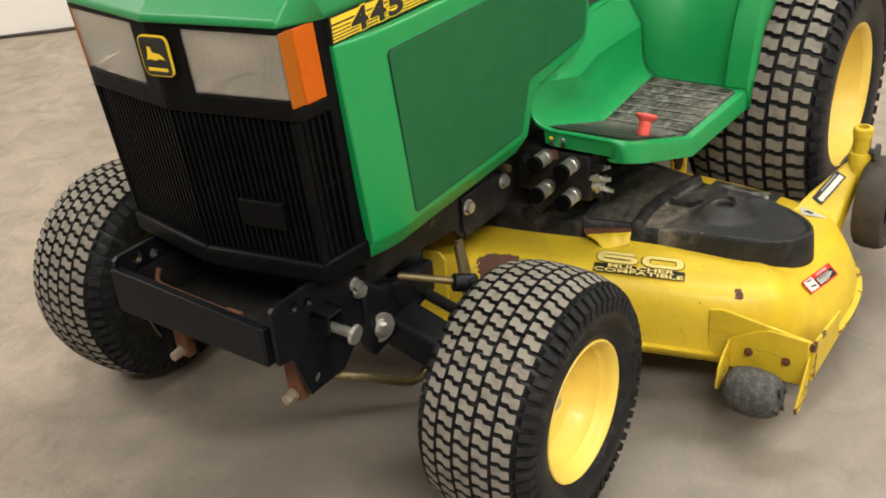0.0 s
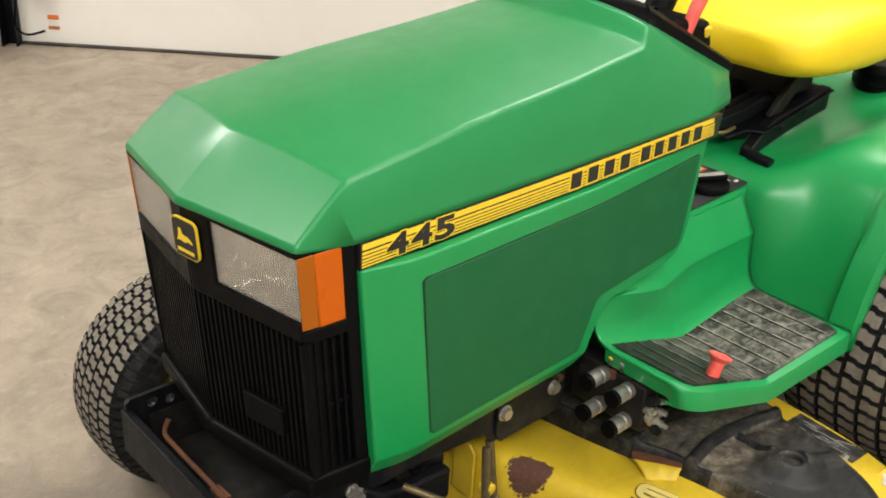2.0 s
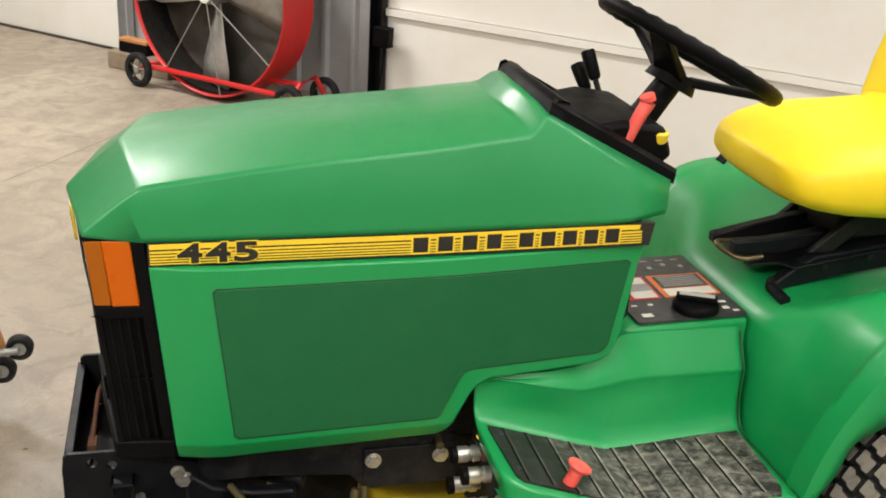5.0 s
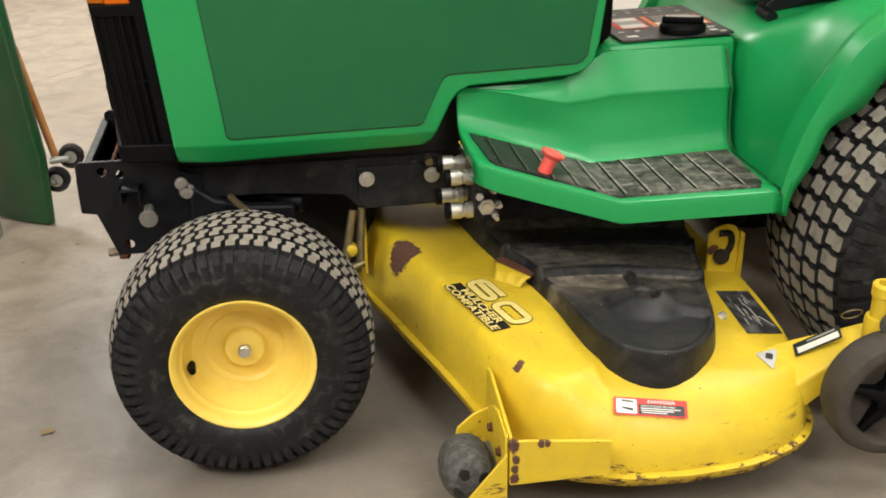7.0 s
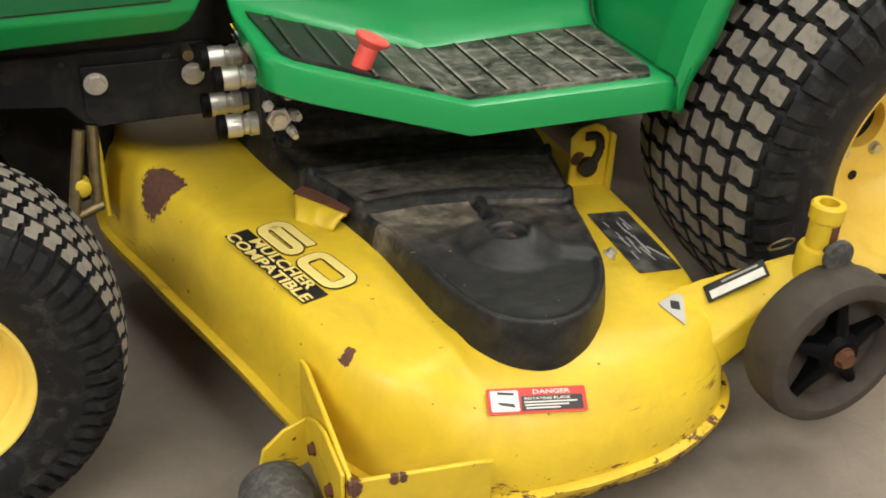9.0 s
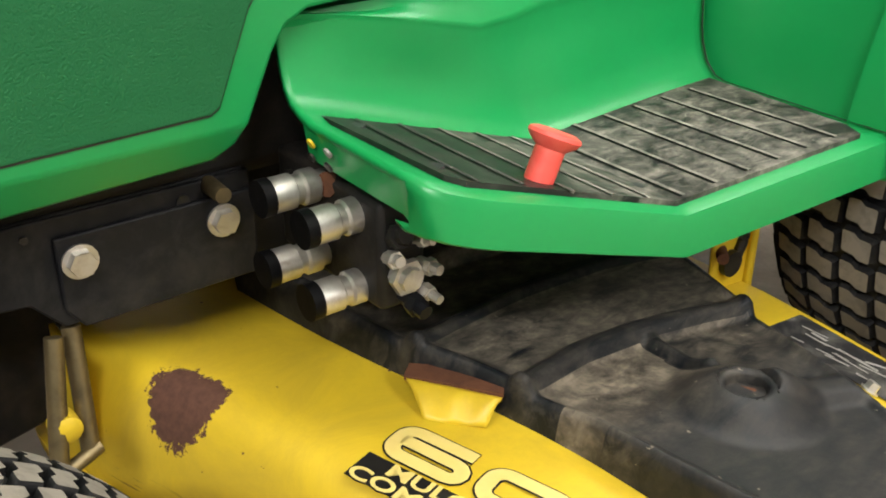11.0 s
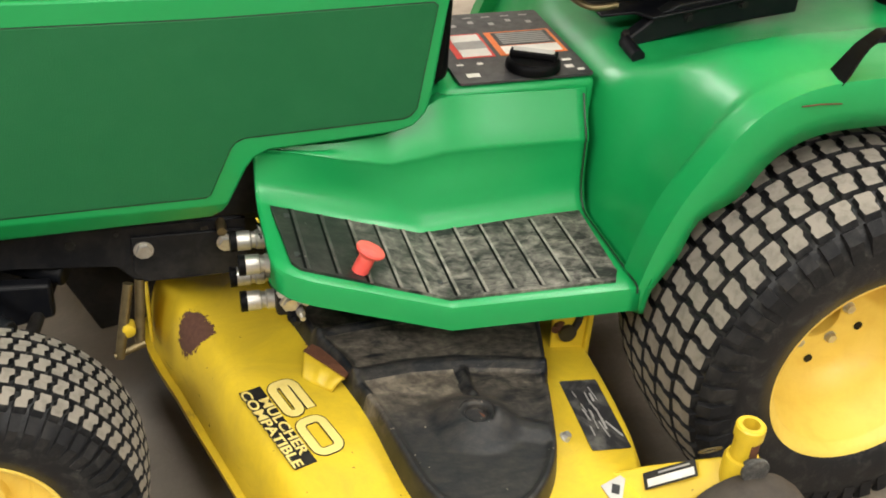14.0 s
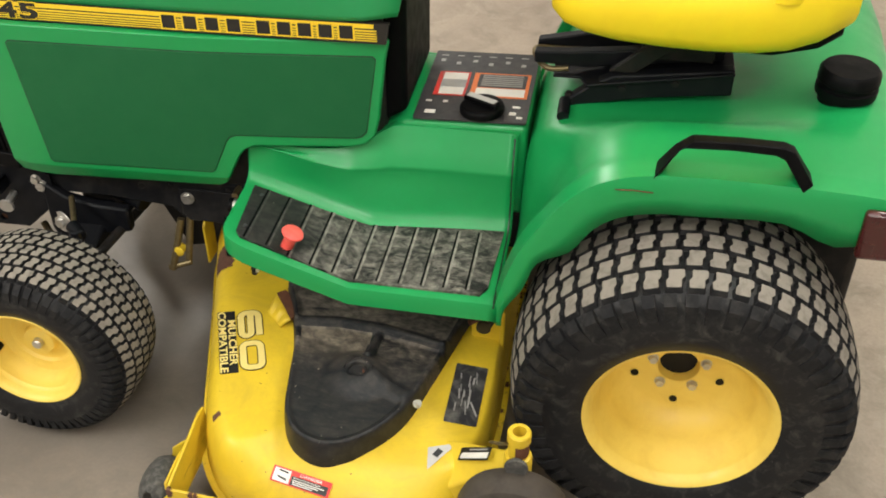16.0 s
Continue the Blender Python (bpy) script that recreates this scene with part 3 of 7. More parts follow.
# hood: lower edge, crease and middle line by station along the tractor
yw = lerp_table([(-0.236, 0.224), (-0.14, 0.231), (0.30, 0.226), (0.74, 0.213)])
yc = lerp_table([(-0.147, 0.213), (0.08, 0.207), (0.304, 0.199), (0.488, 0.190), (0.53, 0.162)])
zc = lerp_table([(-0.147, 0.974), (0.08, 1.003), (0.304, 1.022), (0.488, 1.044)])
zm = lerp_table([(-0.185, 0.990), (0.0, 1.016), (0.19, 1.035), (0.46, 1.061)])


def half(side):
    """One half of the hood's skin, as rows of stations from lower edge to middle line."""
    rows = []
    for i in range(12):
        x = -0.147 + (0.488 + 0.147) * i / 11
        xm = -0.185 + (0.462 + 0.185) * i / 11
        w, c = yw(x), yc(x)
        row = [(x - 0.0, side * w, 0.889), (x, side * (w - 0.002), 0.90)]
        for k in (0.35, 0.7):
            row.append((x, side * (w + (c - w) * k + 0.004 * math.sin(k * 3.14)), 0.90 + (zc(x) - 0.90) * k))
        row.append((x, side * c, zc(x)))
        for k in (0.25, 0.5, 0.75):
            row.append((x + (xm - x) * k, side * c * (1 - k), zc(x) + (zm(xm) - zc(x)) * (1 - (1 - k) ** 2)))
        row.append((xm, 0, zm(xm)))
        rows.append(row)
    return rows


bm = bmesh.new()
for side in (-1, 1):
    rows = half(side)
    # rear: a smooth rise to the rim round the dash, and the slanting rear edge
    xr = [(0.745, 0.213, 0.905), (0.748, 0.212, 0.915), (0.752, 0.202, 0.938), (0.757, 0.192, 0.960), (0.530, 0.160, 1.073), (0.520, 0.12, 1.084), (0.515, 0.08, 1.090), (0.510, 0.04, 1.094), (0.508, 0.0, 1.095)]
    last = [Vector((x, abs(y), z)) for x, y, z in rows[-1]]
    for f in (0.25, 0.5, 0.75, 1.0):
        g = f * f * (3 - 2 * f)
        row = []
        for q, (x, y, z) in zip(last, xr):
            e = Vector((x, y, z))
            v = q.lerp(e, f)
            v.z = q.z + (e.z - q.z) * (g if z > 1.0 else f)
            if z < 0.92:
                v.z = q.z + (z - q.z) * max(0, (f - 0.7) / 0.3)
            row.append((v.x, side * v.y, v.z))
        rows.append(row)
    if side > 0:
        rows = [[(x, y * 1.045, z) for x, y, z in row] for row in rows]
    grid(bm, rows, flip=side > 0)
    # nose facets
    first = rows[0]
    tip, ctr = (-0.236, side * 0.224, 0.899), (-0.278, 0, 0.899)
    nose = []
    for k in range(5):
        f = k / 4
        lowp = Vector(tip).lerp(Vector(ctr), f)
        top = Vector(first[4 + k])
        nose.append([tuple(lowp), tuple(lowp.lerp(top, 0.06) + Vector((-0.006, 0, 0.004))), tuple(lowp.lerp(top, 0.5) + Vector((-0.004, 0, 0.003))), tuple(top)])
    grid(bm, nose, flip=side < 0)
    loop = [nose[0][0], first[0], first[1], first[2], first[3], first[4], nose[0][2], nose[0][1]]
    fan = bm.faces.new([bm.verts.new(q) for q in loop])
    bmesh.ops.triangulate(bm, faces=[fan])
bmesh.ops.remove_doubles(bm, verts=bm.verts, dist=0.0015)
bmesh.ops.dissolve_degenerate(bm, edges=bm.edges, dist=0.0005)
HOOD = part("hood", bm, GREEN_HOOD, TRACTOR, "glossy green moulded hood", smooth=60, bevel=0.010, segs=4)
# the nose's middle crease stays crisp
for e in HOOD.data.edges:
    va, vb = (HOOD.data.vertices[i].co for i in e.vertices)
    if abs(va.y) < 0.001 and abs(vb.y) < 0.001 and min(va.x, vb.x) < -0.19:
        e.use_edge_sharp = True
wn = HOOD.modifiers.new("even_facets", "WEIGHTED_NORMAL")
wn.keep_sharp = True
sol = HOOD.modifiers.new("shell", "SOLIDIFY")
sol.thickness, sol.offset = 0.006, -1

# black rim round the dash opening
bm = bmesh.new()
for side in (-1, 1):
    rows = []
    for f in [i / 8 for i in range(9)]:
        e = Vector((0.528, 0.160, 1.073)).lerp(Vector((0.762, 0.193, 0.957)), f)
        up = Vector((0.012, -0.006, 0.027)) * (1 - 0.3 * f)
        rows.append([(e.x, side * e.y, e.z - 0.004), (e.x + up.x * 0.4, side * (e.y - 0.001), e.z + up.z * 0.75), (e.x + up.x, side * (e.y - 0.012), e.z + up.z), (e.x + up.x + 0.008, side * (e.y - 0.024), e.z + up.z - 0.004), (e.x + 0.04 - 0.03 * f, side * (e.y - 0.03), e.z - 0.07 * (1 - f) - 0.012)])
    grid(bm, rows, flip=side > 0)
rows = []
for f in [i / 8 for i in range(9)]:
    y = -0.160 + 0.32 * f
    dx, dz = -0.020 * math.sin(f * 3.1416), 0.022 * math.sin(f * 3.1416)
    rows.append([(0.528 + dx, y, 1.069 + dz), (0.538 + dx, y, 1.089 + dz * 0.8), (0.552 + dx, y * 0.97, 1.096 + dz * 0.6), (0.568 + dx, y * 0.93, 1.090 + dz * 0.5), (0.60, y * 0.85, 1.02)])
grid(bm, rows)
bmesh.ops.remove_doubles(bm, verts=bm.verts, dist=0.002)
part("dash_surround", bm, BLACK_PLASTIC, TRACTOR, "black moulded dash rim", smooth=50)

# dash body and steering column
bm = bmesh.new()
prism(bm, [(0.56, 0.90), (0.56, 1.03), (0.68, 1.052), (0.765, 1.040), (0.785, 0.985), (0.745, 0.955), (0.742, 0.66), (0.68, 0.62)], "y", -0.135, 0.135)
part("dash", bm, BLACK_PLASTIC, TRACTOR, "black dash panel and pedestal", bevel=0.012)
bm = bmesh.new()
rod(bm, (0.745, 0, 0.98), (0.822, 0, 1.09), 0.030, 0.026, 20)
part("steering_column", bm, BLACK_PLASTIC, TRACTOR)
C, N = Vector((0.855, 0, 1.152)), Vector((0.45, 0, 0.893)).normalized()
E1, E2 = Vector((0.893, 0, -0.45)).normalized(), Vector((0, 1, 0))
bm = bmesh.new()
pipe(bm, [C + 0.182 * (math.cos(a) * E1 + math.sin(a) * E2) for a in [2 * math.pi * i / 60 for i in range(60)]], lambda f: 0.0145 + 0.0012 * math.sin(f * 2 * math.pi * 30), 10, True)
WHEEL = part("steering_wheel", bm, BLACK_PLASTIC, TRACTOR, "black three-spoke steering wheel")
bm = bmesh.new()
rod(bm, C - N * 0.075, C - N * 0.045, 0.052, 0.045, 24)
part("hub", bm, BLACK_PLASTIC, WHEEL)
for a in (-20, 100, 220):
    d = math.cos(radians(a)) * E1 + math.sin(radians(a)) * E2
    w = N.cross(d)
    bm = bmesh.new()
    rows = []
    for f, hw, th in ((0.03, 0.034, 0.010), (0.09, 0.026, 0.009), (0.178, 0.020, 0.008)):
        p = C + d * f - N * (0.062 * (1 - f / 0.185))
        rows.append([p + w * hw + N * th, p - w * hw + N * th, p - w * hw - N * th, p + w * hw - N * th])
    vs = grid(bm, rows, close_v=True)
    bm.faces.new(vs[0])
    bm.faces.new(vs[-1])
    part("spoke", bm, BLACK_PLASTIC, WHEEL, bevel=0.004)
# worn yellow end of the rim
bm = bmesh.new()
pipe(bm, [C + 0.182 * (math.cos(a) * E1 + math.sin(a) * E2) for a in [radians(-26 + 24 * i / 6) for i in range(7)]], 0.0160, 10)
part("rim_patch", bm, make_dirty("yellowed_tape", (0.05, 0.045, 0.02), (0.55, 0.42, 0.05), 0.40, 0.55, (1, 1, 1)), WHEEL, "yellow-stained patch on the rim")
for top, base in (((0.732, 0.205, 1.107), (0.765, 0.150, 0.985)), ((0.723, 0.233, 1.073), (0.757, 0.165, 0.965))):
    t, b0 = Vector(top), Vector(base)
    bm = bmesh.new()
    rod(bm, b0, t.lerp(b0, 0.3), 0.006)
    lev = part("control_lever", bm, BLACK_STEEL, TRACTOR)
    bm = bmesh.new()
    pipe(bm, [t.lerp(b0, 0.45), t.lerp(b0, 0.40), t.lerp(b0, 0.12), t.lerp(b0, 0.02), t], lambda f: 0.010 + 0.005 * math.sin(f * 2.6), 12)
    part("grip", bm, BLACK_PLASTIC, lev, "black ribbed grip")
bm = bmesh.new()
pipe(bm, spline([(0.690, -0.128, 1.005), (0.700, -0.129, 1.035), (0.712, -0.130, 1.065), (0.722, -0.131, 1.085), (0.718, -0.131, 1.098)], 4), lambda f: 0.010 + 0.006 * f * (1 - 0.3 * f), 10)
part("throttle_lever", bm, RED_PLASTIC, TRACTOR, "red plastic lever")
bm = bmesh.new()
lathe(bm, [(0.985, 0.011), (1.005, 0.011), (1.012, 0.016), (1.026, 0.018), (1.030, 0.015)], 18, 0.757, -0.122, "z")
part("pull_knob", bm, DECAL_YELLOW, TRACTOR, "yellow knob")

# engine mass behind the panels
bm = bmesh.new()
box(bm, -0.12, 0.70, -0.165, 0.165, 0.44, 0.93)
part("engine_block", bm, DARK_STEEL, TRACTOR, bevel=0.02)

# side panels with grained inserts and the decal stripe
yp = lerp_table([(-0.14, -0.234), (-0.047, -0.252), (0.35, -0.238), (0.55, -0.217), (0.73, -0.196)])
PANEL = [(-0.139, 0.848), (0.722, 0.842), (0.714, 0.80), (0.697, 0.668), (0.688, 0.634), (0.668, 0.614), (0.640, 0.607), (0.440, 0.602), (0.418, 0.592), (0.405, 0.575), (0.368, 0.502), (0.350, 0.490), (-0.030, 0.482), (-0.106, 0.484)]
INS = [(-0.034, 0.812), (0.690, 0.812), (0.697, 0.806), (0.672, 0.645), (0.662, 0.634), (0.650, 0.630), (0.405, 0.628), (0.392, 0.623), (0.384, 0.613), (0.351, 0.541), (0.343, 0.536), (-0.003, 0.532), (-0.011, 0.538), (-0.040, 0.806)]
for out in (-1, 1):
    bm = bmesh.new()
    sheet_xz(bm, PANEL, yp, 0.02, out=out)
    bmesh.ops.bisect_plane(bm, geom=bm.verts[:] + bm.edges[:] + bm.faces[:], plane_co=(0, 0, 0.520), plane_no=(0, 0, 1), dist=1e-5)
    for v in bm.verts:
        v.co.y -= out * 0.020 * max(0.0, 0.520 - v.co.z) / 0.036
    SIDE = part("side_panel", bm, GREEN, TRACTOR, "green engine side panel", smooth=35, bevel=0.006, segs=3)
    cx = sum(p[0] for p in INS) / len(INS)
    bm = bmesh.new()
    sheet_xz(bm, [(cx + (x - cx) * 1.0035, z + (0.0014 if z > 0.7 else -0.0016)) for x, z in INS], lambda x: yp(x) - 0.0012, 0.004, out=out)
    part("insert_gap", bm, DECAL_BLACK, SIDE)
    bm = bmesh.new()
    sheet_xz(bm, INS, lambda x: yp(x) - 0.0022, 0.004, out=out)
    part("insert", bm, INSERT, SIDE, "darker grained green insert", bevel=0.001)
    ys = lerp_table([(-0.139, -0.2325), (0.30, -0.2275), (0.728, -0.2135)])
    bm = bmesh.new()
    sheet_xz(bm, [(-0.139, 0.848), (-0.139, 0.8885), (0.728, 0.8885), (0.722, 0.846)], ys, 0.01, out=out)
    STRIPE = part("stripe", bm, DECAL_BLACK, TRACTOR, "black and yellow decal stripe")
    for z0, z1, x1 in ((0.8775, 0.8862, 0.700), (0.8708, 0.8744, 0.705), (0.8654, 0.8684, 0.705), (0.8605, 0.8631, 0.706), (0.8559, 0.8582, 0.706), (0.8516, 0.8535, 0.706)):
        bm = bmesh.new()
        sheet_xz(bm, [(-0.136, z0), (-0.136, z1), (x1, z1), (x1 - 0.001, z0)], lambda x: ys(x) - 0.0008, 0.001, out=out)
        part("line", bm, DECAL_YELLOW, STRIPE, smooth=0)
    if out < 0:
        def stripe_pose(x, z, off=0.0012):
            return frame_of((x, ys(x) - off, z), (1, (ys(x + 0.05) - ys(x - 0.05)) / 0.1, 0), (0, 0, 1))
        for ch, x in (("4", -0.074), ("4", -0.030), ("5", 0.014)):
            words(ch, 0.045, DECAL_YELLOW, "numeral_edge", STRIPE, stripe_pose(x, 0.8678), 0.0003, width=0.036, offset=0.0034)
            words(ch, 0.045, DECAL_BLACK, "numeral", STRIPE, stripe_pose(x, 0.8678, 0.0019), 0.0003, width=0.036, offset=0.0016)
        # the maker's name, as plain bars
        for x in (0.300, 0.343, 0.386, 0.429, 0.487, 0.527, 0.567, 0.607, 0.647):
            flat("name_bar_edge", rect(0.033, 0.034), DECAL_YELLOW, STRIPE, stripe_pose(x, 0.8685))
            flat("name_bar", rect(0.0255, 0.0265), DECAL_BLACK, STRIPE, stripe_pose(x, 0.8685, 0.002))

# ---- nose: dark housing, lamps, grille
NOSE_TOP, NOSE_BOT = 0.886, 0.500


def nose_pt(f, z, off=0.0):
    """A place on the nose: f runs from -1 (left corner) over 0 (middle) to 1 (right corner); beyond that round to the sides."""
    k = (NOSE_TOP - z) / (NOSE_TOP - NOSE_BOT)
    xm, xc, w = -0.268 + 0.030 * k, -0.233 + 0.033 * k, 0.222 - 0.006 * k
    a = abs(f)
    s = 1 if f >= 0 else -1
    if a <= 1:
        p = Vector((xm + (xc - xm) * a, s * w * a, z))
        n = Vector((-w, -s * -(xc - xm) * -1, 0))
        n = Vector((-w, s * (xc - xm), 0)).normalized()
    else:
        xe = -0.143 + 0.036 * min(k, 1.0)
        p = Vector((xc + (xe - xc) * (a - 1), s * (w + 0.004 * (a - 1)), z))
        n = Vector((0, s, 0))
    return p + n * off


def nose_patch(bm, f0, f1, z0, z1, off, back, n=1):
    """A slab on the nose between two stations and heights, from depth back to depth off."""
    cols = [f0 + (f1 - f0) * i / n for i in range(n + 1)]
    front = [[nose_pt(f, z, off) for z in (z0, z1)] for f in cols]
    rear = [[nose_pt(f, z, back) for z in (z0, z1)] for f in cols]
    vf, vr = grid(bm, front), grid(bm, rear, flip=True)
    for i in range(n):
        for k in (0, 1):
            bm.faces.new((vf[i][k], vf[i + 1][k], vr[i + 1][k], vr[i][k]))
    for i in (0, n):
        bm.faces.new((vf[i][0], vf[i][1], vr[i][1], vr[i][0]))


FS = [-2, -1.0, 0, 1.0, 2]
bm = bmesh.new()
rows = [[tuple(nose_pt(f, z, -0.014)) for f in FS] for z in (NOSE_BOT, 0.6, 0.70, 0.772)]
vs = grid(bm, rows)
for r in (vs[0], vs[-1]):
    bm.faces.new(r)
GRILLE = part("grille", bm, BLACK_PLASTIC, TRACTOR, "black slatted front grille", smooth=20)
for f0, f1, z0, z1 in ((-2, -1.0, 0.755, 0.777), (-1.0, 0, 0.760, 0.791), (0, 1.0, 0.760, 0.791), (1.0, 2, 0.755, 0.777),
                       (-2, -1.0, 0.495, 0.523), (-1.0, 0, 0.495, 0.523), (0, 1.0, 0.495, 0.523), (1.0, 2, 0.495, 0.523),
                       (-2, -1.0, 0.889, 0.899), (-1.0, 0, 0.889, 0.899), (0, 1.0, 0.889, 0.899), (1.0, 2, 0.889, 0.899), (-0.25, 0, 0.78, 0.897), (0, 0.20, 0.78, 0.897),
                       (-2, -1.77, 0.50, 0.899), (1.77, 2, 0.50, 0.899), (-1.08, -1.0, 0.52, 0.76), (1.0, 1.08, 0.52, 0.76), (-1.0, -0.965, 0.52, 0.76), (0.965, 1, 0.52, 0.76)):
    bm = bmesh.new()
    low = z0 == 0.495
    nose_patch(bm, f0, f1, z0 - (0.008 if low else 0), z1, 0.009 if low else 0.002, -0.02)
    part("bezel_bar", bm, BLACK_PLASTIC, GRILLE, bevel=0.007 if low else 0.003, segs=3)
for s in (-1, 1):
    for i in range(20):
        f = s * (0.03 + 0.925 * i / 19)
        bm = bmesh.new()
        nose_patch(bm, f - 0.009, f + 0.009, 0.522, 0.758, -0.001, -0.016)
        part("slat", bm, BLACK_PLASTIC, GRILLE, smooth=0)
    for i in range(5):
        f = s * (1.20 + 0.155 * i)
        bm = bmesh.new()
        nose_patch(bm, f - 0.025, f + 0.025, 0.522, 0.756, -0.001, -0.016)
        part("slat", bm, BLACK_PLASTIC, GRILLE, smooth=0)
    bm = bmesh.new()
    nose_patch(bm, s * 1.09, s * 1.86, 0.637, 0.643, -0.004, -0.016)
    part("cross_bar", bm, BLACK_PLASTIC, GRILLE, smooth=0)
    bm = bmesh.new()
    f_in = 0.255 if s < 0 else 0.205
    nose_patch(bm, s * f_in, s * 0.996, 0.792, 0.890, -0.002, -0.005, 6)
    LAMP = part("headlight", bm, CLEAR, TRACTOR, "clear ribbed headlight lens")
    bm = bmesh.new()
    rows = []
    for i in range(13):
        a = -1 + i / 6
        row = []
        for j in range(9):
            c = -1 + j / 4
            bowl = max(0.0, 1 - a * a) ** 0.8 * max(0.0, 1 - c * c) ** 0.6
            row.append(tuple(nose_pt(s * ((0.996 + f_in) / 2 + (0.996 - f_in) / 2 * a), 0.841 + 0.049 * c, -0.010 - 0.052 * bowl)))
        rows.append(row)
    grid(bm, rows)
    part("reflector", bm, CHROME, LAMP, "silvered reflector bowl", smooth=70)
    for i in range(34):
        f = s * (f_in + 0.02 + (0.955 - f_in) * i / 33)
        bm = bmesh.new()
        nose_patch(bm, f - 0.006, f + 0.006, 0.794, 0.888, -0.0005, -0.003)
        part("lens_rib", bm, CLEAR, LAMP, smooth=0)
    bm = bmesh.new()
    c = nose_pt(s * (0.955 + f_in) / 2, 0.839, -0.050)
    rod(bm, c, c + Vector((-0.022, 0, 0)), 0.010, 0.006, 14)
    part("bulb", bm, CHROME, LAMP, "silvered bulb tip")
    bm = bmesh.new()
    nose_patch(bm, s * 1.0, s * 1.28, 0.779, 0.892, 0.002, -0.014)
    SIG = part("corner_lamp", bm, AMBER, TRACTOR, "orange corner marker lens", bevel=0.003)
    bm = bmesh.new()
    nose_patch(bm, s * 1.28, s * 1.76, 0.777, 0.892, 0.002, -0.014)
    part("lens_side", bm, ORANGE, SIG, bevel=0.003)
bm = bmesh.new()
nose_patch(bm, -0.76, -0.40, 0.575, 0.622, 0.006, -0.01, 2)
part("grille_plate", bm, BLACK_PLASTIC, GRILLE, "blank black plate on the grille", bevel=0.002)
nm = frame_of(nose_pt(-0.040, 0.848, 0.004), (0.13, -1, 0), (-0.08, 0, 1))
BADGE = flat("badge", rect(0.054, 0.062, 0.010), DECAL_YELLOW, TRACTOR, nm, 0.004, "black badge with a yellow border and plain yellow mark")
flat("badge_field", rect(0.0505, 0.0585, 0.0085), DECAL_BLACK, BADGE, nm @ pose(0, 0, 0.0035), 0.0012)
flat("badge_mark", [(-0.017, -0.006), (-0.013, 0.002), (-0.011, 0.015), (-0.006, 0.014), (-0.004, 0.006), (0.010, 0.004), (0.018, -0.004), (0.008, -0.003), (0.000, -0.006), (-0.010, -0.004)], DECAL_YELLOW, BADGE, nm @ pose(0, 0, 0.0046), 0.0008)
flat("badge_bar", rect(0.036, 0.005, 0, 3, 0, -0.020), DECAL_YELLOW, BADGE, nm @ pose(0, 0, 0.0046), 0.0008)


# ---- wheels
def tyre_radius(R, hw, drop, a):
    """The crown: radius at a metres from the tread's middle."""
    k = min(abs(a) / hw, 1.0)
    return R - drop * k ** 2.6


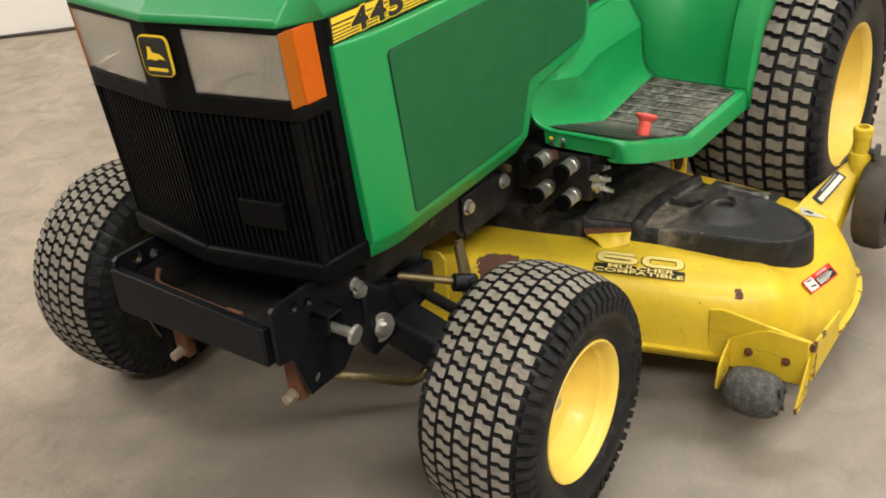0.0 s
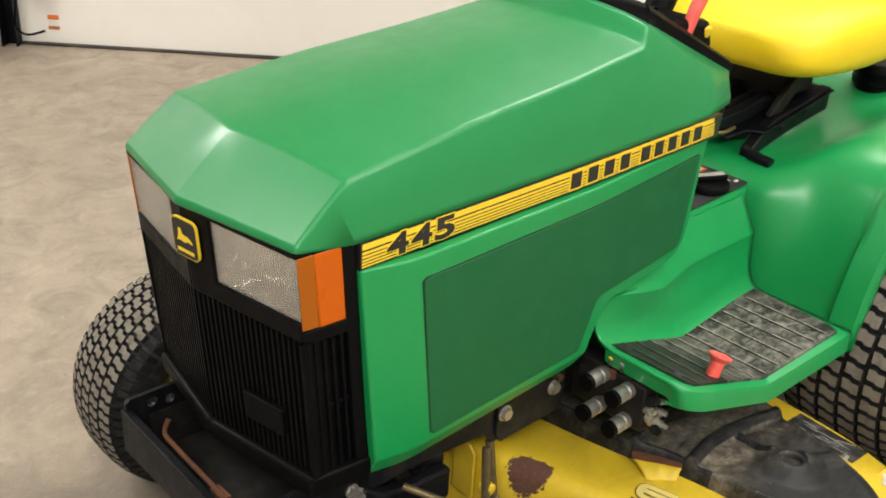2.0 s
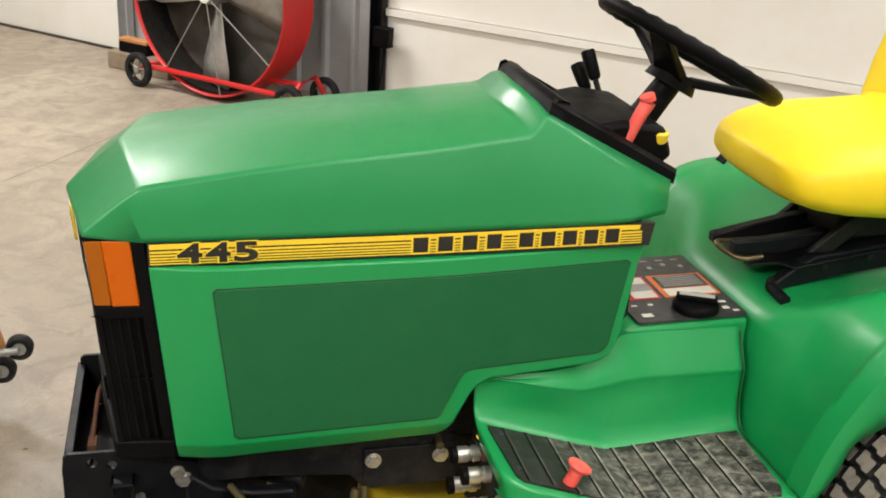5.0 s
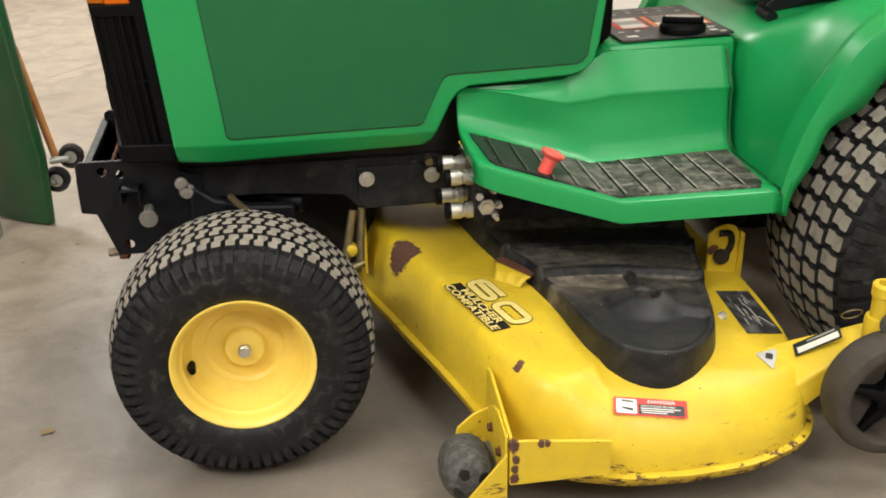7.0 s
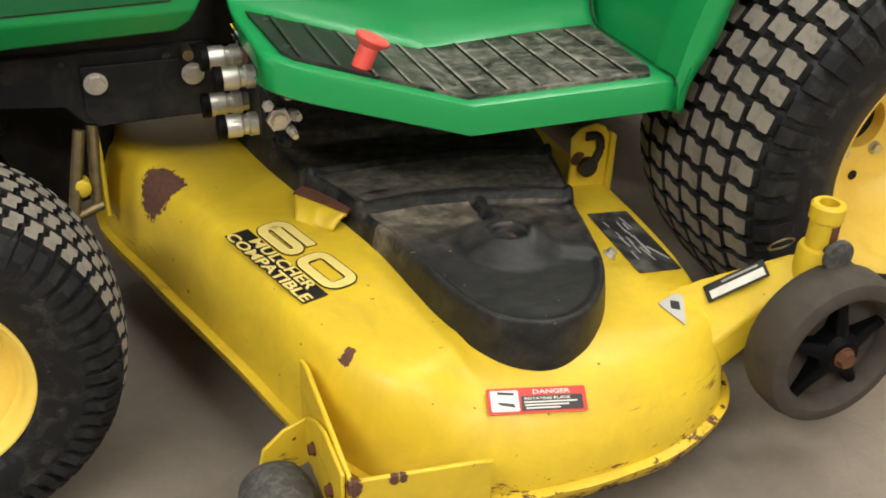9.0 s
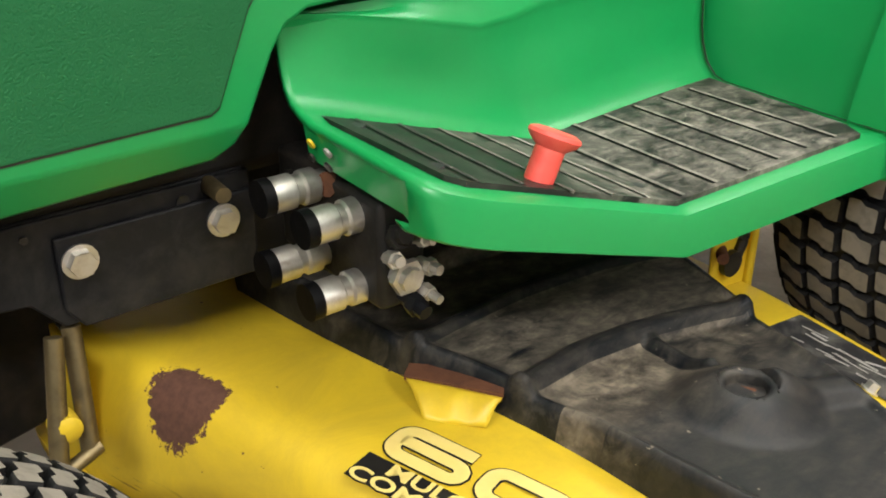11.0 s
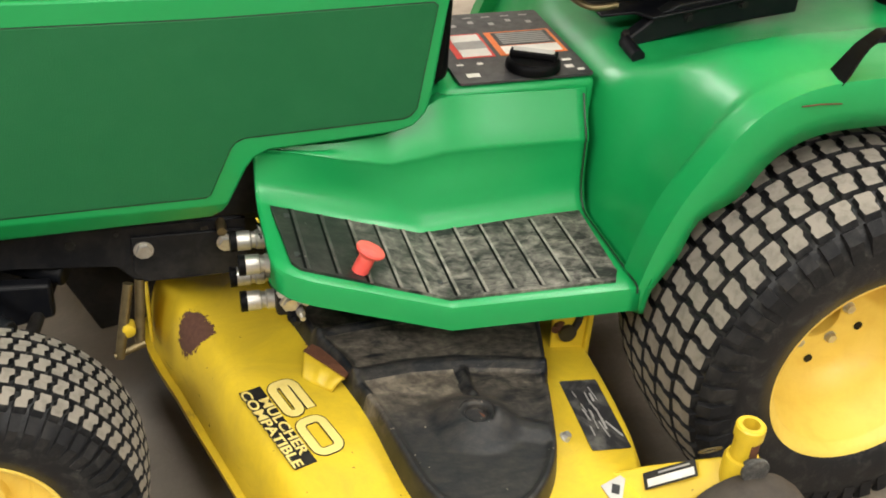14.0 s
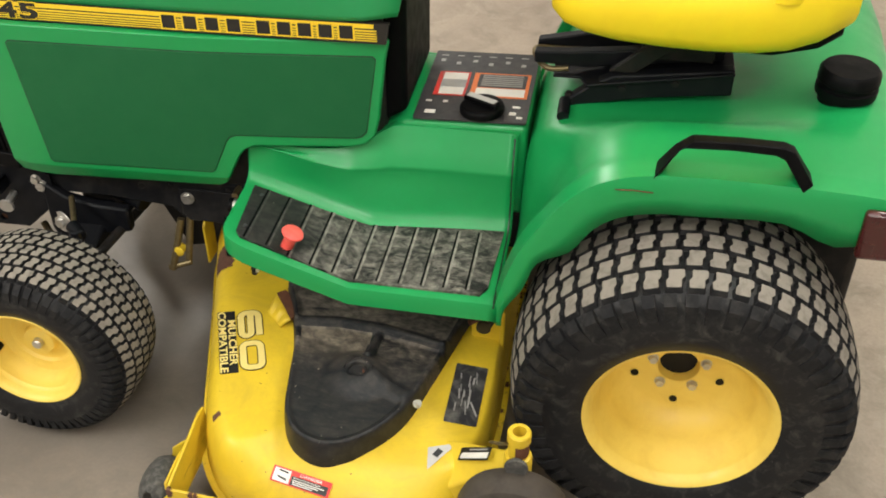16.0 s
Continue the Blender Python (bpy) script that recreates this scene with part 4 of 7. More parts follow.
def wheel(name, cx, cy, cz, R, width, rim_r, cols, around, out, rim_profile, stagger=0.14, notch=0.17, fill=0.895):
    """A wheel on a cross axle; out is -1 where the outer face looks to -y. Profile depths run from the outer face inwards."""
    y = lambda d: cy + out * (width / 2 - d)
    bm = bmesh.new()
    lathe(bm, [(y(d), r) for d, r in rim_profile], 56, cx, cz, cap=False)
    W = part(name, bm, RIM_YELLOW, TRACTOR, "yellow dished steel wheel", smooth=35)
    hw = width / 2 - 0.022
    drop = R * 0.055
    prof = []
    for k in range(-10, 11):
        a = hw * k / 10
        prof.append((a, tyre_radius(R - 0.010, hw, drop, a)))
    rs = prof[0][1]
    left = [(-width / 2 + 0.035, rim_r - 0.010), (-width / 2 + 0.012, rim_r + 0.004), (-width / 2 + 0.002, rim_r + 0.3 * (rs - rim_r)), (-width / 2, rim_r + 0.55 * (rs - rim_r)), (-width / 2 + 0.006, rim_r + 0.80 * (rs - rim_r)), (-width / 2 + 0.014, rs - 0.010)]
    full = left + prof + [(-a, r) for a, r in left[::-1]]
    bm = bmesh.new()
    lathe(bm, [(cy + a, r) for a, r in full], 72, cx, cz, close=True)
    part("tyre", bm, SIDEWALL, W, "black rubber turf tyre", smooth=60)
    # tread blocks: interlocking wavy bricks, dusty on top
    bm = bmesh.new()
    pitch = 2 * hw / cols
    d = notch

    def surf(a, th, lift):
        r = tyre_radius(R - 0.010, hw, drop, a) + lift
        return (cx + r * math.cos(th), cy + a, cz + r * math.sin(th))
    da = 2 * math.pi / around
    rnd_t = random.Random(7)
    for c in range(cols):
        ac = -hw + pitch * (c + 0.5)
        for i in range(around):
            th = da * (i + stagger * c)
            shape = [(-0.46, -0.36 + d), (-0.40, -0.41 + d), (-0.06, -0.41 + d), (0.10, -0.41 - d * 0.6), (0.40, -0.41 - d * 0.6), (0.46, -0.36 - d * 0.6), (0.46, 0.36 - d), (0.40, 0.41 - d), (0.06, 0.41 - d), (-0.10, 0.41 + d * 0.6), (-0.40, 0.41 + d * 0.6), (-0.46, 0.36 + d * 0.6)]
            wob = [rnd_t.uniform(0.95, 1.03) for _ in shape]
            low = [bm.verts.new(surf(ac + p * pitch * 1.03, th + q * da * 1.05, -0.002)) for p, q in shape]
            rim = [bm.verts.new(surf(ac + p * pitch * (fill + 0.035), th + q * da * (fill + 0.035), 0.0075)) for p, q in shape]
            top = [bm.verts.new(surf(ac + p * pitch * fill * w, th + q * da * fill * w, 0.0095)) for (p, q), w in zip(shape, wob)]
            for j in range(12):
                bm.faces.new((low[j], low[(j + 1) % 12], rim[(j + 1) % 12], rim[j]))
                bm.faces.new((rim[j], rim[(j + 1) % 12], top[(j + 1) % 12], top[j]))
            for quad in ((0, 1, 10, 11), (1, 2, 9, 10), (2, 3, 8, 9), (3, 4, 7, 8), (4, 5, 6, 7)):
                bm.faces.new([top[q] for q in quad]).material_index = 1
    # shoulder lugs running down the sidewall
    for side in (-1, 1):
        for i in range(around):
            th = da * (i + 0.25)
            pts = []
            for a, r, hh in ((hw - 0.003, tyre_radius(R - 0.010, hw, drop, hw), 0.011), (width / 2 - 0.010, rs - 0.016, 0.011), (width / 2 - 0.002, rs - 0.040 * (R / 0.33) - 0.008, 0.0015)):
                for q in (-0.30, 0.30):
                    for lift in (-0.003, hh):
                        rr = r + lift * 0.55
                        pts.append(bm.verts.new((cx + rr * math.cos(th + q * da), cy + side * (a + lift * 0.8), cz + rr * math.sin(th + q * da))))
            for k in (0, 4):
                bm.faces.new((pts[k + 1], pts[k + 3], pts[k + 7], pts[k + 5]))
                bm.faces.new((pts[k], pts[k + 1], pts[k + 5], pts[k + 4]))
                bm.faces.new((pts[k + 2], pts[k + 3], pts[k + 7], pts[k + 6]))
            bm.faces.new((pts[0], pts[1], pts[3], pts[2]))
    tr = part("tread", bm, [RUBBER, DUSTY, DUSTY_DARK], W, "dusty interlocking tread blocks", smooth=0)
    tr["kind"] = "stuff"
    return W, y


FRONT_RIM = [(0.030, 0.108), (0.022, 0.121), (0.014, 0.1235), (0.010, 0.1215), (0.010, 0.1190), (0.014, 0.1140), (0.020, 0.1105), (0.027, 0.1090), (0.034, 0.1065), (0.037, 0.1035), (0.052, 0.1015), (0.060, 0.0975), (0.078, 0.090), (0.083, 0.080), (0.084, 0.070), (0.090, 0.064), (0.091, 0.050), (0.089, 0.042), (0.086, 0.0375), (0.076, 0.0355), (0.073, 0.033), (0.073, 0.0), (0.150, 0.0), (0.150, 0.09), (0.19, 0.105)]
for out in (-1, 1):
    R = 0.2275 if out < 0 else 0.2345
    W, y = wheel("front_wheel", 0.0, -0.457 if out < 0 else 0.518, R, R, 0.208, 0.118, 5, 60, out, FRONT_RIM)
    bm = bmesh.new()
    lathe(bm, [(y(0.076), 0.0115), (y(0.062), 0.0115), (y(0.060), 0.0095)], 20, 0, 0.2265)
    part("axle_end", bm, ZINC, W, "bare steel axle end")
    bm = bmesh.new()
    a = radians(192)
    p0 = Vector((0.096 * math.cos(a), y(0.056), 0.2265 + 0.096 * math.sin(a)))
    rod(bm, p0 + Vector((0, -out * 0.012, 0)), p0 + Vector((0.006, out * 0.018, 0.004)), 0.009, 0.006)
    part("valve", bm, BLACK_PLASTIC, W)

REAR_RIM = [(0.040, 0.163), (0.028, 0.172), (0.019, 0.1795), (0.014, 0.1805), (0.011, 0.178), (0.014, 0.1715), (0.021, 0.1665), (0.027, 0.1620), (0.031, 0.1600), (0.046, 0.1590), (0.052, 0.1545), (0.064, 0.1535), (0.070, 0.149), (0.110, 0.144), (0.140, 0.131), (0.154, 0.113), (0.160, 0.101), (0.160, 0.045), (0.162, 0.040), (0.183, 0.038), (0.183, 0.0), (0.28, 0.0), (0.28, 0.14)]
for out in (-1, 1):
    W, y = wheel("rear_wheel", 1.333, -0.4375 if out < 0 else 0.485, 0.324, 0.324, 0.325, 0.172, 6, 51, out, REAR_RIM, 0.12, 0.09, 0.865)
    for i in range(5):
        a = radians(-54 + 72 * i)
        bm = bmesh.new()
        p0 = Vector((1.333 + 0.053 * math.cos(a), y(0.160), 0.324 + 0.053 * math.sin(a)))
        bolt(bm, p0, (0, out, 0), 0.009, 0.008, 1.2)
        part("lug_bolt", bm, ZINC, W)
    for i in range(5):
        a = radians(-18 + 72 * i)
        bm = bmesh.new()
        p0 = Vector((1.333 + 0.086 * math.cos(a), y(0.159), 0.324 + 0.086 * math.sin(a)))
        rod(bm, p0, p0 + Vector((0, out * 0.002, 0)), 0.008)
        part("slot", bm, BLACK_STEEL, W)
    bm = bmesh.new()
    rod(bm, (1.333, y(0.182), 0.324), (1.333, y(0.180), 0.324), 0.036, n=24)
    part("hub_hole", bm, BLACK_STEEL, W, "dark hub opening")

# ---- frame, front bracket and axle
bm = bmesh.new()
for out in (-1, 1):
    vs = prism(bm, [(-0.10, 0.455), (0.405, 0.452), (0.405, 0.352), (0.225, 0.352), (0.20, 0.38), (0.06, 0.392), (-0.06, 0.392), (-0.075, 0.365), (-0.10, 0.365)], "y", out * 0.168, out * 0.156)
box(bm, 0.40, 1.45, -0.12, 0.12, 0.325, 0.43)
box(bm, -0.10, 0.40, -0.165, 0.165, 0.44, 0.455)
FRAME = part("chassis", bm, RAIL_STEEL, TRACTOR, "black steel frame rails", bevel=0.002)
for x, z, r in ((0.244, 0.412, 0.0125), (0.373, 0.413, 0.0125), (-0.100, 0.414, 0.0125), (-0.110, 0.430, 0.010)):
    bm = bmesh.new()
    bolt(bm, (x, -0.1742 if x > 0.1 else -0.184, z), (0, -1, 0), r, 0.008, 1.25)
    part("bolt", bm, ZINC, FRAME, "plated bolt head")
for x, z, r in ((0.135, 0.428, 0.008), (0.205, 0.440, 0.0035), (0.34, 0.438, 0.006)):
    bm = bmesh.new()
    rod(bm, (x, -0.1682, z), (x, -0.1700, z), r)
    part("hole", bm, DECAL_BLACK, FRAME)
bm = bmesh.new()
prism(bm, [(0.226, 0.436), (0.405, 0.436), (0.405, 0.352), (0.24, 0.350), (0.226, 0.37)], "y", -0.1682, -0.174)
part("gusset", bm, RAIL_STEEL, FRAME, bevel=0.002)
PLATE = [(-0.292, 0.482), (-0.130, 0.482), (-0.112, 0.455), (-0.075, 0.445), (-0.075, 0.38), (-0.095, 0.35), (-0.16, 0.292), (-0.243, 0.292), (-0.273, 0.378), (-0.300, 0.382), (-0.300, 0.476)]
for out in (-1, 1):
    BR = holed("front_bracket", PLATE, [(-0.253, 0.462, 0.0095), (-0.220, 0.455, 0.0085), (-0.221, 0.312, 0.010)], out * 0.184, out * 0.176, BLACK_STEEL, TRACTOR, "black steel weight bracket plate")
    bm = bmesh.new()
    ya, yb = min(out * 0.185, out * 0.222), max(out * 0.185, out * 0.222)
    box(bm, -0.222, -0.182, ya, yb, 0.431, 0.436)
    box(bm, -0.222, -0.217, ya, yb, 0.404, 0.436)
    box(bm, -0.187, -0.182, ya, yb, 0.404, 0.436)
    part("lug", bm, BLACK_STEEL, BR, bevel=0.001)
    bm = bmesh.new()
    rod(bm, (-0.176, out * 0.184, 0.385), (-0.172, out * 0.226, 0.380), 0.009)
    rod(bm, (-0.172, out * 0.226, 0.380), (-0.1715, out * 0.232, 0.379), 0.0175, 0.0165, n=20)
    part("pin", bm, ZINC, BR, "plated pin with a round head")
bm = bmesh.new()
prism(bm, [(-0.306, 0.382), (-0.306, 0.484), (-0.290, 0.484), (-0.290, 0.474), (-0.299, 0.474), (-0.299, 0.392), (-0.268, 0.392), (-0.268, 0.382)], "y", -0.160, 0.185)
for v in bm.verts:
    v.co.z += (-0.040 if v.co.z > 0.43 else -0.006) if v.co.y < 0 else (-0.020 if v.co.z > 0.43 else 0.0)
for za, zb in ((0.376, 0.443),):
    box(bm, -0.306, -0.262, -0.164, -0.160, za, zb)
BUMPER = part("bumper_channel", bm, BLACK_STEEL, TRACTOR, "scuffed black steel cross channel", bevel=0.002)
bm = bmesh.new()
box(bm, -0.27, -0.09, -0.165, 0.165, 0.365, 0.372)
box(bm, -0.11, -0.10, -0.165, 0.165, 0.33, 0.50)
for sy in (-1, 1):
    box(bm, -0.262, -0.112, sy * 0.172 - 0.003, sy * 0.172 + 0.003, 0.372, 0.44)
part("tray", bm, DARK_STEEL, BUMPER)
bm = bmesh.new()
pipe(bm, spline([(-0.250, 0.128, 0.452), (-0.262, 0.122, 0.432), (-0.264, 0.08, 0.428), (-0.264, 0.02, 0.424), (-0.264, -0.06, 0.420)], 4), 0.0045)
box(bm, -0.272, -0.256, -0.070, -0.035, 0.414, 0.424)
part("latch_rod", bm, RUSTY, BUMPER, "rust-red rod")
for y0 in (0.122, -0.146):
    bm = bmesh.new()
    box(bm, -0.248, -0.228, y0 - 0.017, y0 + 0.014, 0.272, 0.366)
    HK = part("hook_tab", bm, RUSTY, BUMPER, "rust-red hanging tab", bevel=0.003)
    bm = bmesh.new()
    bolt(bm, (-0.248, y0, 0.284), (-1, 0, -0.1), 0.009, 0.020, 1.2)
    part("bolt", bm, WOOD, HK, "pale dirty bolt end")
bm = bmesh.new()
box(bm, 0.04, 0.42, -0.10, 0.10, 0.355, 0.44)
UNDER = part("undercarriage", bm, DARK_STEEL, TRACTOR, "oily black undercarriage under the engine", bevel=0.01)
bm = bmesh.new()
prism(bm, [(0.10, 0.40), (0.30, 0.40), (0.27, 0.20), (0.20, 0.17), (0.13, 0.22)], "y", 0.10, 0.165)
part("drive_housing", bm, DARK_STEEL, UNDER, bevel=0.01)
bm = bmesh.new()
box(bm, -0.05, 0.05, -0.12, 0.12, 0.285, 0.40)
part("axle_mount", bm, DARK_STEEL, UNDER, bevel=0.01)
bm = bmesh.new()
prism(bm, [(0.06, 0.355), (0.28, 0.355), (0.25, 0.17), (0.15, 0.15)], "y", -0.02, 0.02)
part("lift_plate", bm, DARK_STEEL, UNDER, bevel=0.004)
bm = bmesh.new()
prism(bm, [(-0.36, 0.272), (-0.12, 0.345), (0.12, 0.345), (0.36, 0.272), (0.36, 0.205), (0.10, 0.282), (-0.10, 0.282), (-0.36, 0.205)], "x", -0.035, 0.035)
AXLE = part("front_axle", bm, BLACK_STEEL, TRACTOR, "black cast front axle", bevel=0.008)
for out in (-1, 1):
    bm = bmesh.new()
    rod(bm, (0, out * 0.345, 0.155), (0, out * 0.345, 0.290), 0.026, n=16)
    rod(bm, (0, out * 0.345, 0.2265), (0, out * 0.46, 0.2265), 0.020, n=16)
    part("spindle", bm, BLACK_STEEL, AXLE, bevel=0.003)
    bm = bmesh.new()
    lathe(bm, [(0.29, 0.018), (0.305, 0.024), (0.318, 0.024), (0.326, 0.016), (0.328, 0.012)], 16, 0.05, out * 0.31, "z")
    part("ball_joint", bm, BLACK_STEEL, AXLE)
bm = bmesh.new()
rod(bm, (0.05, -0.31, 0.305), (0.12, 0.05, 0.335), 0.011)
part("tie_rod", bm, DARK_STEEL, AXLE)
bm = bmesh.new()
prism(bm, [(-0.088, 0.425), (-0.05, 0.395), (0.02, 0.378), (0.10, 0.374), (0.10, 0.312), (0.02, 0.296), (-0.04, 0.282), (-0.085, 0.272), (-0.098, 0.30), (-0.098, 0.40)], "y", -0.192, -0.166)
ARMB = part("steering_arm", bm, BLACK_STEEL, AXLE, "black curved steering arm", bevel=0.006)
bm = bmesh.new()
rod(bm, (-0.067, -0.192, 0.323), (-0.068, -0.195, 0.323), 0.028, 0.027, n=28)
bolt(bm, (-0.068, -0.195, 0.323), (-0.15, -1, 0), 0.012, 0.009, 1.4)
part("pivot_bolt", bm, ZINC, ARMB, "large plated bolt and washer")
bm = bmesh.new()
rod(bm, (-0.02, -0.205, 0.405), (0.030, -0.300, 0.392), 0.0065, n=14)
part("cylinder_rod", bm, BRASSY, AXLE, "dull steering cylinder rod")
bm = bmesh.new()
rod(bm, (0.02, -0.290, 0.393), (0.05, -0.318, 0.385), 0.016, n=14)
rod(bm, (0.04, -0.315, 0.40), (0.04, -0.315, 0.29), 0.013, n=12)
part("rod_end", bm, BLACK_STEEL, AXLE, bevel=0.003)
bm = bmesh.new()
rod(bm, (0.02, -0.10, 0.375), (0.12, -0.14, 0.36), 0.022, n=18)
part("steering_cylinder", bm, BLACK_STEEL, AXLE, bevel=0.004)
bm = bmesh.new()
pipe(bm, spline([(-0.16, -0.13, 0.262), (-0.10, -0.18, 0.235), (-0.018, -0.2, 0.180), (0.030, -0.2, 0.172), (0.042, -0.2, 0.190), (0.026, -0.2, 0.215), (0.0, -0.18, 0.26)], 6), 0.0085)
part("hydraulic_line", bm, BRASSY, AXLE, "bent brass-coloured pipe")

# hydraulic couplers under the footrest
COUP = [(0.398, -0.245, 0.458), (0.405, -0.300, 0.449), (0.395, -0.248, 0.394), (0.405, -0.302, 0.384)]
bm = bmesh.new()
box(bm, 0.432, 0.478, -0.336, -0.17, 0.372, 0.47)
VALVE = part("hydraulic_valve", bm, DARK_STEEL, TRACTOR, "oily black hydraulic valve block", bevel=0.006)
for x, y0, z in COUP:
    bm = bmesh.new()
    lathe(bm, [(0.004, 0.0135), (0.006, 0.0155), (0.026, 0.0155), (0.028, 0.013), (0.034, 0.013), (0.036, 0.0155), (0.048, 0.0155), (0.050, 0.012), (0.072, 0.012)], 16, 0, 0, "x")
    for v in bm.verts:
        v.co += Vector((x - 0.02, y0, z))
    part("coupler", bm, ZINC, VALVE, "plated quick coupler")
    bm = bmesh.new()
    rod(bm, (x - 0.024, y0, z), (x - 0.014, y0, z), 0.0165, n=16)
    part("cap", bm, BLACK_PLASTIC, VALVE, "black rubber dust cap")
for k, (dx, dz, r, ln, mt) in enumerate(((0, 0, 0.017, 0.020, ZINC), (0.004, -0.021, 0.011, 0.030, BLACK_STEEL), (0.018, 0.004, 0.008, 0.026, ZINC), (-0.012, 0.018, 0.008, 0.024, ZINC), (0.012, -0.012, 0.007, 0.036, ZINC), (-0.006, 0.034, 0.012, 0.022, DARK_STEEL), (0.010, 0.028, 0.006, 0.030, ZINC))):
    p0 = Vector((0.452 + dx, -0.334, 0.404 + dz))
    bm = bmesh.new()
    tip = p0 + Vector((0.25 * dx, -ln, 0.3 * dz))
    rod(bm, p0, tip, r * 0.8, r * 0.6, 8)
    rod(bm, p0.lerp(tip, 0.45), p0.lerp(tip, 0.7), r, r * 0.95, 6)
    part("fitting", bm, mt, VALVE, "small plated hydraulic fitting", smooth=20)
bm = bmesh.new()
rod(bm, (0.366, -0.160, 0.446), (0.366, -0.196, 0.446), 0.0085, 0.0075, 14)
part("sender_cap", bm, BRASSY, VALVE, "dull brass cap")
for (x, y0, z), (x1, y1, z1), mt in (((0.425, -0.20, 0.445), (0.60, -0.18, 0.42), DARK_STEEL), ((0.44, -0.30, 0.425), (0.50, -0.27, 0.44), RUSTY), ((0.43, -0.26, 0.462), (0.50, -0.24, 0.45), RUSTY)):
    bm = bmesh.new()
    rod(bm, (x, y0, z), (x1, y1, z1), 0.011, n=12)
    part("hydraulic_pipe", bm, mt, VALVE)

# ---- footrests, centre console
ZF = lerp_table([(0.42, 0.518), (0.678, 0.436), (0.96, 0.441)])
WF = lerp_table([(0.418, 0.395), (0.425, 0.413), (0.440, 0.426), (0.47, 0.434), (0.678, 0.444), (0.92, 0.452), (0.975, 0.453)])
for out in (-1, 1):
    bm = bmesh.new()
    rows = []
    xs = [0.418, 0.424, 0.436] + [0.45 + 0.0152 * i for i in range(15)] + [0.678, 0.69, 0.70, 0.72, 0.74, 0.76, 0.80, 0.85, 0.90, 0.955, 0.975]
    for x in xs:
        z = ZF(x)
        w = WF(x)
        zi = 0.600 if x < 0.63 else (0.60 + (0.645 - 0.60) * min(1, (x - 0.63) / 0.09))
        yi = 0.205 - 0.050 * sstep(x, 0.53, 0.78)
        fi = 0.234 - 0.021 * sstep(x, 0.60, 0.96)
        h = zi - z
        f1, f2, f3 = min(0.058, 0.40 * h), min(0.038, 0.26 * h), min(0.018, 0.13 * h)
        # a leaning upper band, a crease, an upright panel below it and a rounded foot
        c = 0.95 - 0.35 * min(max((x - 0.43) / 0.28, 0.0), 1.0)
        yc = yi + 0.007 + 0.033 * min(max((x - 0.44) / 0.30, 0.0), 1.0)
        lip = 0.042
        rows.append([(x, out * (yi - 0.02), zi - 0.004), (x, out * yi, zi - 0.006), (x, out * (yi + 0.004), zi - 0.014), (x, out * (yi + 0.55 * (yc - yi)), z + (0.5 * c + 0.46) * h), (x, out * (yc - 0.04 * (yc - yi)), z + (c + 0.022 * (1 - c) / 0.4) * h), (x, out * yc, z + c * h), (x, out * (yc - 0.0005), z + (c - 0.02) * h), (x, out * (yc - 0.001), z + (c - 0.05) * h), (x, out * (yc + 0.4 * (fi - 0.015 - yc)), z + 0.6 * f1 + 0.4 * (c - 0.05) * h), (x, out * (fi - 0.015), z + f1), (x, out * (fi - 0.011), z + f2), (x, out * (fi - 0.002), z + f3), (x, out * (fi + 0.012), z + 0.005), (x, out * (fi + 0.026), z + 0.001), (x, out * (w - 0.045), z), (x, out * (w - 0.012), z), (x, out * (w - 0.003), z - 0.004), (x, out * w, z - 0.012), (x, out * (w + 0.002), z - lip), (x, out * (w - 0.004), z - lip - 0.003), (x, out * (w - 0.014), z - lip)])
    grid(bm, rows, flip=out > 0)
    FOOT = part("footrest", bm, GREEN, TRACTOR, "green footrest tray flowing up to the console", smooth=42)
    FOOT.modifiers.new("shell", "SOLIDIFY").thickness = 0.006 if out < 0 else -0.006
    bm = bmesh.new()
    seam = [Vector(p) + Vector((0, out * 0.0022, 0.0022)) for p in rows[-1][2:18]]
    grid(bm, [[(x, p.y, p.z) for p in seam] for x in (0.9675, 0.9705)], flip=out > 0)
    part("seam", bm, DECAL_BLACK, FOOT, "thin dark gap against the fender")
    bm = bmesh.new()
    edge = rows[0][12:19]
    low = [(0.424, p[1] * 0.995, p[2] - 0.036 if i < 6 else p[2] - 0.001) for i, p in enumerate(edge)]
    grid(bm, [edge, low], flip=out < 0)
    part("toe_lip", bm, GREEN, FOOT, smooth=60)
    # rubber mat with raised ribs
    bm = bmesh.new()
    outline = [(0.436, -0.242), (0.447, -0.400), (0.458, -0.413), (0.678, -0.428), (0.940, -0.434), (0.952, -0.41), (0.962, -0.215), (0.80, -0.222), (0.66, -0.236), (0.56, -0.240)]
    vs = prism(bm, outline, "z", -0.004, 0.005)
    for xx in (0.50, 0.56, 0.62, 0.67, 0.678, 0.69, 0.8):
        bmesh.ops.bisect_plane(bm, geom=bm.verts[:] + bm.edges[:] + bm.faces[:], plane_co=(xx, 0, 0), plane_no=(1, 0, 0), dist=1e-5)
    for v in bm.verts:
        v.co.z += ZF(v.co.x)
        v.co.y *= -out
    MATT = part("foot_mat", bm, MAT_RUBBER, FOOT, "worn black rubber mat, rubbed with pale dirt", smooth=30)
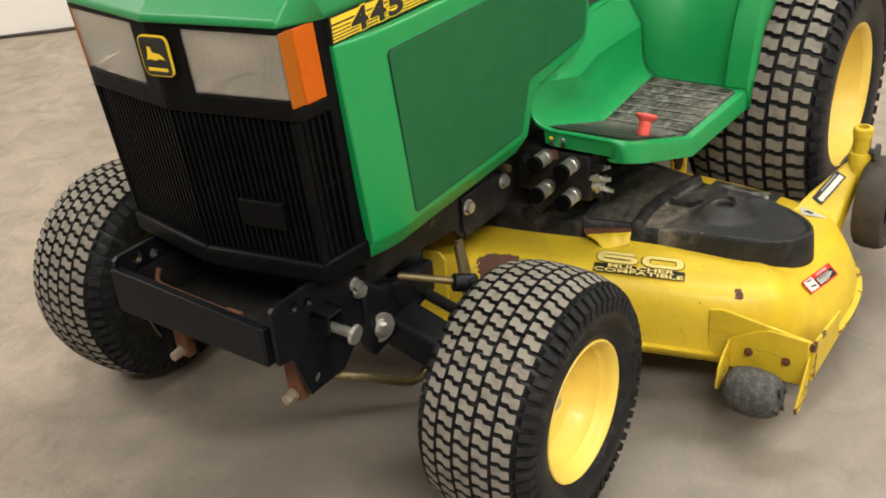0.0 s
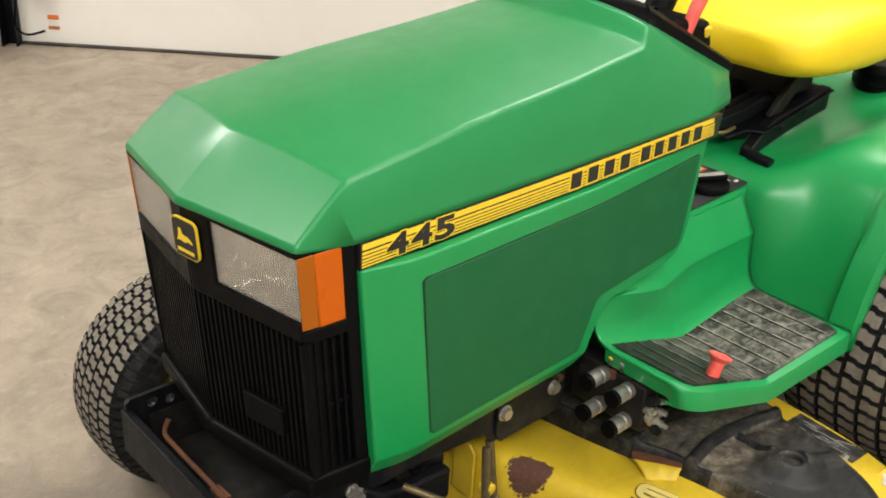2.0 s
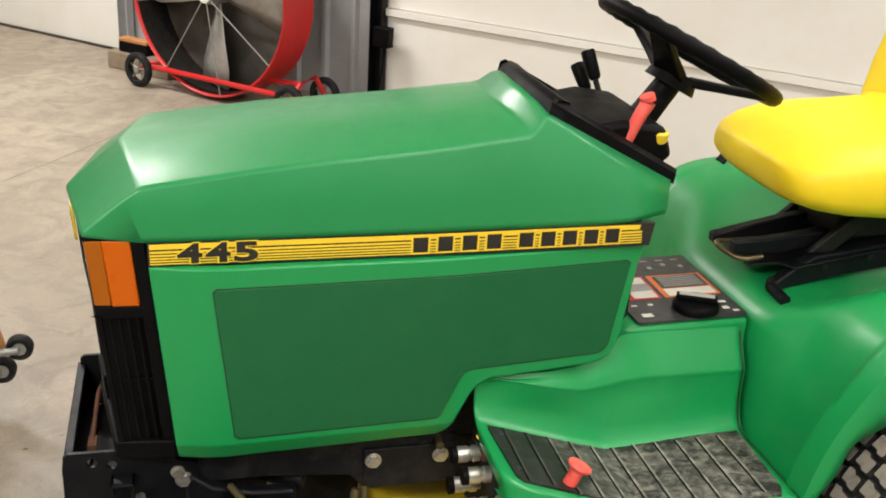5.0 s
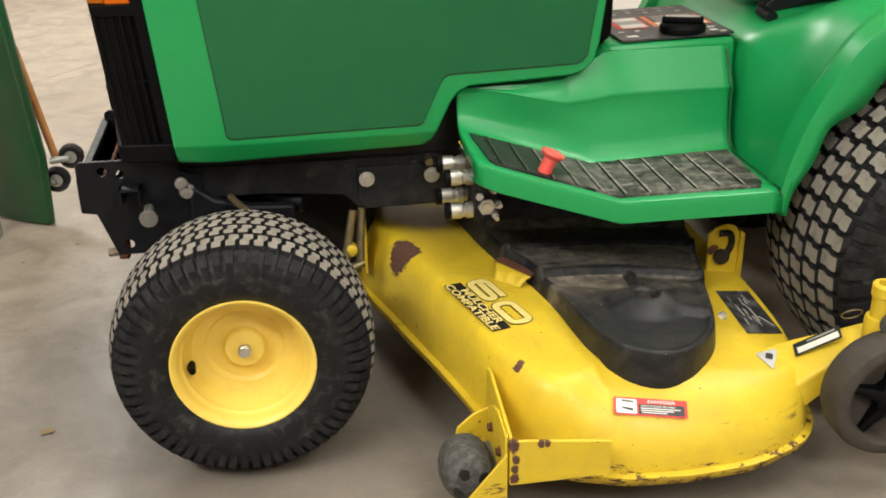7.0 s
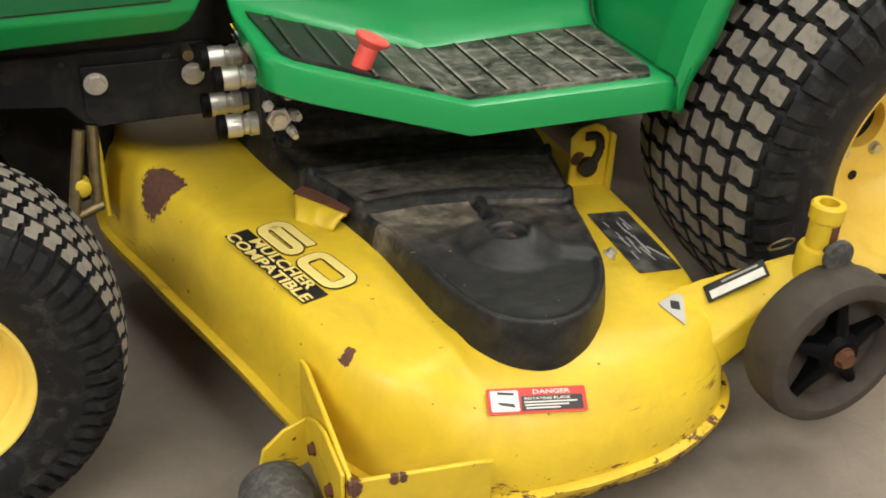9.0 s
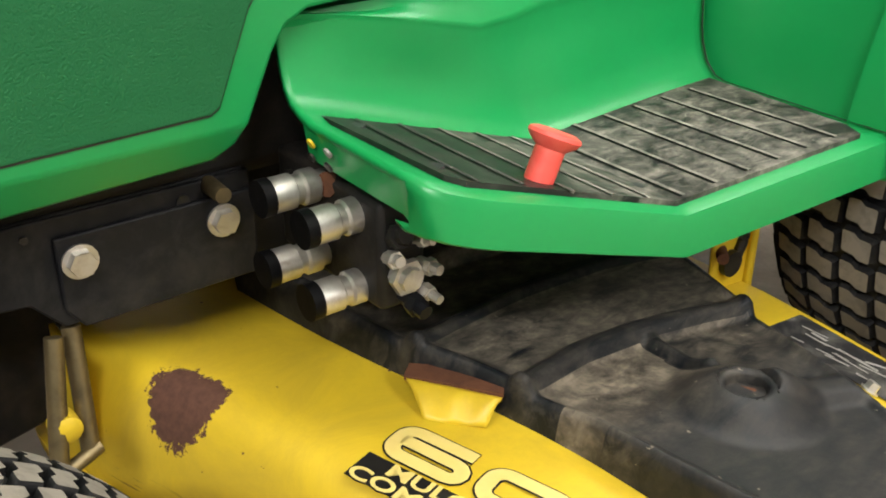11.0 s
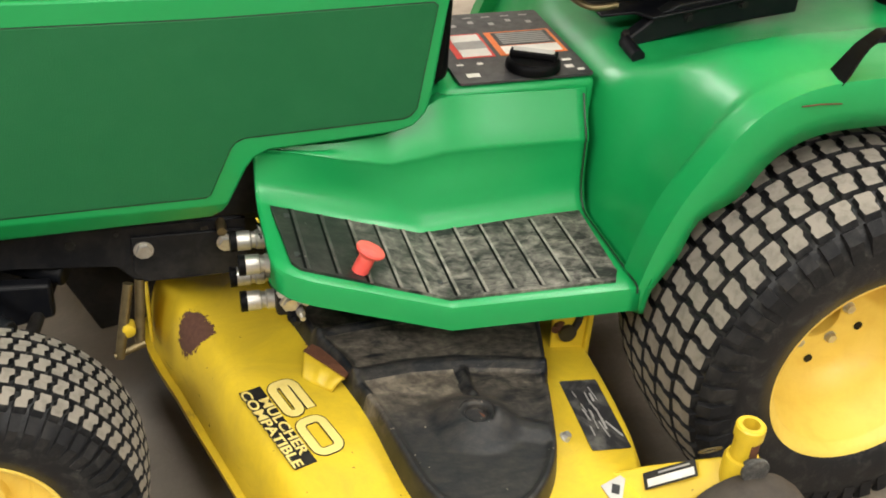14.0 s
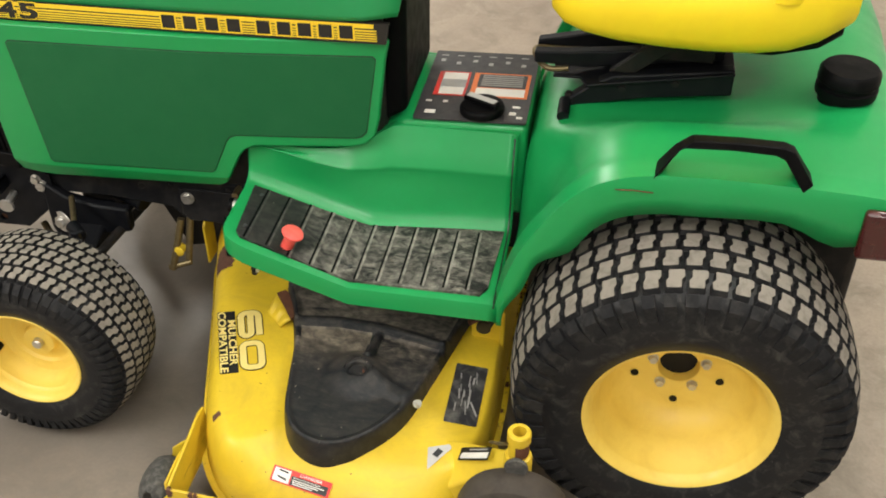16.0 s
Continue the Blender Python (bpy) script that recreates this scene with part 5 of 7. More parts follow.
    for i in range(11):
        x0 = 0.470 + 0.0445 * i
        y0, y1 = (-0.246, -0.412) if x0 < 0.55 else (-0.238, -0.424)
        bm = bmesh.new()
        profile = [(x0 - 0.003, 0.0045), (x0 - 0.0012, 0.0060), (x0 + 0.0012, 0.0060), (x0 + 0.003, 0.0045)]
        grid(bm, [[(x, -out * y, ZF(x0) + z) for x, z in profile] for y in (y0, (y0 + y1) / 2, y1)])
        part("rib", bm, RIB_RUBBER, MATT, smooth=30)
        # flat black strip paints the shade before each rib; the mat has no hollow
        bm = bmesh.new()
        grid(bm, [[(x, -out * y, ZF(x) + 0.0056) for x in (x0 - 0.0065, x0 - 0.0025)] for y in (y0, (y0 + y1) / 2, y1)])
        part("groove_shade", bm, BLACK_PLASTIC, MATT, smooth=0)
        if i in (0, 4):
            for yy in (-0.270, -0.378) if i == 0 else (-0.388,):
                xm = x0 - 0.013 if i == 0 else x0 + 0.022
                bm = bmesh.new()
                rod(bm, (xm, -out * yy, ZF(xm) + 0.003), (xm, -out * yy, ZF(xm) + 0.0058), 0.0068, 0.0060, 14)
                part("dimple", bm, DECAL_DARK, MATT)
    if out < 0:
        for yy, zz, mt in ((-0.262, 0.503, DECAL_YELLOW), (-0.288, 0.503, DECAL_GREY), (-0.262, 0.491, DECAL_BLACK), (-0.288, 0.491, DECAL_BLACK)):
            bm = bmesh.new()
            rod(bm, (0.4175, yy, zz), (0.4155, yy, zz - 0.001), 0.0046)
            part("dot", bm, mt, FOOT)
# red foot button
bm = bmesh.new()
lathe(bm, [(0.0, 0.0125), (0.036, 0.0125), (0.042, 0.020), (0.046, 0.0225), (0.049, 0.0215), (0.051, 0.016), (0.0515, 0.0)], 24, 0, 0, "z")
for v in bm.verts:
    v.co = pose(0.543, -0.394, 0.474, 0, 24, 0) @ v.co
part("foot_button", bm, RED_PLASTIC, TRACTOR, "faded red mushroom button")

# console between hood and fenders, with its label plate and knob
bm = bmesh.new()
prism(bm, [(0.60, 0.44), (0.60, 0.598), (0.668, 0.606), (0.690, 0.618), (0.735, 0.650), (0.992, 0.656), (0.992, 0.44)], "y", -0.152, 0.152)
CONSOLE = part("console", bm, GREEN, TRACTOR, "green tunnel between the footrests", bevel=0.012, segs=3)
CM = frame_of((0.872, 0.0, 0.6560), (1, 0, 0.031), (0, 1, 0))
bm = bmesh.new()
vs = prism(bm, rect(0.232, 0.300, 0.006), "z", 0.0, 0.004)
bmesh.ops.transform(bm, matrix=CM, verts=vs)
CPLATE = part("control_plate", bm, DECAL_DARK, CONSOLE, "black control plate with warning stickers")


def on_plate(name, w, h, x, y, material, lift):
    return flat(name, rect(w, h, 0, 3, x, y), material, CPLATE, CM @ pose(0, 0, lift), 0.0005)


on_plate("sticker", 0.068, 0.105, -0.058, 0.000, DECAL_RED, 0.0042)
on_plate("sticker", 0.052, 0.030, -0.055, 0.032, DECAL_WHITE, 0.0048)
on_plate("sticker", 0.052, 0.032, -0.055, -0.032, DECAL_WHITE, 0.0048)
on_plate("sticker", 0.054, 0.034, -0.055, 0.000, DECAL_GREY, 0.0048)
on_plate("sticker", 0.122, 0.105, 0.046, 0.000, DECAL_ORANGE, 0.0042)
on_plate("sticker", 0.104, 0.058, 0.048, 0.018, DECAL_DARK, 0.0048)
on_plate("sticker", 0.104, 0.032, 0.048, -0.031, DECAL_WHITE, 0.0048)
for i in range(6):
    on_plate("text_bar", 0.088, 0.004, 0.048, 0.040 - 0.0085 * i, DECAL_GREY, 0.0054)
for i in range(6):
    on_plate("text_bar", 0.010, 0.012, -0.095 + 0.036 * i, 0.105 - 0.012 * (i % 2), DECAL_GREY, 0.0042)
    on_plate("text_bar", 0.016, 0.004, -0.095 + 0.036 * i, 0.128, DECAL_GREY, 0.0042)
for x, y0, w, h in ((-0.085, -0.122, 0.022, 0.014), (-0.095, -0.078, 0.012, 0.006), (-0.06, -0.078, 0.010, 0.008), (0.085, -0.115, 0.014, 0.012), (0.090, -0.088, 0.016, 0.008), (0.10, -0.130, 0.012, 0.008)):
    on_plate("symbol_bar", w, h, x, y0, DECAL_WHITE, 0.0042)
bm = bmesh.new()
lathe(bm, [(0.0, 0.046), (0.012, 0.046), (0.018, 0.042), (0.019, 0.0)], 32, 0, 0, "z")
box(bm, -0.040, 0.040, -0.010, 0.010, 0.018, 0.030)
for v in bm.verts:
    v.co = CM @ (pose(0.022, -0.110, 0.004, 0, 0, -28) @ v.co)
KNOB = part("control_knob", bm, BLACK_PLASTIC, CONSOLE, "round black control knob", bevel=0.003)
bm = bmesh.new()
vs = box(bm, -0.034, 0.034, -0.0075, 0.0075, 0.0345, 0.0352)
bmesh.ops.transform(bm, matrix=CM @ pose(0.022, -0.110, 0.0, 0, 0, -28), verts=vs)
part("pointer", bm, DECAL_SILVER, KNOB, "pale pointer stripe")

# ---- rear body with fenders
OUTER = [(0.962, 0.395), (0.968, 0.44), (0.985, 0.51), (1.012, 0.580), (1.050, 0.645), (1.098, 0.708), (1.150, 0.745), (1.22, 0.765), (1.32, 0.771), (1.48, 0.769), (1.62, 0.760), (1.70, 0.738), (1.745, 0.68), (1.755, 0.62)]
INNER = [(0.985, 0.40), (0.987, 0.46), (0.990, 0.54), (0.996, 0.605), (1.010, 0.648), (1.042, 0.676), (1.09, 0.690), (1.17, 0.698), (1.30, 0.708), (1.48, 0.735), (1.60, 0.765), (1.70, 0.735), (1.745, 0.65), (1.755, 0.60)]
cols = [-0.455, -0.45, -0.435, -0.412, -0.400, -0.389, -0.376, -0.33, -0.28, -0.24, -0.20, -0.165, -0.12, 0, 0.12, 0.165, 0.20, 0.24, 0.28, 0.33, 0.376, 0.389, 0.400, 0.412, 0.435, 0.45, 0.455]


def blend(y):
    k = min(max((abs(y) - 0.165) / 0.115, 0), 1)
    return k * k * (3 - 2 * k)


rows = []
FAR = 0.09
for y in cols:
    a = abs(y)
    k = blend(y)
    row = []
    for (xo, zo), (xi, zi) in zip(OUTER, INNER):
        x, z = xi + (xo - xi) * k, zi + (zo - zi) * k
        if a > 0.43:
            sink = (0.004, 0.016)[0] if a < 0.452 else 0.016
            cx, cz = 1.33, 0.33
            dd = Vector((cx - x, 0, cz - z)).normalized()
            x, z = x + dd.x * sink, z + dd.z * sink
        i = len(row)
        if a < 0.395 and i < 8:
            x += 0.030 * (0.4, 1, 1, 0.9, 0.6, 0.3, 0.1, 0.0)[i] * k
        row.append((x, y + FAR * min(1, max(0, (y - 0.165) / 0.1)), z))
    rows.append(row)


def flange(sign):
    out = []
    for f, dy in ((0.045, 0.003), (0.078, 0.002)):
        row = []
        for i, (xo, zo) in enumerate(OUTER):
            dd = Vector((1.33 - xo, 0, 0.34 - zo)).normalized()
            g = (0.125 if f > 0.06 else 0.07) if i == 10 else (f if 3 < i < 12 else f * (0.30 if i < 2 else 0.55))
            row.append((xo + dd.x * g, sign * (0.455 + dy) + (FAR if sign > 0 else 0), zo + dd.z * g))
        out.append(row)
    return out


fl = flange(-1)
fr = flange(1)
rows = fl[::-1] + rows + fr
bm = bmesh.new()
dense = []
for row in rows:
    dense.append([tuple(p) for p in spline(row, 3)])
grid(bm, dense)
bmesh.ops.recalc_face_normals(bm, faces=bm.faces)
BODY = part("rear_body", bm, GREEN, TRACTOR, "green rear body with two moulded fenders", smooth=60)
BODY.modifiers.new("shell", "SOLIDIFY").thickness = 0.006
bm = bmesh.new()
box(bm, 1.10, 1.66, -0.25, 0.25, 0.30, 0.63)
part("rear_housing", bm, DARK_STEEL, TRACTOR, bevel=0.02)
for out in (-1, 1):
    far_y = out * (1 if out < 0 else 1.14)
    bm = bmesh.new()
    rows = []
    for (x, z), w in (((1.239, 0.754), 0.024), ((1.254, 0.780), 0.019), ((1.270, 0.805), 0.016), ((1.284, 0.815), 0.015), ((1.36, 0.818), 0.014), ((1.43, 0.816), 0.015), ((1.447, 0.809), 0.016), ((1.464, 0.784), 0.019), ((1.485, 0.754), 0.024)):
        rows.append([(x - 0.008, far_y * 0.430 - w, z + 0.003), (x - 0.008, far_y * 0.430 + w, z + 0.003), (x + 0.006, far_y * 0.430 + w * 0.8, z + 0.017), (x + 0.006, far_y * 0.430 - w * 0.8, z + 0.017)])
    vs = grid(bm, rows, close_v=True)
    bm.faces.new(vs[0])
    bm.faces.new(vs[-1])
    part("grab_handle", bm, BLACK_PLASTIC, TRACTOR, "black grab handle on the fender", bevel=0.004)
    bm = bmesh.new()
    box(bm, 1.580, 1.640, far_y * 0.462 - 0.010, far_y * 0.462 + 0.010, 0.645, 0.742)
    part("tail_lamp", bm, worn("dark_red_lens", (0.045, 0.004, 0.004), (0.08, 0.006, 0.006), 0.25, coat=0.4), TRACTOR, "dark red tail lamp", bevel=0.008)
bm = bmesh.new()
prof = [(0.730, 0.048), (0.766, 0.048), (0.769, 0.056), (0.785, 0.057), (0.787, 0.052), (0.794, 0.052), (0.798, 0.057), (0.815, 0.056), (0.822, 0.050), (0.824, 0.0)]
lathe(bm, prof, 36, 1.585, -0.110, "z")
part("fuel_cap", bm, BLACK_PLASTIC, TRACTOR, "black ribbed fuel cap")
# scratch on the fender edge
bm = bmesh.new()
pipe(bm, [(1.17, -0.4585, 0.734), (1.20, -0.4590, 0.736), (1.235, -0.4588, 0.7345)], 0.0012, 6)
part("scratch", bm, RUSTY, BODY)

# ---- seat and its suspension
bm = bmesh.new()
rows = []
N1 = 28


def seat_row(x, z0, z1, w, crown):
    row = []
    for i in range(N1):
        a = 2 * math.pi * i / N1
        c, s = math.cos(a), math.sin(a)
        y = w * math.copysign(abs(c) ** 0.55, c)
        zz = (z0 + z1) / 2 + (z1 - z0) / 2 * math.copysign(abs(s) ** 0.7, s)
        if s > 0:
            zz += crown * ((abs(y) / w) ** 2 - 0.5)
        row.append((x + 0.130, y * 0.94, zz - 0.022))
    return row


for x, z0, z1, w, cr in ((0.885, 0.955, 0.985, 0.10, 0), (0.895, 0.925, 0.990, 0.17, 0), (0.92, 0.905, 1.008, 0.205, 0.004), (0.96, 0.892, 1.026, 0.225, 0.008), (1.02, 0.882, 1.040, 0.238, 0.014), (1.10, 0.876, 1.046, 0.243, 0.022), (1.18, 0.874, 1.048, 0.245, 0.028), (1.26, 0.876, 1.055, 0.245, 0.028), (1.32, 0.882, 1.09, 0.243, 0.02), (1.37, 0.90, 1.12, 0.238, 0.01), (1.42, 0.94, 1.10, 0.22, 0)):
    rows.append(seat_row(x, z0, z1, w, cr))
vs = grid(bm, rows, close_v=True)
bm.faces.new(vs[0])
bm.faces.new(vs[-1])
SEAT = part("seat", bm, SEAT_YELLOW, TRACTOR, "yellow vinyl seat cushion", smooth=70)
bm = bmesh.new()
rows = []
for k, (x, z, th, w) in enumerate(((1.30, 1.00, 0.05, 0.235), (1.325, 1.10, 0.060, 0.240), (1.350, 1.20, 0.058, 0.238), (1.375, 1.30, 0.052, 0.228), (1.395, 1.37, 0.042, 0.205), (1.405, 1.41, 0.022, 0.16))):
    row = []
    for i in range(24):
        a = 2 * math.pi * i / 24
        c, s = math.cos(a), math.sin(a)
        y = w * math.copysign(abs(c) ** 0.5, c)
        xx = x - 0.035 * (abs(y) / w) ** 2 + th * math.copysign(abs(s) ** 0.8, s)
        row.append((xx + 0.160, y, z - 0.012))
    rows.append(row)
vs = grid(bm, rows, close_v=True)
bm.faces.new(vs[0])
bm.faces.new(vs[-1])
part("backrest", bm, SEAT_YELLOW, SEAT, "yellow vinyl backrest", smooth=70)
bm = bmesh.new()
rows = [seat_row(x, z0, z1, w, 0) for x, z0, z1, w in ((1.05, 0.885, 0.90, 0.12), (1.10, 0.872, 0.90, 0.15), (1.18, 0.868, 0.90, 0.165), (1.30, 0.868, 0.90, 0.17), (1.38, 0.88, 0.93, 0.16), (1.42, 0.90, 0.95, 0.14))]
vs = grid(bm, rows, close_v=True)
bm.faces.new(vs[0])
bm.faces.new(vs[-1])
part("seat_pan", bm, BLACK_PLASTIC, SEAT, "black plastic seat pan", smooth=60)
bm = bmesh.new()
prism(bm, [(1.062, 0.676), (1.062, 0.698), (1.110, 0.736), (1.150, 0.758), (1.38, 0.790), (1.38, 0.735), (1.22, 0.715), (1.10, 0.690)], "y", -0.100, -0.072)
prism(bm, [(1.07, 0.700), (1.110, 0.736), (1.150, 0.758), (1.38, 0.790), (1.38, 0.735), (1.22, 0.720)], "y", 0.085, 0.110)
SUSP = part("seat_suspension", bm, BLACK_STEEL, SEAT, "black steel seat suspension and slide", bevel=0.004)
bm = bmesh.new()
prism(bm, [(0.990, 0.752), (0.990, 0.776), (1.06, 0.780), (1.15, 0.790), (1.36, 0.816), (1.36, 0.785), (1.13, 0.755), (1.10, 0.748)], "y", -0.055, -0.030)
part("slide_rail", bm, BLACK_STEEL, SUSP, bevel=0.003)
bm = bmesh.new()
prism(bm, [(0.990, 0.740), (0.990, 0.760), (1.15, 0.795), (1.36, 0.826), (1.36, 0.785), (1.13, 0.755)], "y", 0.030, 0.055)
part("slide_rail", bm, BLACK_STEEL, SUSP, bevel=0.003)
bm = bmesh.new()
vs = prism(bm, [(1.100, -0.108), (1.085, -0.070), (1.030, -0.055), (1.030, 0.058), (1.085, 0.070), (1.10, 0.112), (1.38, 0.112), (1.38, -0.108)], "z", 0.0, 0.006)
for v in bm.verts:
    v.co.z += 0.733 + 0.17 * (v.co.x - 1.10)
part("slide_plate", bm, BLACK_STEEL, SUSP, bevel=0.002)
bm = bmesh.new()
for out in (-1, 1):
    bm = bmesh.new()
    prism(bm, [(1.14, 0.760), (1.19, 0.760), (1.30, 0.848), (1.24, 0.848)], "y", out * 0.080 - 0.008, out * 0.080 + 0.008)
    part("scissor_link", bm, DARK_STEEL, SUSP, bevel=0.003)
bm = bmesh.new()
box(bm, 1.20, 1.34, -0.07, 0.07, 0.785, 0.872)
part("seat_riser", bm, DARK_STEEL, SUSP, bevel=0.003)
for p0, ax in (((1.17, -0.101, 0.735), (0, -1, 0)), ((1.066, -0.086, 0.702), (0, 0, 1)), ((1.125, -0.02, 0.758), (0, 0, 1)), ((1.27, -0.101, 0.755), (0, -1, 0))):
    bm = bmesh.new()
    bolt(bm, p0, ax, 0.007, 0.005, 1.3)
    part("bolt", bm, DARK_STEEL, SUSP)
bm = bmesh.new()
pipe(bm, spline([(1.12, 0.02, 0.752), (1.03, 0.022, 0.748), (0.988, 0.014, 0.750), (0.995, -0.020, 0.742), (1.02, -0.045, 0.736), (1.06, -0.050, 0.742)], 5), 0.006)
part("slide_lever", bm, BRASSY, SEAT, "bent brass-coloured slide lever")
bm = bmesh.new()
rod(bm, (1.06, -0.155, 0.69), (1.06, -0.10, 0.695), 0.012)
part("pivot_pin", bm, BLACK_STEEL, SEAT)

# ---------------------------------------------------------------- mower deck
DECK = thing("mower_deck", "yellow side-slung mower deck with chipped paint and black belt cover", "mower deck", (0.6, 0, 0))
zt = lambda x: 0.262 - 0.085 * (x - 0.4)


def zd(x, y):
    """The deck's top, which falls a little towards its ends."""
    return zt(x) - 0.014 * min(max((abs(y) - 0.34) / 0.24, 0.0), 1.0)


LEFT = [(0.236, 0.0), (0.241, -0.060), (0.262, -0.135), (0.284, -0.200), (0.300, -0.255), (0.358, -0.447), (0.406, -0.608), (0.436, -0.672), (0.478, -0.720), (0.545, -0.755), (0.640, -0.778), (0.780, -0.774), (0.880, -0.742), (0.944, -0.690), (0.972, -0.600), (0.985, -0.45), (0.985, -0.25)]
RING = spline([(x, y, 0) for x, y in LEFT] + [(0.985, 0, 0)] + [(x, -y, 0) for x, y in LEFT[:0:-1]], 5, True)


def inset(ring, d):
    out = []
    m = len(ring)
    for i, p in enumerate(ring):
        t = (ring[(i + 1) % m] - ring[i - 1])
        n = Vector((-t.y, t.x, 0)).normalized()
        out.append(p + n * d)
    return out


INS_SIGN = -1 if inset(RING, 0.01)[20].y < RING[20].y else 1


def lip_z(x):
    return 0.126 - 0.028 * sstep(x, 0.36, 0.52)


def soft_inset(ring, d):
    """Inset that grows into a broad shoulder towards the deck's rounded ends; inwards it heads for the deck's middle line."""
    if d <= 0.003:
        return inset(ring, d * INS_SIGN)
    out = []
    for p in ring:
        f = 0.85 + 2.1 * sstep(abs(p.y), 0.66, 0.77) * sstep(p.x, 0.46, 0.58)
        f *= 1 - 0.62 * sstep(p.x, 0.86, 0.95) * (1 - sstep(abs(p.y), 0.50, 0.72))
        q = Vector((0.61, min(max(p.y, -0.58), 0.58), 0)) - p
        out.append(p + q.normalized() * min(d * f, q.length * 0.9))
    return out


rows = []
for d, k in ((-0.011, -0.12), (-0.013, 0.0), (-0.001, 0.012), (0.002, 0.25), (0.005, 0.45), (0.012, 0.66), (0.022, 0.82), (0.034, 0.93), (0.046, 0.98), (0.058, 1.0)):
    rows.append([(p.x, p.y, (lip_z(p.x) + (zd(p.x, p.y) - lip_z(p.x)) * k) + (0.001 * math.sin(p.x * 60) if k <= 0 else 0)) for p in soft_inset(RING, d)])
bm = bmesh.new()
for f in (0.3, 0.6, 0.85, 1.0):
    row = [(x + (0.61 - x) * f, y + (min(max(y, -0.58), 0.58) - y) * f) for x, y, _ in rows[9]]
    rows.append([(x, y, zd(x, y)) for x, y in row])
vs = grid(bm, rows, close_v=True)
bmesh.ops.remove_doubles(bm, verts=vs[-1], dist=0.0005)
SHELL = part("shell", bm, DECK_YELLOW, DECK, "yellow pressed-steel deck shell, rust-chipped", smooth=60)
SHELL.modifiers.new("steel", "SOLIDIFY").thickness = 0.004
bm = bmesh.new()
low = [(p.x, p.y, lip_z(p.x) - 0.010) for p in inset(RING, 0.012 * INS_SIGN)]
grid(bm, [low, [(x, y, z - 0.018) for x, y, z in low]], close_v=True)
part("lower_rim", bm, DARK_STEEL, DECK, "dark bare lower edge of the deck")


def on_deck(x, y, ux, lift=0.0007):
    """A pose on the deck's skin below (x, y), with its x along ux."""
    hit, p, n, _ = SHELL.ray_cast(Vector((x, y, 0.5)), Vector((0, 0, -1)))
    n = n if n.z > 0 else -n
    u = Vector((ux[0], ux[1], 0))
    u -= n * u.dot(n)
    return frame_of(p + n * lift, u, n.cross(u))


bpy.context.view_layer.update()
TX = (0.361, -0.932)
T0 = on_deck(0.4285, -0.4365, TX, 0.0012)
flat("decal_bar", rect(0.176, 0.036, 0, 3, 0.008, -0.0195), DECAL_BLACK, DECK, T0, label="black bar of the deck sticker")
PALE = worn("pale_yellow_decal", (0.76, 0.61, 0.20), (0.68, 0.52, 0.13), 0.4, 30, 0.5, 200, 0.0004, 0.1)


def stroke(name, path, half, material, z, closed):
    """A block numeral drawn as one band of even width along its middle line."""
    bm = bmesh.new()
    n = len(path)
    rows = []
    for i, (u, v) in enumerate(path):
        a = path[i - 1] if closed or i else path[0]
        b = path[(i + 1) % n] if closed or i < n - 1 else path[-1]
        t = Vector((b[0] - a[0], b[1] - a[1], 0)).normalized()
        side = Vector((-t.y, t.x, 0)) * half
        c = Vector((u, v, z))
        if not closed and i in (0, n - 1):
            c += t * (half * 0.25 if i else -half * 0.25)
        rows.append([T0 @ (c + side), T0 @ (c - side)])
    grid(bm, rows, close_u=closed)
    part(name, bm, material, DECK)


def arc(cu, cv, r, a0, a1):
    return [(cu + r * math.cos(radians(a0 + (a1 - a0) * i / 6)), cv + r * math.sin(radians(a0 + (a1 - a0) * i / 6))) for i in range(7)]


NW, NH, NR = 0.0335, 0.0185, 0.0125
zero = arc(NW - NR, NH - NR, NR, 0, 90) + arc(NR - NW, NH - NR, NR, 90, 180) + arc(NR - NW, NR - NH, NR, 180, 270) + arc(NW - NR, NR - NH, NR, 270, 360)
six = [(NW - 0.002, NH)] + arc(NR - NW, NH - NR, NR, 90, 180) + arc(NR - NW, NR - NH, NR, 180, 270) + arc(NW - 0.010, 0.010 - NH, 0.010, 270, 450) + [(-NW + 0.004, 0.0205 - NH)]
for path, u, closed in ((six, -0.037, False), (zero, 0.052, True)):
    path = [(u + p, 0.0285 + q) for p, q in path]
    stroke("numeral_edge", path, 0.0088, DECAL_BLACK, 0.0006, closed)
    stroke("numeral", path, 0.0070, PALE, 0.0011, closed)
words("MULCHER", 0.0225, PALE, "decal_word", DECK, T0 @ pose(0.010, -0.0105, 0.0009), 0.0003, width=0.128, offset=0.0005)
words("COMPATIBLE", 0.0225, DECAL_BLACK, "decal_word_edge", DECK, T0 @ pose(0.007, -0.0305, 0.0005), 0.0003, width=0.172, offset=0.0018)
words("COMPATIBLE", 0.0225, PALE, "decal_word", DECK, T0 @ pose(0.007, -0.0305, 0.0011), 0.0003, width=0.172, offset=0.0005)
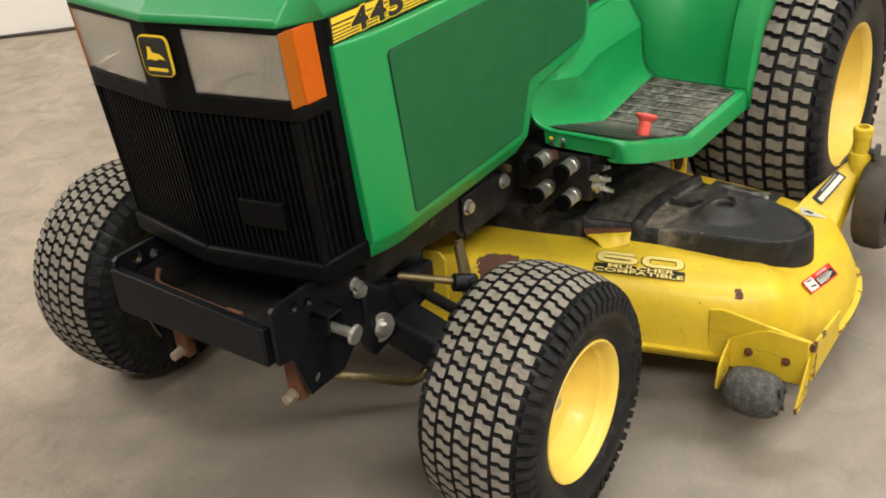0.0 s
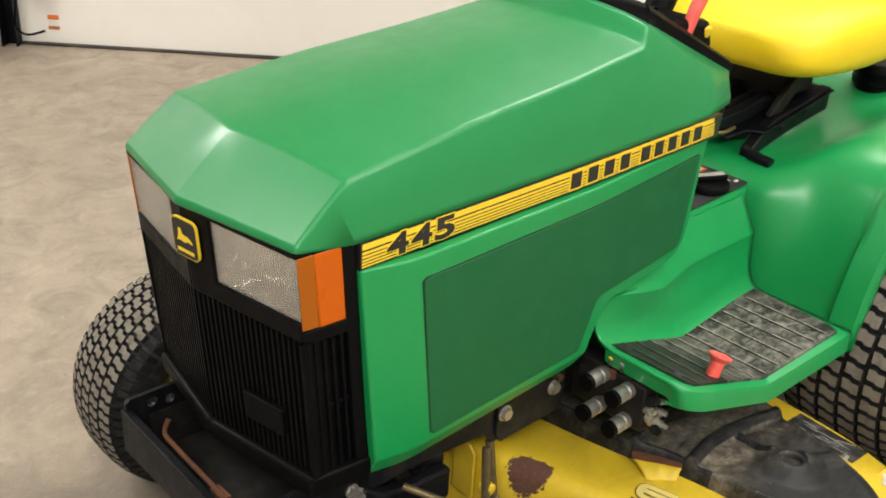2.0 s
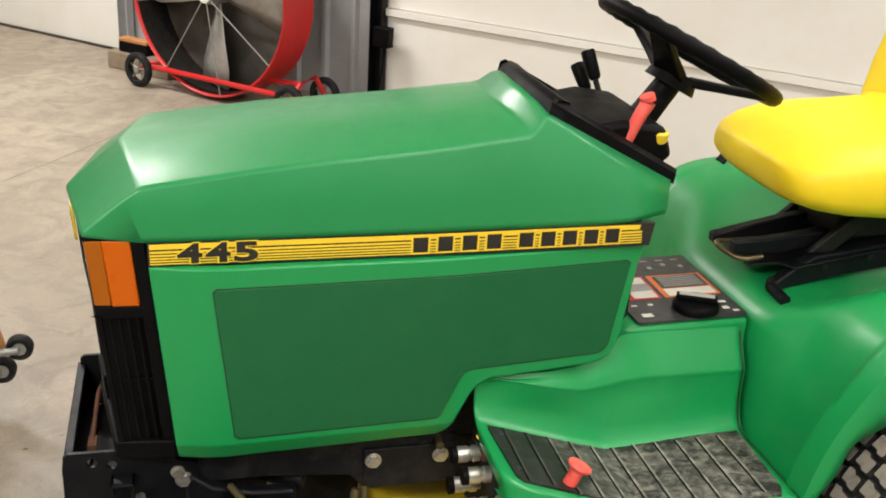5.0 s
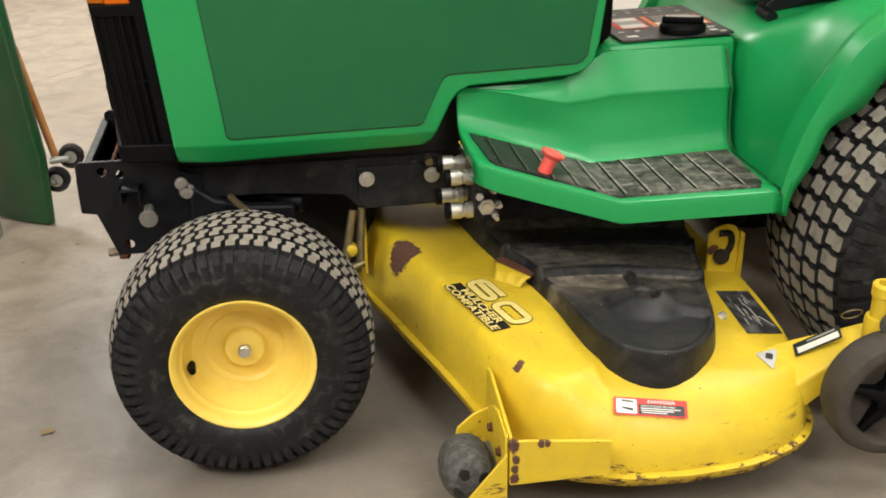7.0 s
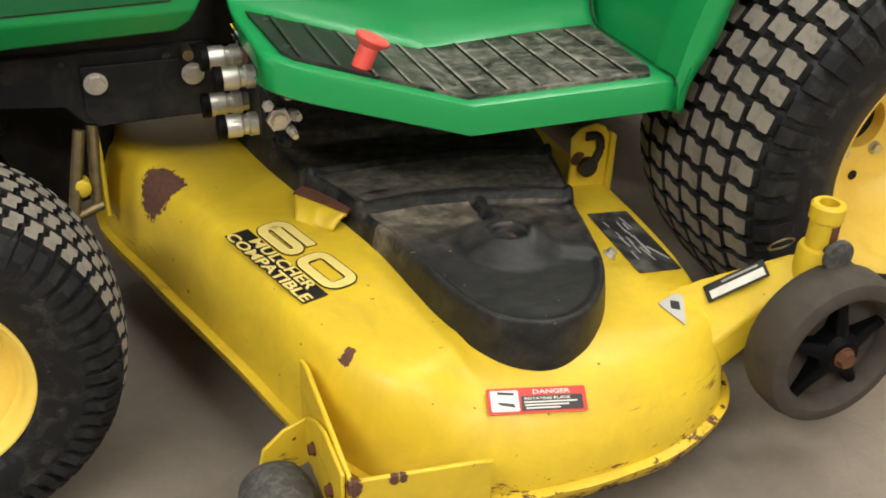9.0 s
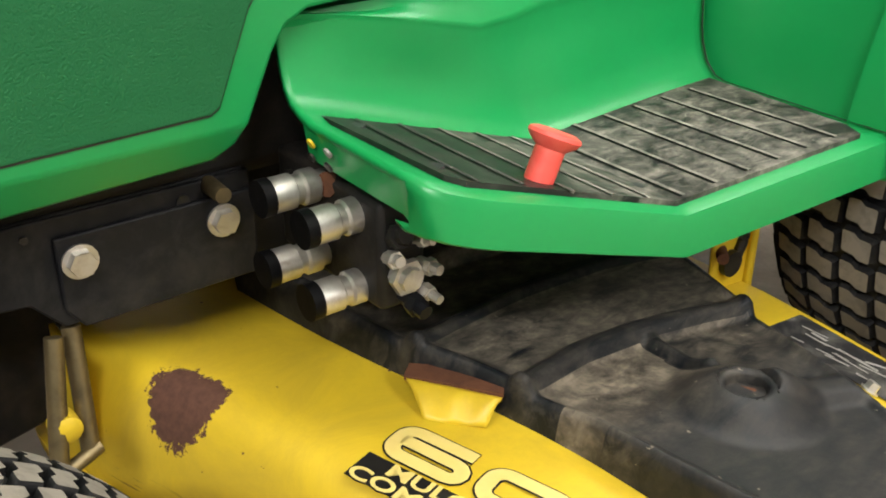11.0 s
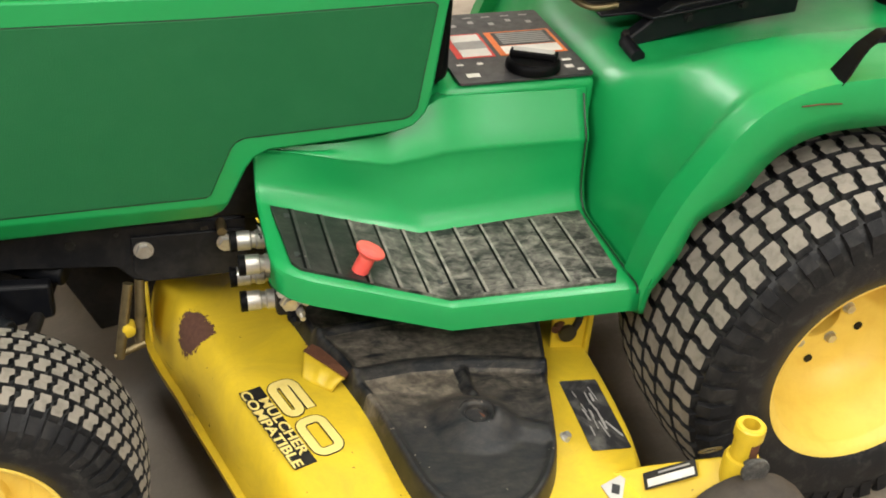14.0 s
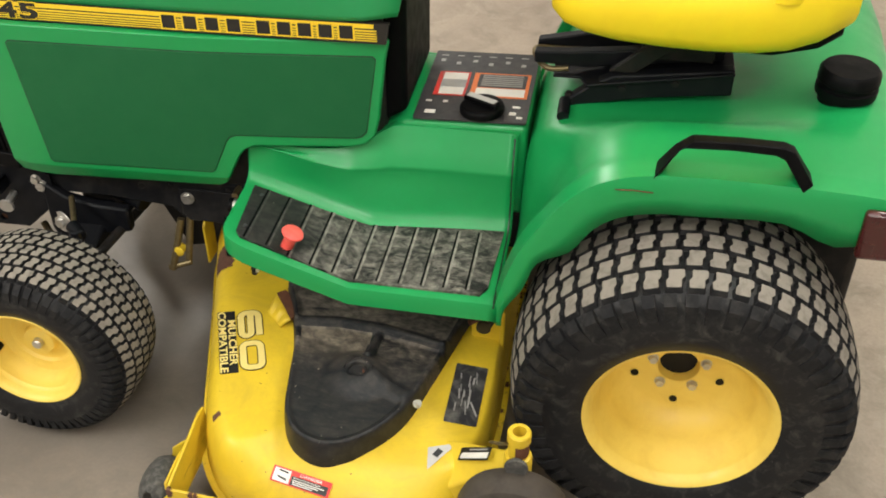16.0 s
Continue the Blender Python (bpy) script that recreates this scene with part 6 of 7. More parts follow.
# black and grey warning stickers
LM = on_deck(0.9225, -0.474, (-0.01, -1), 0.0016)
LAB = flat("warning_sticker", rect(0.158, 0.067, 0.003), DECAL_WORN, DECK, LM, label="worn black sticker with grey diagram")
rnd = random.Random(8)
for i in range(14):
    flat("sticker_bar", rect(rnd.uniform(0.012, 0.045), rnd.uniform(0.0016, 0.004), 0, 3, rnd.uniform(-0.050, 0.050), rnd.uniform(-0.024, 0.024)), DECAL_GREY, LAB, LM @ pose(0, 0, 0.0007, 0, 0, rnd.choice((0, 0, 90, 30)) * 0.3), 0.0003)
TM = on_deck(0.893, -0.634, (1, 0), 0.0016)
TRI = flat("warning_triangle", [(-0.022, 0.009), (0.032, 0.033), (-0.014, -0.045)], DECAL_SILVER, DECK, TM, label="grey triangular sticker")
flat("sticker_bar", rect(0.012, 0.020, 0, 3, -0.001, -0.001), DECAL_DARK, TRI, TM @ pose(0, 0, 0.0007, 0, 0, -28))
# red danger sticker on the shoulder
DM = on_deck(0.6475, -0.7330, (1, -0.22), 0.0016) @ Matrix.Diagonal((0.98, 0.58, 1, 1))
DNG = flat("danger_sticker", rect(0.122, 0.052, 0.003), DECAL_RED, DECK, DM, label="red, black and white danger sticker")
flat("sticker_field", rect(0.034, 0.042, 0.002, 3, -0.040, 0), DECAL_WHITE, DNG, DM @ pose(0, 0, 0.0007))
flat("sticker_field", rect(0.076, 0.030, 0.002, 3, 0.018, -0.006), DECAL_BLACK, DNG, DM @ pose(0, 0, 0.0007))
words("DANGER", 0.012, DECAL_WHITE, "sticker_word", DNG, DM @ pose(0.018, 0.0165, 0.0008), 0.0002, width=0.046)
words("ROTATING BLADE", 0.007, DECAL_WHITE, "sticker_word", DNG, DM @ pose(0.012, 0.003, 0.0014), 0.0002, width=0.056)
for i in range(3):
    flat("sticker_bar", rect(0.066 - 0.012 * i, 0.0028, 0, 3, 0.016 - 0.005 * i, -0.004 - 0.006 * i), DECAL_WHITE, DNG, DM @ pose(0, 0, 0.0014), 0.0003)
flat("sticker_bar", rect(0.020, 0.005, 0, 3, -0.040, 0.009), DECAL_BLACK, DNG, DM @ pose(0, 0, 0.0014, 0, 0, -8), 0.0003)
flat("sticker_bar", [(-0.050, -0.002), (-0.030, -0.006), (-0.028, -0.014), (-0.046, -0.008)], DECAL_BLACK, DNG, DM @ pose(0, 0, 0.0014), 0.0003)

# black belt cover: one moulded shell with ridges, a dome and a branch between them
COV = [(0.440, -0.04), (0.464, -0.17), (0.494, -0.285), (0.524, -0.352), (0.553, -0.45), (0.570, -0.55), (0.586, -0.630), (0.618, -0.684), (0.676, -0.708), (0.733, -0.691), (0.783, -0.642), (0.820, -0.575), (0.852, -0.465), (0.892, -0.31), (0.920, -0.18), (0.925, -0.04)]
COV_LINE = [(abs(p.y), p.x) for p in spline([(x, y, 0) for x, y in COV], 10)]
COV_TIP = max(range(len(COV_LINE)), key=lambda i: COV_LINE[i][0])
COV_F = lerp_table(sorted(COV_LINE[:COV_TIP + 1]))
COV_R = lerp_table(sorted(COV_LINE[COV_TIP:]))
TIP_Y = COV_LINE[COV_TIP][0]


def near_line(x, y, line):
    """The least distance to a run of straight pieces."""
    best = 9.0
    for (x0, y0), (x1, y1) in zip(line, line[1:]):
        dx, dy = x1 - x0, y1 - y0
        k = min(max(((x - x0) * dx + (y - y0) * dy) / (dx * dx + dy * dy), 0), 1)
        best = min(best, math.hypot(x - x0 - k * dx, y - y0 - k * dy))
    return best


RIB_A = lerp_table([(0.44, 0.402), (0.520, 0.392), (0.560, 0.382), (0.634, 0.366), (0.721, 0.364), (0.799, 0.374), (0.900, 0.396)])
RIB_B = lerp_table([(0.44, 0.290), (0.500, 0.282), (0.559, 0.268), (0.660, 0.249), (0.785, 0.238), (0.925, 0.252)])
RIB_C = lerp_table([(0.44, 0.180), (0.639, 0.150), (0.925, 0.145)])
RIDGES = (([(0.724, 0.366), (0.716, 0.455)], 0.009, 0.0085), ([(0.745, 0.520), (0.835, 0.553)], 0.010, 0.020))
# heights by the place between the ribs: planks that rise towards the rib before them, round ribs, a sunk front field
COV_LEVEL = lerp_table([(0.0, 0.050), (0.136, 0.044), (0.141, 0.047), (0.146, 0.052), (0.153, 0.052), (0.158, 0.046), (0.163, 0.034), (0.236, 0.030), (0.240, 0.032), (0.246, 0.041), (0.252, 0.0445), (0.257, 0.043), (0.262, 0.0365), (0.266, 0.035), (0.350, 0.030), (0.3535, 0.031), (0.358, 0.0365), (0.363, 0.039), (0.369, 0.039), (0.374, 0.0365), (0.379, 0.028), (0.384, 0.0225), (0.390, 0.0215), (0.42, 0.0225), (0.46, 0.026), (0.73, 0.030)])


def bow(a0, x):
    """How far the moulding's lines bend away from straight across the cover."""
    ends = [(0.06, 0.0), (0.15, RIB_C(x) - 0.15), (0.25, RIB_B(x) - 0.25), (0.366, RIB_A(x) - 0.366), (0.47, 0.0)]
    for (p, u), (q, v) in zip(ends, ends[1:]):
        if p <= a0 <= q:
            return u + (v - u) * (a0 - p) / (q - p)
    return 0.0


def cover_h(x, a, a0, edge=1.0):
    """Height of the cover over the deck; its ribs run out before the rim."""
    hgt = COV_LEVEL(a0)
    for line, up, wide in RIDGES:
        hgt += up * math.exp(-(near_line(x, a, line) / wide) ** 4) * sstep(edge, 0.008, 0.022) * sstep(a0, 0.372, 0.388)
    r = math.hypot(x - 0.708, a - 0.506)
    hgt += 0.022 * (1 - sstep(r, 0.024, 0.078))
    if r < 0.026:
        hgt -= 0.012
    return hgt


line = np.array([(x, a) for a, x in COV_LINE])
ys = [-TIP_Y + 0.00004, -TIP_Y + 0.0006] + [-TIP_Y + 0.0016 * i for i in range(1, 14)]
for stop, step in ((0.455, 0.0035), (0.400, 0.0025), (0.345, 0.0014), (0.272, 0.004), (0.230, 0.0014), (0.170, 0.005), (0.134, 0.0018), (0.012, 0.007)):
    while ys[-1] < -stop:
        ys.append(ys[-1] + step)
ys += [0.02 * i for i in range(0, 34)] + [0.676, 0.684, 0.690, TIP_Y - 0.0002]
seg = line[1:] - line[:-1]
rows, tone = [], []
for y0 in ys:
    a0 = abs(y0)
    row, kinds = [], []
    qs = [0, 0.006, 0.012, 0.02, 0.03] + [0.04 + 0.92 * i / 94 for i in range(95)] + [0.97, 0.98, 0.988, 0.994, 1]
    places = []
    for q in qs:
        a = a0
        for _ in range(4):
            x = COV_F(a) + (COV_R(a) - COV_F(a)) * q
            a = a0 + bow(a0, x)
        places.append((COV_F(a) + (COV_R(a) - COV_F(a)) * q, a))
    # distance of each place from the rim: a steep moulded wall, then a rounded bead
    P = np.array(places)
    k = np.clip(((P[:, None] - line[None, :-1]) * seg).sum(-1) / (seg * seg).sum(-1), 0, 1)
    dist = np.sqrt(((line[None, :-1] + k[..., None] * seg - P[:, None]) ** 2).sum(-1)).min(1)
    for (x, a), e in zip(places, dist):
        if a < 0.1:
            e = min(e, x - COV_F(a) + 0.002, COV_R(a) - x + 0.002)
        y = math.copysign(a, y0)
        foot = zd(x, y) - 0.030 * sstep(a, 0.56, 0.66) - 0.006
        top = zt(x) + cover_h(x, a, a0, e) + 0.0055 * math.exp(-((e - 0.012) / 0.0065) ** 2)
        g = min(e / 0.0075, 1.0)
        row.append((x, y, foot + (top - foot) * (1 - (1 - g) ** 1.7)))
        rib = 0.354 < a0 < 0.381 or 0.239 < a0 < 0.264 or (e < 0.016 and a0 < 0.42) or near_line(x, a, RIDGES[0][0]) < 0.012
        kinds.append(1 if rib else 2 if 0.375 < a0 < 0.475 and x < 0.722 else 0)
    rows.append(row)
    tone.append(kinds)
bm = bmesh.new()
vs = grid(bm, rows)
kind_of = {v: k for vrow, kinds in zip(vs, tone) for v, k in zip(vrow, kinds)}
for f in bm.faces:
    found = {kind_of[v] for v in f.verts}
    f.material_index = found.pop() if len(found) == 1 else 0 if 0 in found else 1
COVER = part("belt_cover", bm, [COVER_PLASTIC, COVER_RIB, COVER_CAKED], DECK, "dusty black plastic belt cover", smooth=75)
HZ = zt(0.708) + 0.014
bm = bmesh.new()
lathe(bm, [(HZ + 0.016, 0.042), (HZ + 0.0280, 0.034), (HZ + 0.0322, 0.029), (HZ + 0.0332, 0.025), (HZ + 0.0325, 0.0205), (HZ + 0.029, 0.0185), (HZ + 0.008, 0.018)], 40, 0.708, -0.506, "z", cap=False)
part("dome_collar", bm, COVER_PLASTIC, COVER, smooth=60)
bm = bmesh.new()
rod(bm, (0.708, -0.506, HZ + 0.010), (0.708, -0.506, HZ + 0.022), 0.013, n=6)
part("grease_cap", bm, RUSTY, COVER)
bm = bmesh.new()
bolt(bm, (0.836, -0.552, zt(0.836) + 0.022), (0.5, -0.2, 0.8), 0.007, 0.008, 1.3)
part("cover_bolt", bm, ZINC, DECK, "plated bolt")
# bent yellow tab that holds the cover, rusty along its top
bm = bmesh.new()
rows = []
for f in range(9):
    k = f / 8
    up = 0.019 * math.sin(k * 1.57)
    row = []
    for j in range(17):
        c = j / 16
        wave = 0.0022 * math.sin(c * 15.7) * math.sin(k * 3.14)
        row.append((0.466 + 0.012 * k + c * (0.041 + 0.011 * k), -0.347 + 0.045 * k - c * (0.039 + 0.038 * k), 0.2545 - 0.002 * c + up + wave))
    rows.append(row)
grid(bm, rows)
TAB = part("cover_tab", bm, DECK_YELLOW, DECK, "bent yellow steel tab", smooth=50)
TAB.modifiers.new("steel", "SOLIDIFY").thickness = 0.004
bm = bmesh.new()
prism(bm, [(0.476, -0.303), (0.504, -0.341), (0.530, -0.380), (0.542, -0.368), (0.541, -0.346), (0.520, -0.316), (0.492, -0.289)], "z", 0.2705, 0.2755)
part("rust_lip", bm, RUSTY, TAB, smooth=0)

# front corner bracket and anti-scalp roller
bm = bmesh.new()
prism(bm, [(-0.600, 0.215), (-0.625, 0.222), (-0.792, 0.200), (-0.800, 0.196), (-0.800, 0.118), (-0.600, 0.105)], "x", 0.404, 0.410)
prism(bm, [(0.408, 0.200), (0.540, 0.186), (0.565, 0.182), (0.565, 0.120), (0.408, 0.118)], "y", -0.800, -0.794)
CB = part("corner_bracket", bm, DECK_YELLOW, DECK, "bent yellow steel corner bracket", bevel=0.002)
bm = bmesh.new()
prism(bm, [(-0.645, 0.168), (-0.690, 0.196), (-0.720, 0.206), (-0.790, 0.203), (-0.790, 0.105), (-0.645, 0.105)], "x", 0.398, 0.403)
prism(bm, [(0.402, 0.174), (0.402, 0.082), (0.347, 0.076), (0.337, 0.086), (0.341, 0.097)], "y", -0.794, -0.789)
prism(bm, [(0.402, 0.166), (0.402, 0.100), (0.350, 0.078), (0.338, 0.092), (0.346, 0.130), (0.372, 0.154)], "y", -0.646, -0.641)
part("roller_yoke", bm, DECK_YELLOW, CB, bevel=0.002)
bm = bmesh.new()
lathe(bm, [(-0.764, 0.010), (-0.763, 0.022), (-0.759, 0.031), (-0.750, 0.0385), (-0.735, 0.0435), (-0.713, 0.0460), (-0.690, 0.0440), (-0.672, 0.0390), (-0.663, 0.031), (-0.660, 0.012)], 36, 0.350, 0.098)
part("roller", bm, ROLLER, CB, "scuffed grey barrel roller", smooth=70)
for a in range(4):
    bm = bmesh.new()
    p0 = Vector((0.350 + 0.0235 * math.cos(a * 1.571 + 0.5), -0.7600, 0.098 + 0.0235 * math.sin(a * 1.571 + 0.5)))
    rod(bm, p0, p0 + Vector((0.001, -0.0045, 0.001)), 0.0105 - 0.001 * (a % 2), 0.0095, 7 + a)
    part("hole", bm, DECAL_BLACK, CB)
for y0 in (-0.682, -0.752):
    bm = bmesh.new()
    bolt(bm, (0.398, y0, 0.150), (-1, 0, 0), 0.007, 0.005, 1.2)
    part("bolt", bm, RUSTY, CB)
# front hanger tab, long front flange
bm = bmesh.new()
prism(bm, [(-0.060, 0.300), (-0.100, 0.300), (-0.115, 0.285), (-0.115, 0.18), (-0.06, 0.18)], "x", 0.236, 0.242)
part("front_tab", bm, DECK_YELLOW, DECK, bevel=0.002)
bm = bmesh.new()
prism(bm, [(0.908, 0.19), (0.905, 0.298), (0.920, 0.312), (0.945, 0.318), (0.962, 0.312), (0.972, 0.295), (0.974, 0.19)], "y", -0.305, -0.299)
prism(bm, [(0.968, 0.19), (0.970, 0.304), (0.980, 0.298), (0.980, 0.19)], "y", -0.312, -0.298)
HNG = part("rear_hanger", bm, DECK_YELLOW, DECK, "yellow lift hanger plate", bevel=0.003)
bm = bmesh.new()
pipe(bm, spline([(0.928, -0.308, 0.300), (0.948, -0.308, 0.298), (0.954, -0.308, 0.278), (0.945, -0.308, 0.255)], 5), 0.007)
rod(bm, (0.934, -0.306, 0.250), (0.934, -0.314, 0.250), 0.016, n=18)
part("slot", bm, DECAL_BLACK, HNG)
bm = bmesh.new()
rod(bm, (0.905, -0.320, 0.268), (0.928, -0.296, 0.268), 0.007)
part("pin", bm, RUSTY, HNG)
# front lift link, seen between wheel and deck
bm = bmesh.new()
rod(bm, (0.188, -0.200, 0.222), (0.214, -0.165, 0.345), 0.0085)
rod(bm, (0.222, -0.185, 0.235), (0.232, -0.155, 0.345), 0.0085)
rod(bm, (0.180, -0.200, 0.226), (0.230, -0.186, 0.238), 0.007)
LNK = part("lift_link", bm, BRASSY, DECK, "olive-brown oily steel lift link", smooth=35)
bm = bmesh.new()
lathe(bm, [(-0.195, 0.008), (-0.192, 0.013), (-0.172, 0.013), (-0.169, 0.008)], 16, 0.205, 0.268)
part("link_knob", bm, DECK_YELLOW, LNK)

# gauge wheel arm, post and wheel
bm = bmesh.new()
rows = []
for inner, outer, depth in (((0.880, -0.590, 0.196), (0.868, -0.690, 0.150), 0.050), ((0.915, -0.600, 0.212), (0.900, -0.688, 0.166), 0.052), ((0.944, -0.614, 0.229), (0.924, -0.688, 0.181), 0.052), ((0.990, -0.638, 0.252), (0.985, -0.692, 0.225), 0.046), ((1.030, -0.662, 0.276), (1.046, -0.698, 0.268), 0.036), ((1.052, -0.676, 0.284), (1.060, -0.700, 0.279), 0.032)):
    i, o = Vector(inner), Vector(outer)
    rows.append([i, i.lerp(o, 0.5) + Vector((0, 0, 0.0015)), o, o + Vector((0.006, -0.003, -depth)), i + Vector((0.006, 0, -depth))])
vs = grid(bm, rows, close_v=True)
bm.faces.new(vs[0])
bm.faces.new(vs[-1])
ARM = part("gauge_arm", bm, DECK_YELLOW, DECK, "yellow pressed-steel wheel arm", bevel=0.005, segs=3)
AM = frame_of((0.968, -0.652, 0.2385), (0.061, -0.031, 0.048), (0.009, 0.022, 0.012))
ST = flat("arm_sticker", rect(0.084, 0.027, 0.002), DECAL_BLACK, ARM, AM @ pose(0, 0, 0.003), label="black sticker with a pale part-number bar")
flat("sticker_bar", rect(0.074, 0.012, 0, 3, 0.001, -0.004), DECAL_WHITE, ST, AM @ pose(0, 0, 0.0038))
flat("sticker_bar", rect(0.050, 0.003, 0, 3, 0.008, 0.008), DECAL_GREY, ST, AM @ pose(0, 0, 0.0038))
bm = bmesh.new()
lathe(bm, [(0.225, 0.026), (0.296, 0.026), (0.301, 0.024), (0.302, 0.0185), (0.338, 0.0185), (0.340, 0.0215), (0.358, 0.0215), (0.361, 0.019), (0.361, 0.0125), (0.33, 0.0125)], 28, 1.050, -0.692, "z")
part("post", bm, DECK_YELLOW, ARM, "yellow tube post", smooth=35)
bm = bmesh.new()
lathe(bm, [(0.306, 0.0188), (0.307, 0.0192), (0.334, 0.0192), (0.335, 0.0188)], 28, 1.050, -0.692, "z", cap=False)
bmesh.ops.delete(bm, geom=[f for f in bm.faces if f.calc_center_median().x < 1.046], context="FACES")
part("rust_patch", bm, RUSTY, ARM, "bare rusty band on the post")
bm = bmesh.new()
pipe(bm, [(1.012 + 0.018 * math.cos(a), -0.668 - 0.008 * math.sin(a), 0.296 + 0.012 * math.sin(a)) for a in [2 * math.pi * i / 24 for i in range(24)]], 0.0014, 6, True)
part("pin_ring", bm, BRASSY, ARM, "thin wire ring of the pin")
bm = bmesh.new()
rod(bm, (1.050, -0.692, 0.304), (1.050, -0.722, 0.304), 0.009, n=12)
rod(bm, (1.050, -0.722, 0.304), (1.050, -0.730, 0.304), 0.0215, n=24)
part("pivot_cap", bm, ROLLER, ARM, "round dull steel pin head", bevel=0.002)
GX, GY, GZ = 1.050, -0.742, 0.186
bm = bmesh.new()
lathe(bm, [(GY - 0.026, 0.077), (GY - 0.033, 0.083), (GY - 0.034, 0.092), (GY - 0.029, 0.101), (GY - 0.014, 0.106), (GY + 0.014, 0.106), (GY + 0.029, 0.101), (GY + 0.034, 0.092), (GY + 0.026, 0.078), (GY + 0.006, 0.074), (GY + 0.002, 0.03), (GY - 0.002, 0.03), (GY - 0.006, 0.074)], 48, GX, GZ, close=True)
GW = part("gauge_wheel", bm, worn("dusty_hard_rubber", (0.050, 0.040, 0.030), (0.022, 0.018, 0.015), 0.8, 24, 0.8), DECK, "black gauge wheel with a dusty hard tyre", smooth=40)
bm = bmesh.new()
lathe(bm, [(GY - 0.034, 0.0), (GY - 0.034, 0.022), (GY - 0.026, 0.030), (GY + 0.026, 0.030)], 24, GX, GZ)
part("hub", bm, BLACK_PLASTIC, GW)
bm = bmesh.new()
bolt(bm, (GX, GY - 0.034, GZ), (0, -1, 0), 0.012, 0.008, 1.2)
part("axle_bolt", bm, RUSTY, GW)
for i in range(5):
    a = radians(20 + 72 * i)
    d = Vector((math.cos(a), 0, math.sin(a)))
    w = Vector((-math.sin(a), 0, math.cos(a)))
    bm = bmesh.new()
    rows = []
    for r, hw, dep in ((0.025, 0.011, 0.030), (0.055, 0.008, 0.022), (0.078, 0.007, 0.018)):
        p0 = Vector((GX, GY, GZ)) + d * r
        rows.append([p0 + w * hw + Vector((0, -dep + 0.004, 0)), p0 + Vector((0, -dep, 0)), p0 - w * hw + Vector((0, -dep + 0.004, 0)), p0 - w * hw, p0 + w * hw])
    vs = grid(bm, rows, close_v=True)
    part("spoke", bm, BLACK_PLASTIC, GW, bevel=0.002)

# ---------------------------------------------------------------- things along the wall
FC = wall_pt(-2.86, 0.33, 0.585)
FAN = thing("drum_fan", "large red drum fan with grey blades, standing before the steel wall", "fan", wall_pt(-2.86, 0.33, 0))
FM = frame_of(FC, ALONG, (0, 0, 1))


def into_fan(bm):
    for v in bm.verts:
        v.co = FM @ v.co


bm = bmesh.new()
lathe(bm, [(-0.12, 0.550), (-0.125, 0.556), (-0.12, 0.562), (0.12, 0.562), (0.125, 0.556), (0.12, 0.550), (0.11, 0.545), (-0.11, 0.545)], 64, 0, 0, "z", close=True)
into_fan(bm)
part("drum", bm, RED_PAINT, FAN, "red sheet-steel drum", smooth=50)
# inner face of the drum as its own skin, darker than the outside
bm = bmesh.new()
lathe(bm, [(0.105, 0.543), (0.106, 0.5445), (-0.106, 0.5445), (-0.105, 0.543)], 64, 0, 0, "z", close=True)
into_fan(bm)
part("drum_inside", bm, DARK_STEEL, FAN, "inside of the drum, much darker than its red outside", smooth=50)
# added solid disc: hides the bright wall, stands for rear grill and dark background
bm = bmesh.new()
lathe(bm, [(-0.112, 0.0), (-0.112, 0.544), (-0.108, 0.544), (-0.108, 0.0)], 48, 0, 0, "z")
into_fan(bm)
part("rear_disc", bm, worn("dark_rear_disc", (0.050, 0.043, 0.036), (0.12, 0.10, 0.08), 0.8, 6, 0.8, 90, 0.002, 0.4), FAN, "solid dark disc added behind the blades, for the rear grill and what lies beyond", smooth=30)
bm = bmesh.new()
lathe(bm, [(-0.06, 0.0), (-0.06, 0.05), (0.05, 0.06), (0.10, 0.05), (0.10, 0.0)], 24, 0, 0, "z")
into_fan(bm)
part("motor_hub", bm, GALV, FAN)
for i in range(4):
    a = radians(-5 + 90 * i)
    bm = bmesh.new()
    rows = []
    for r, w, tw in ((0.05, 0.06, 0.8), (0.25, 0.12, 0.6), (0.40, 0.15, 0.45), (0.52, 0.14, 0.35)):
        row = []
        for f in (-1, -0.3, 0.4, 1):
            row.append((r * math.cos(a) - f * w * math.cos(tw) * math.sin(a), r * math.sin(a) + f * w * math.cos(tw) * math.cos(a), f * w * math.sin(tw) * 0.7 + 0.012 * (1 - f * f)))
        rows.append(row)
    grid(bm, rows)
    into_fan(bm)
    b = part("blade", bm, BLADE, FAN, "dusty grey steel blade", smooth=60)
    b.modifiers.new("steel", "SOLIDIFY").thickness = 0.004
for i in range(8):
    a = radians(10 + 45 * i)
    bm = bmesh.new()
    rod(bm, (0.04 * math.cos(a), 0.04 * math.sin(a), 0.115), (0.555 * math.cos(a), 0.555 * math.sin(a), 0.118), 0.004, n=6)
    into_fan(bm)
    part("guard_wire", bm, GALV, FAN)
bm = bmesh.new()
lathe(bm, [(0.120, 0.0), (0.120, 0.042), (0.128, 0.042), (0.128, 0.0)], 24, 0, 0, "z")
into_fan(bm)
part("guard_badge", bm, DECAL_WHITE, FAN, "round white disc on the guard")
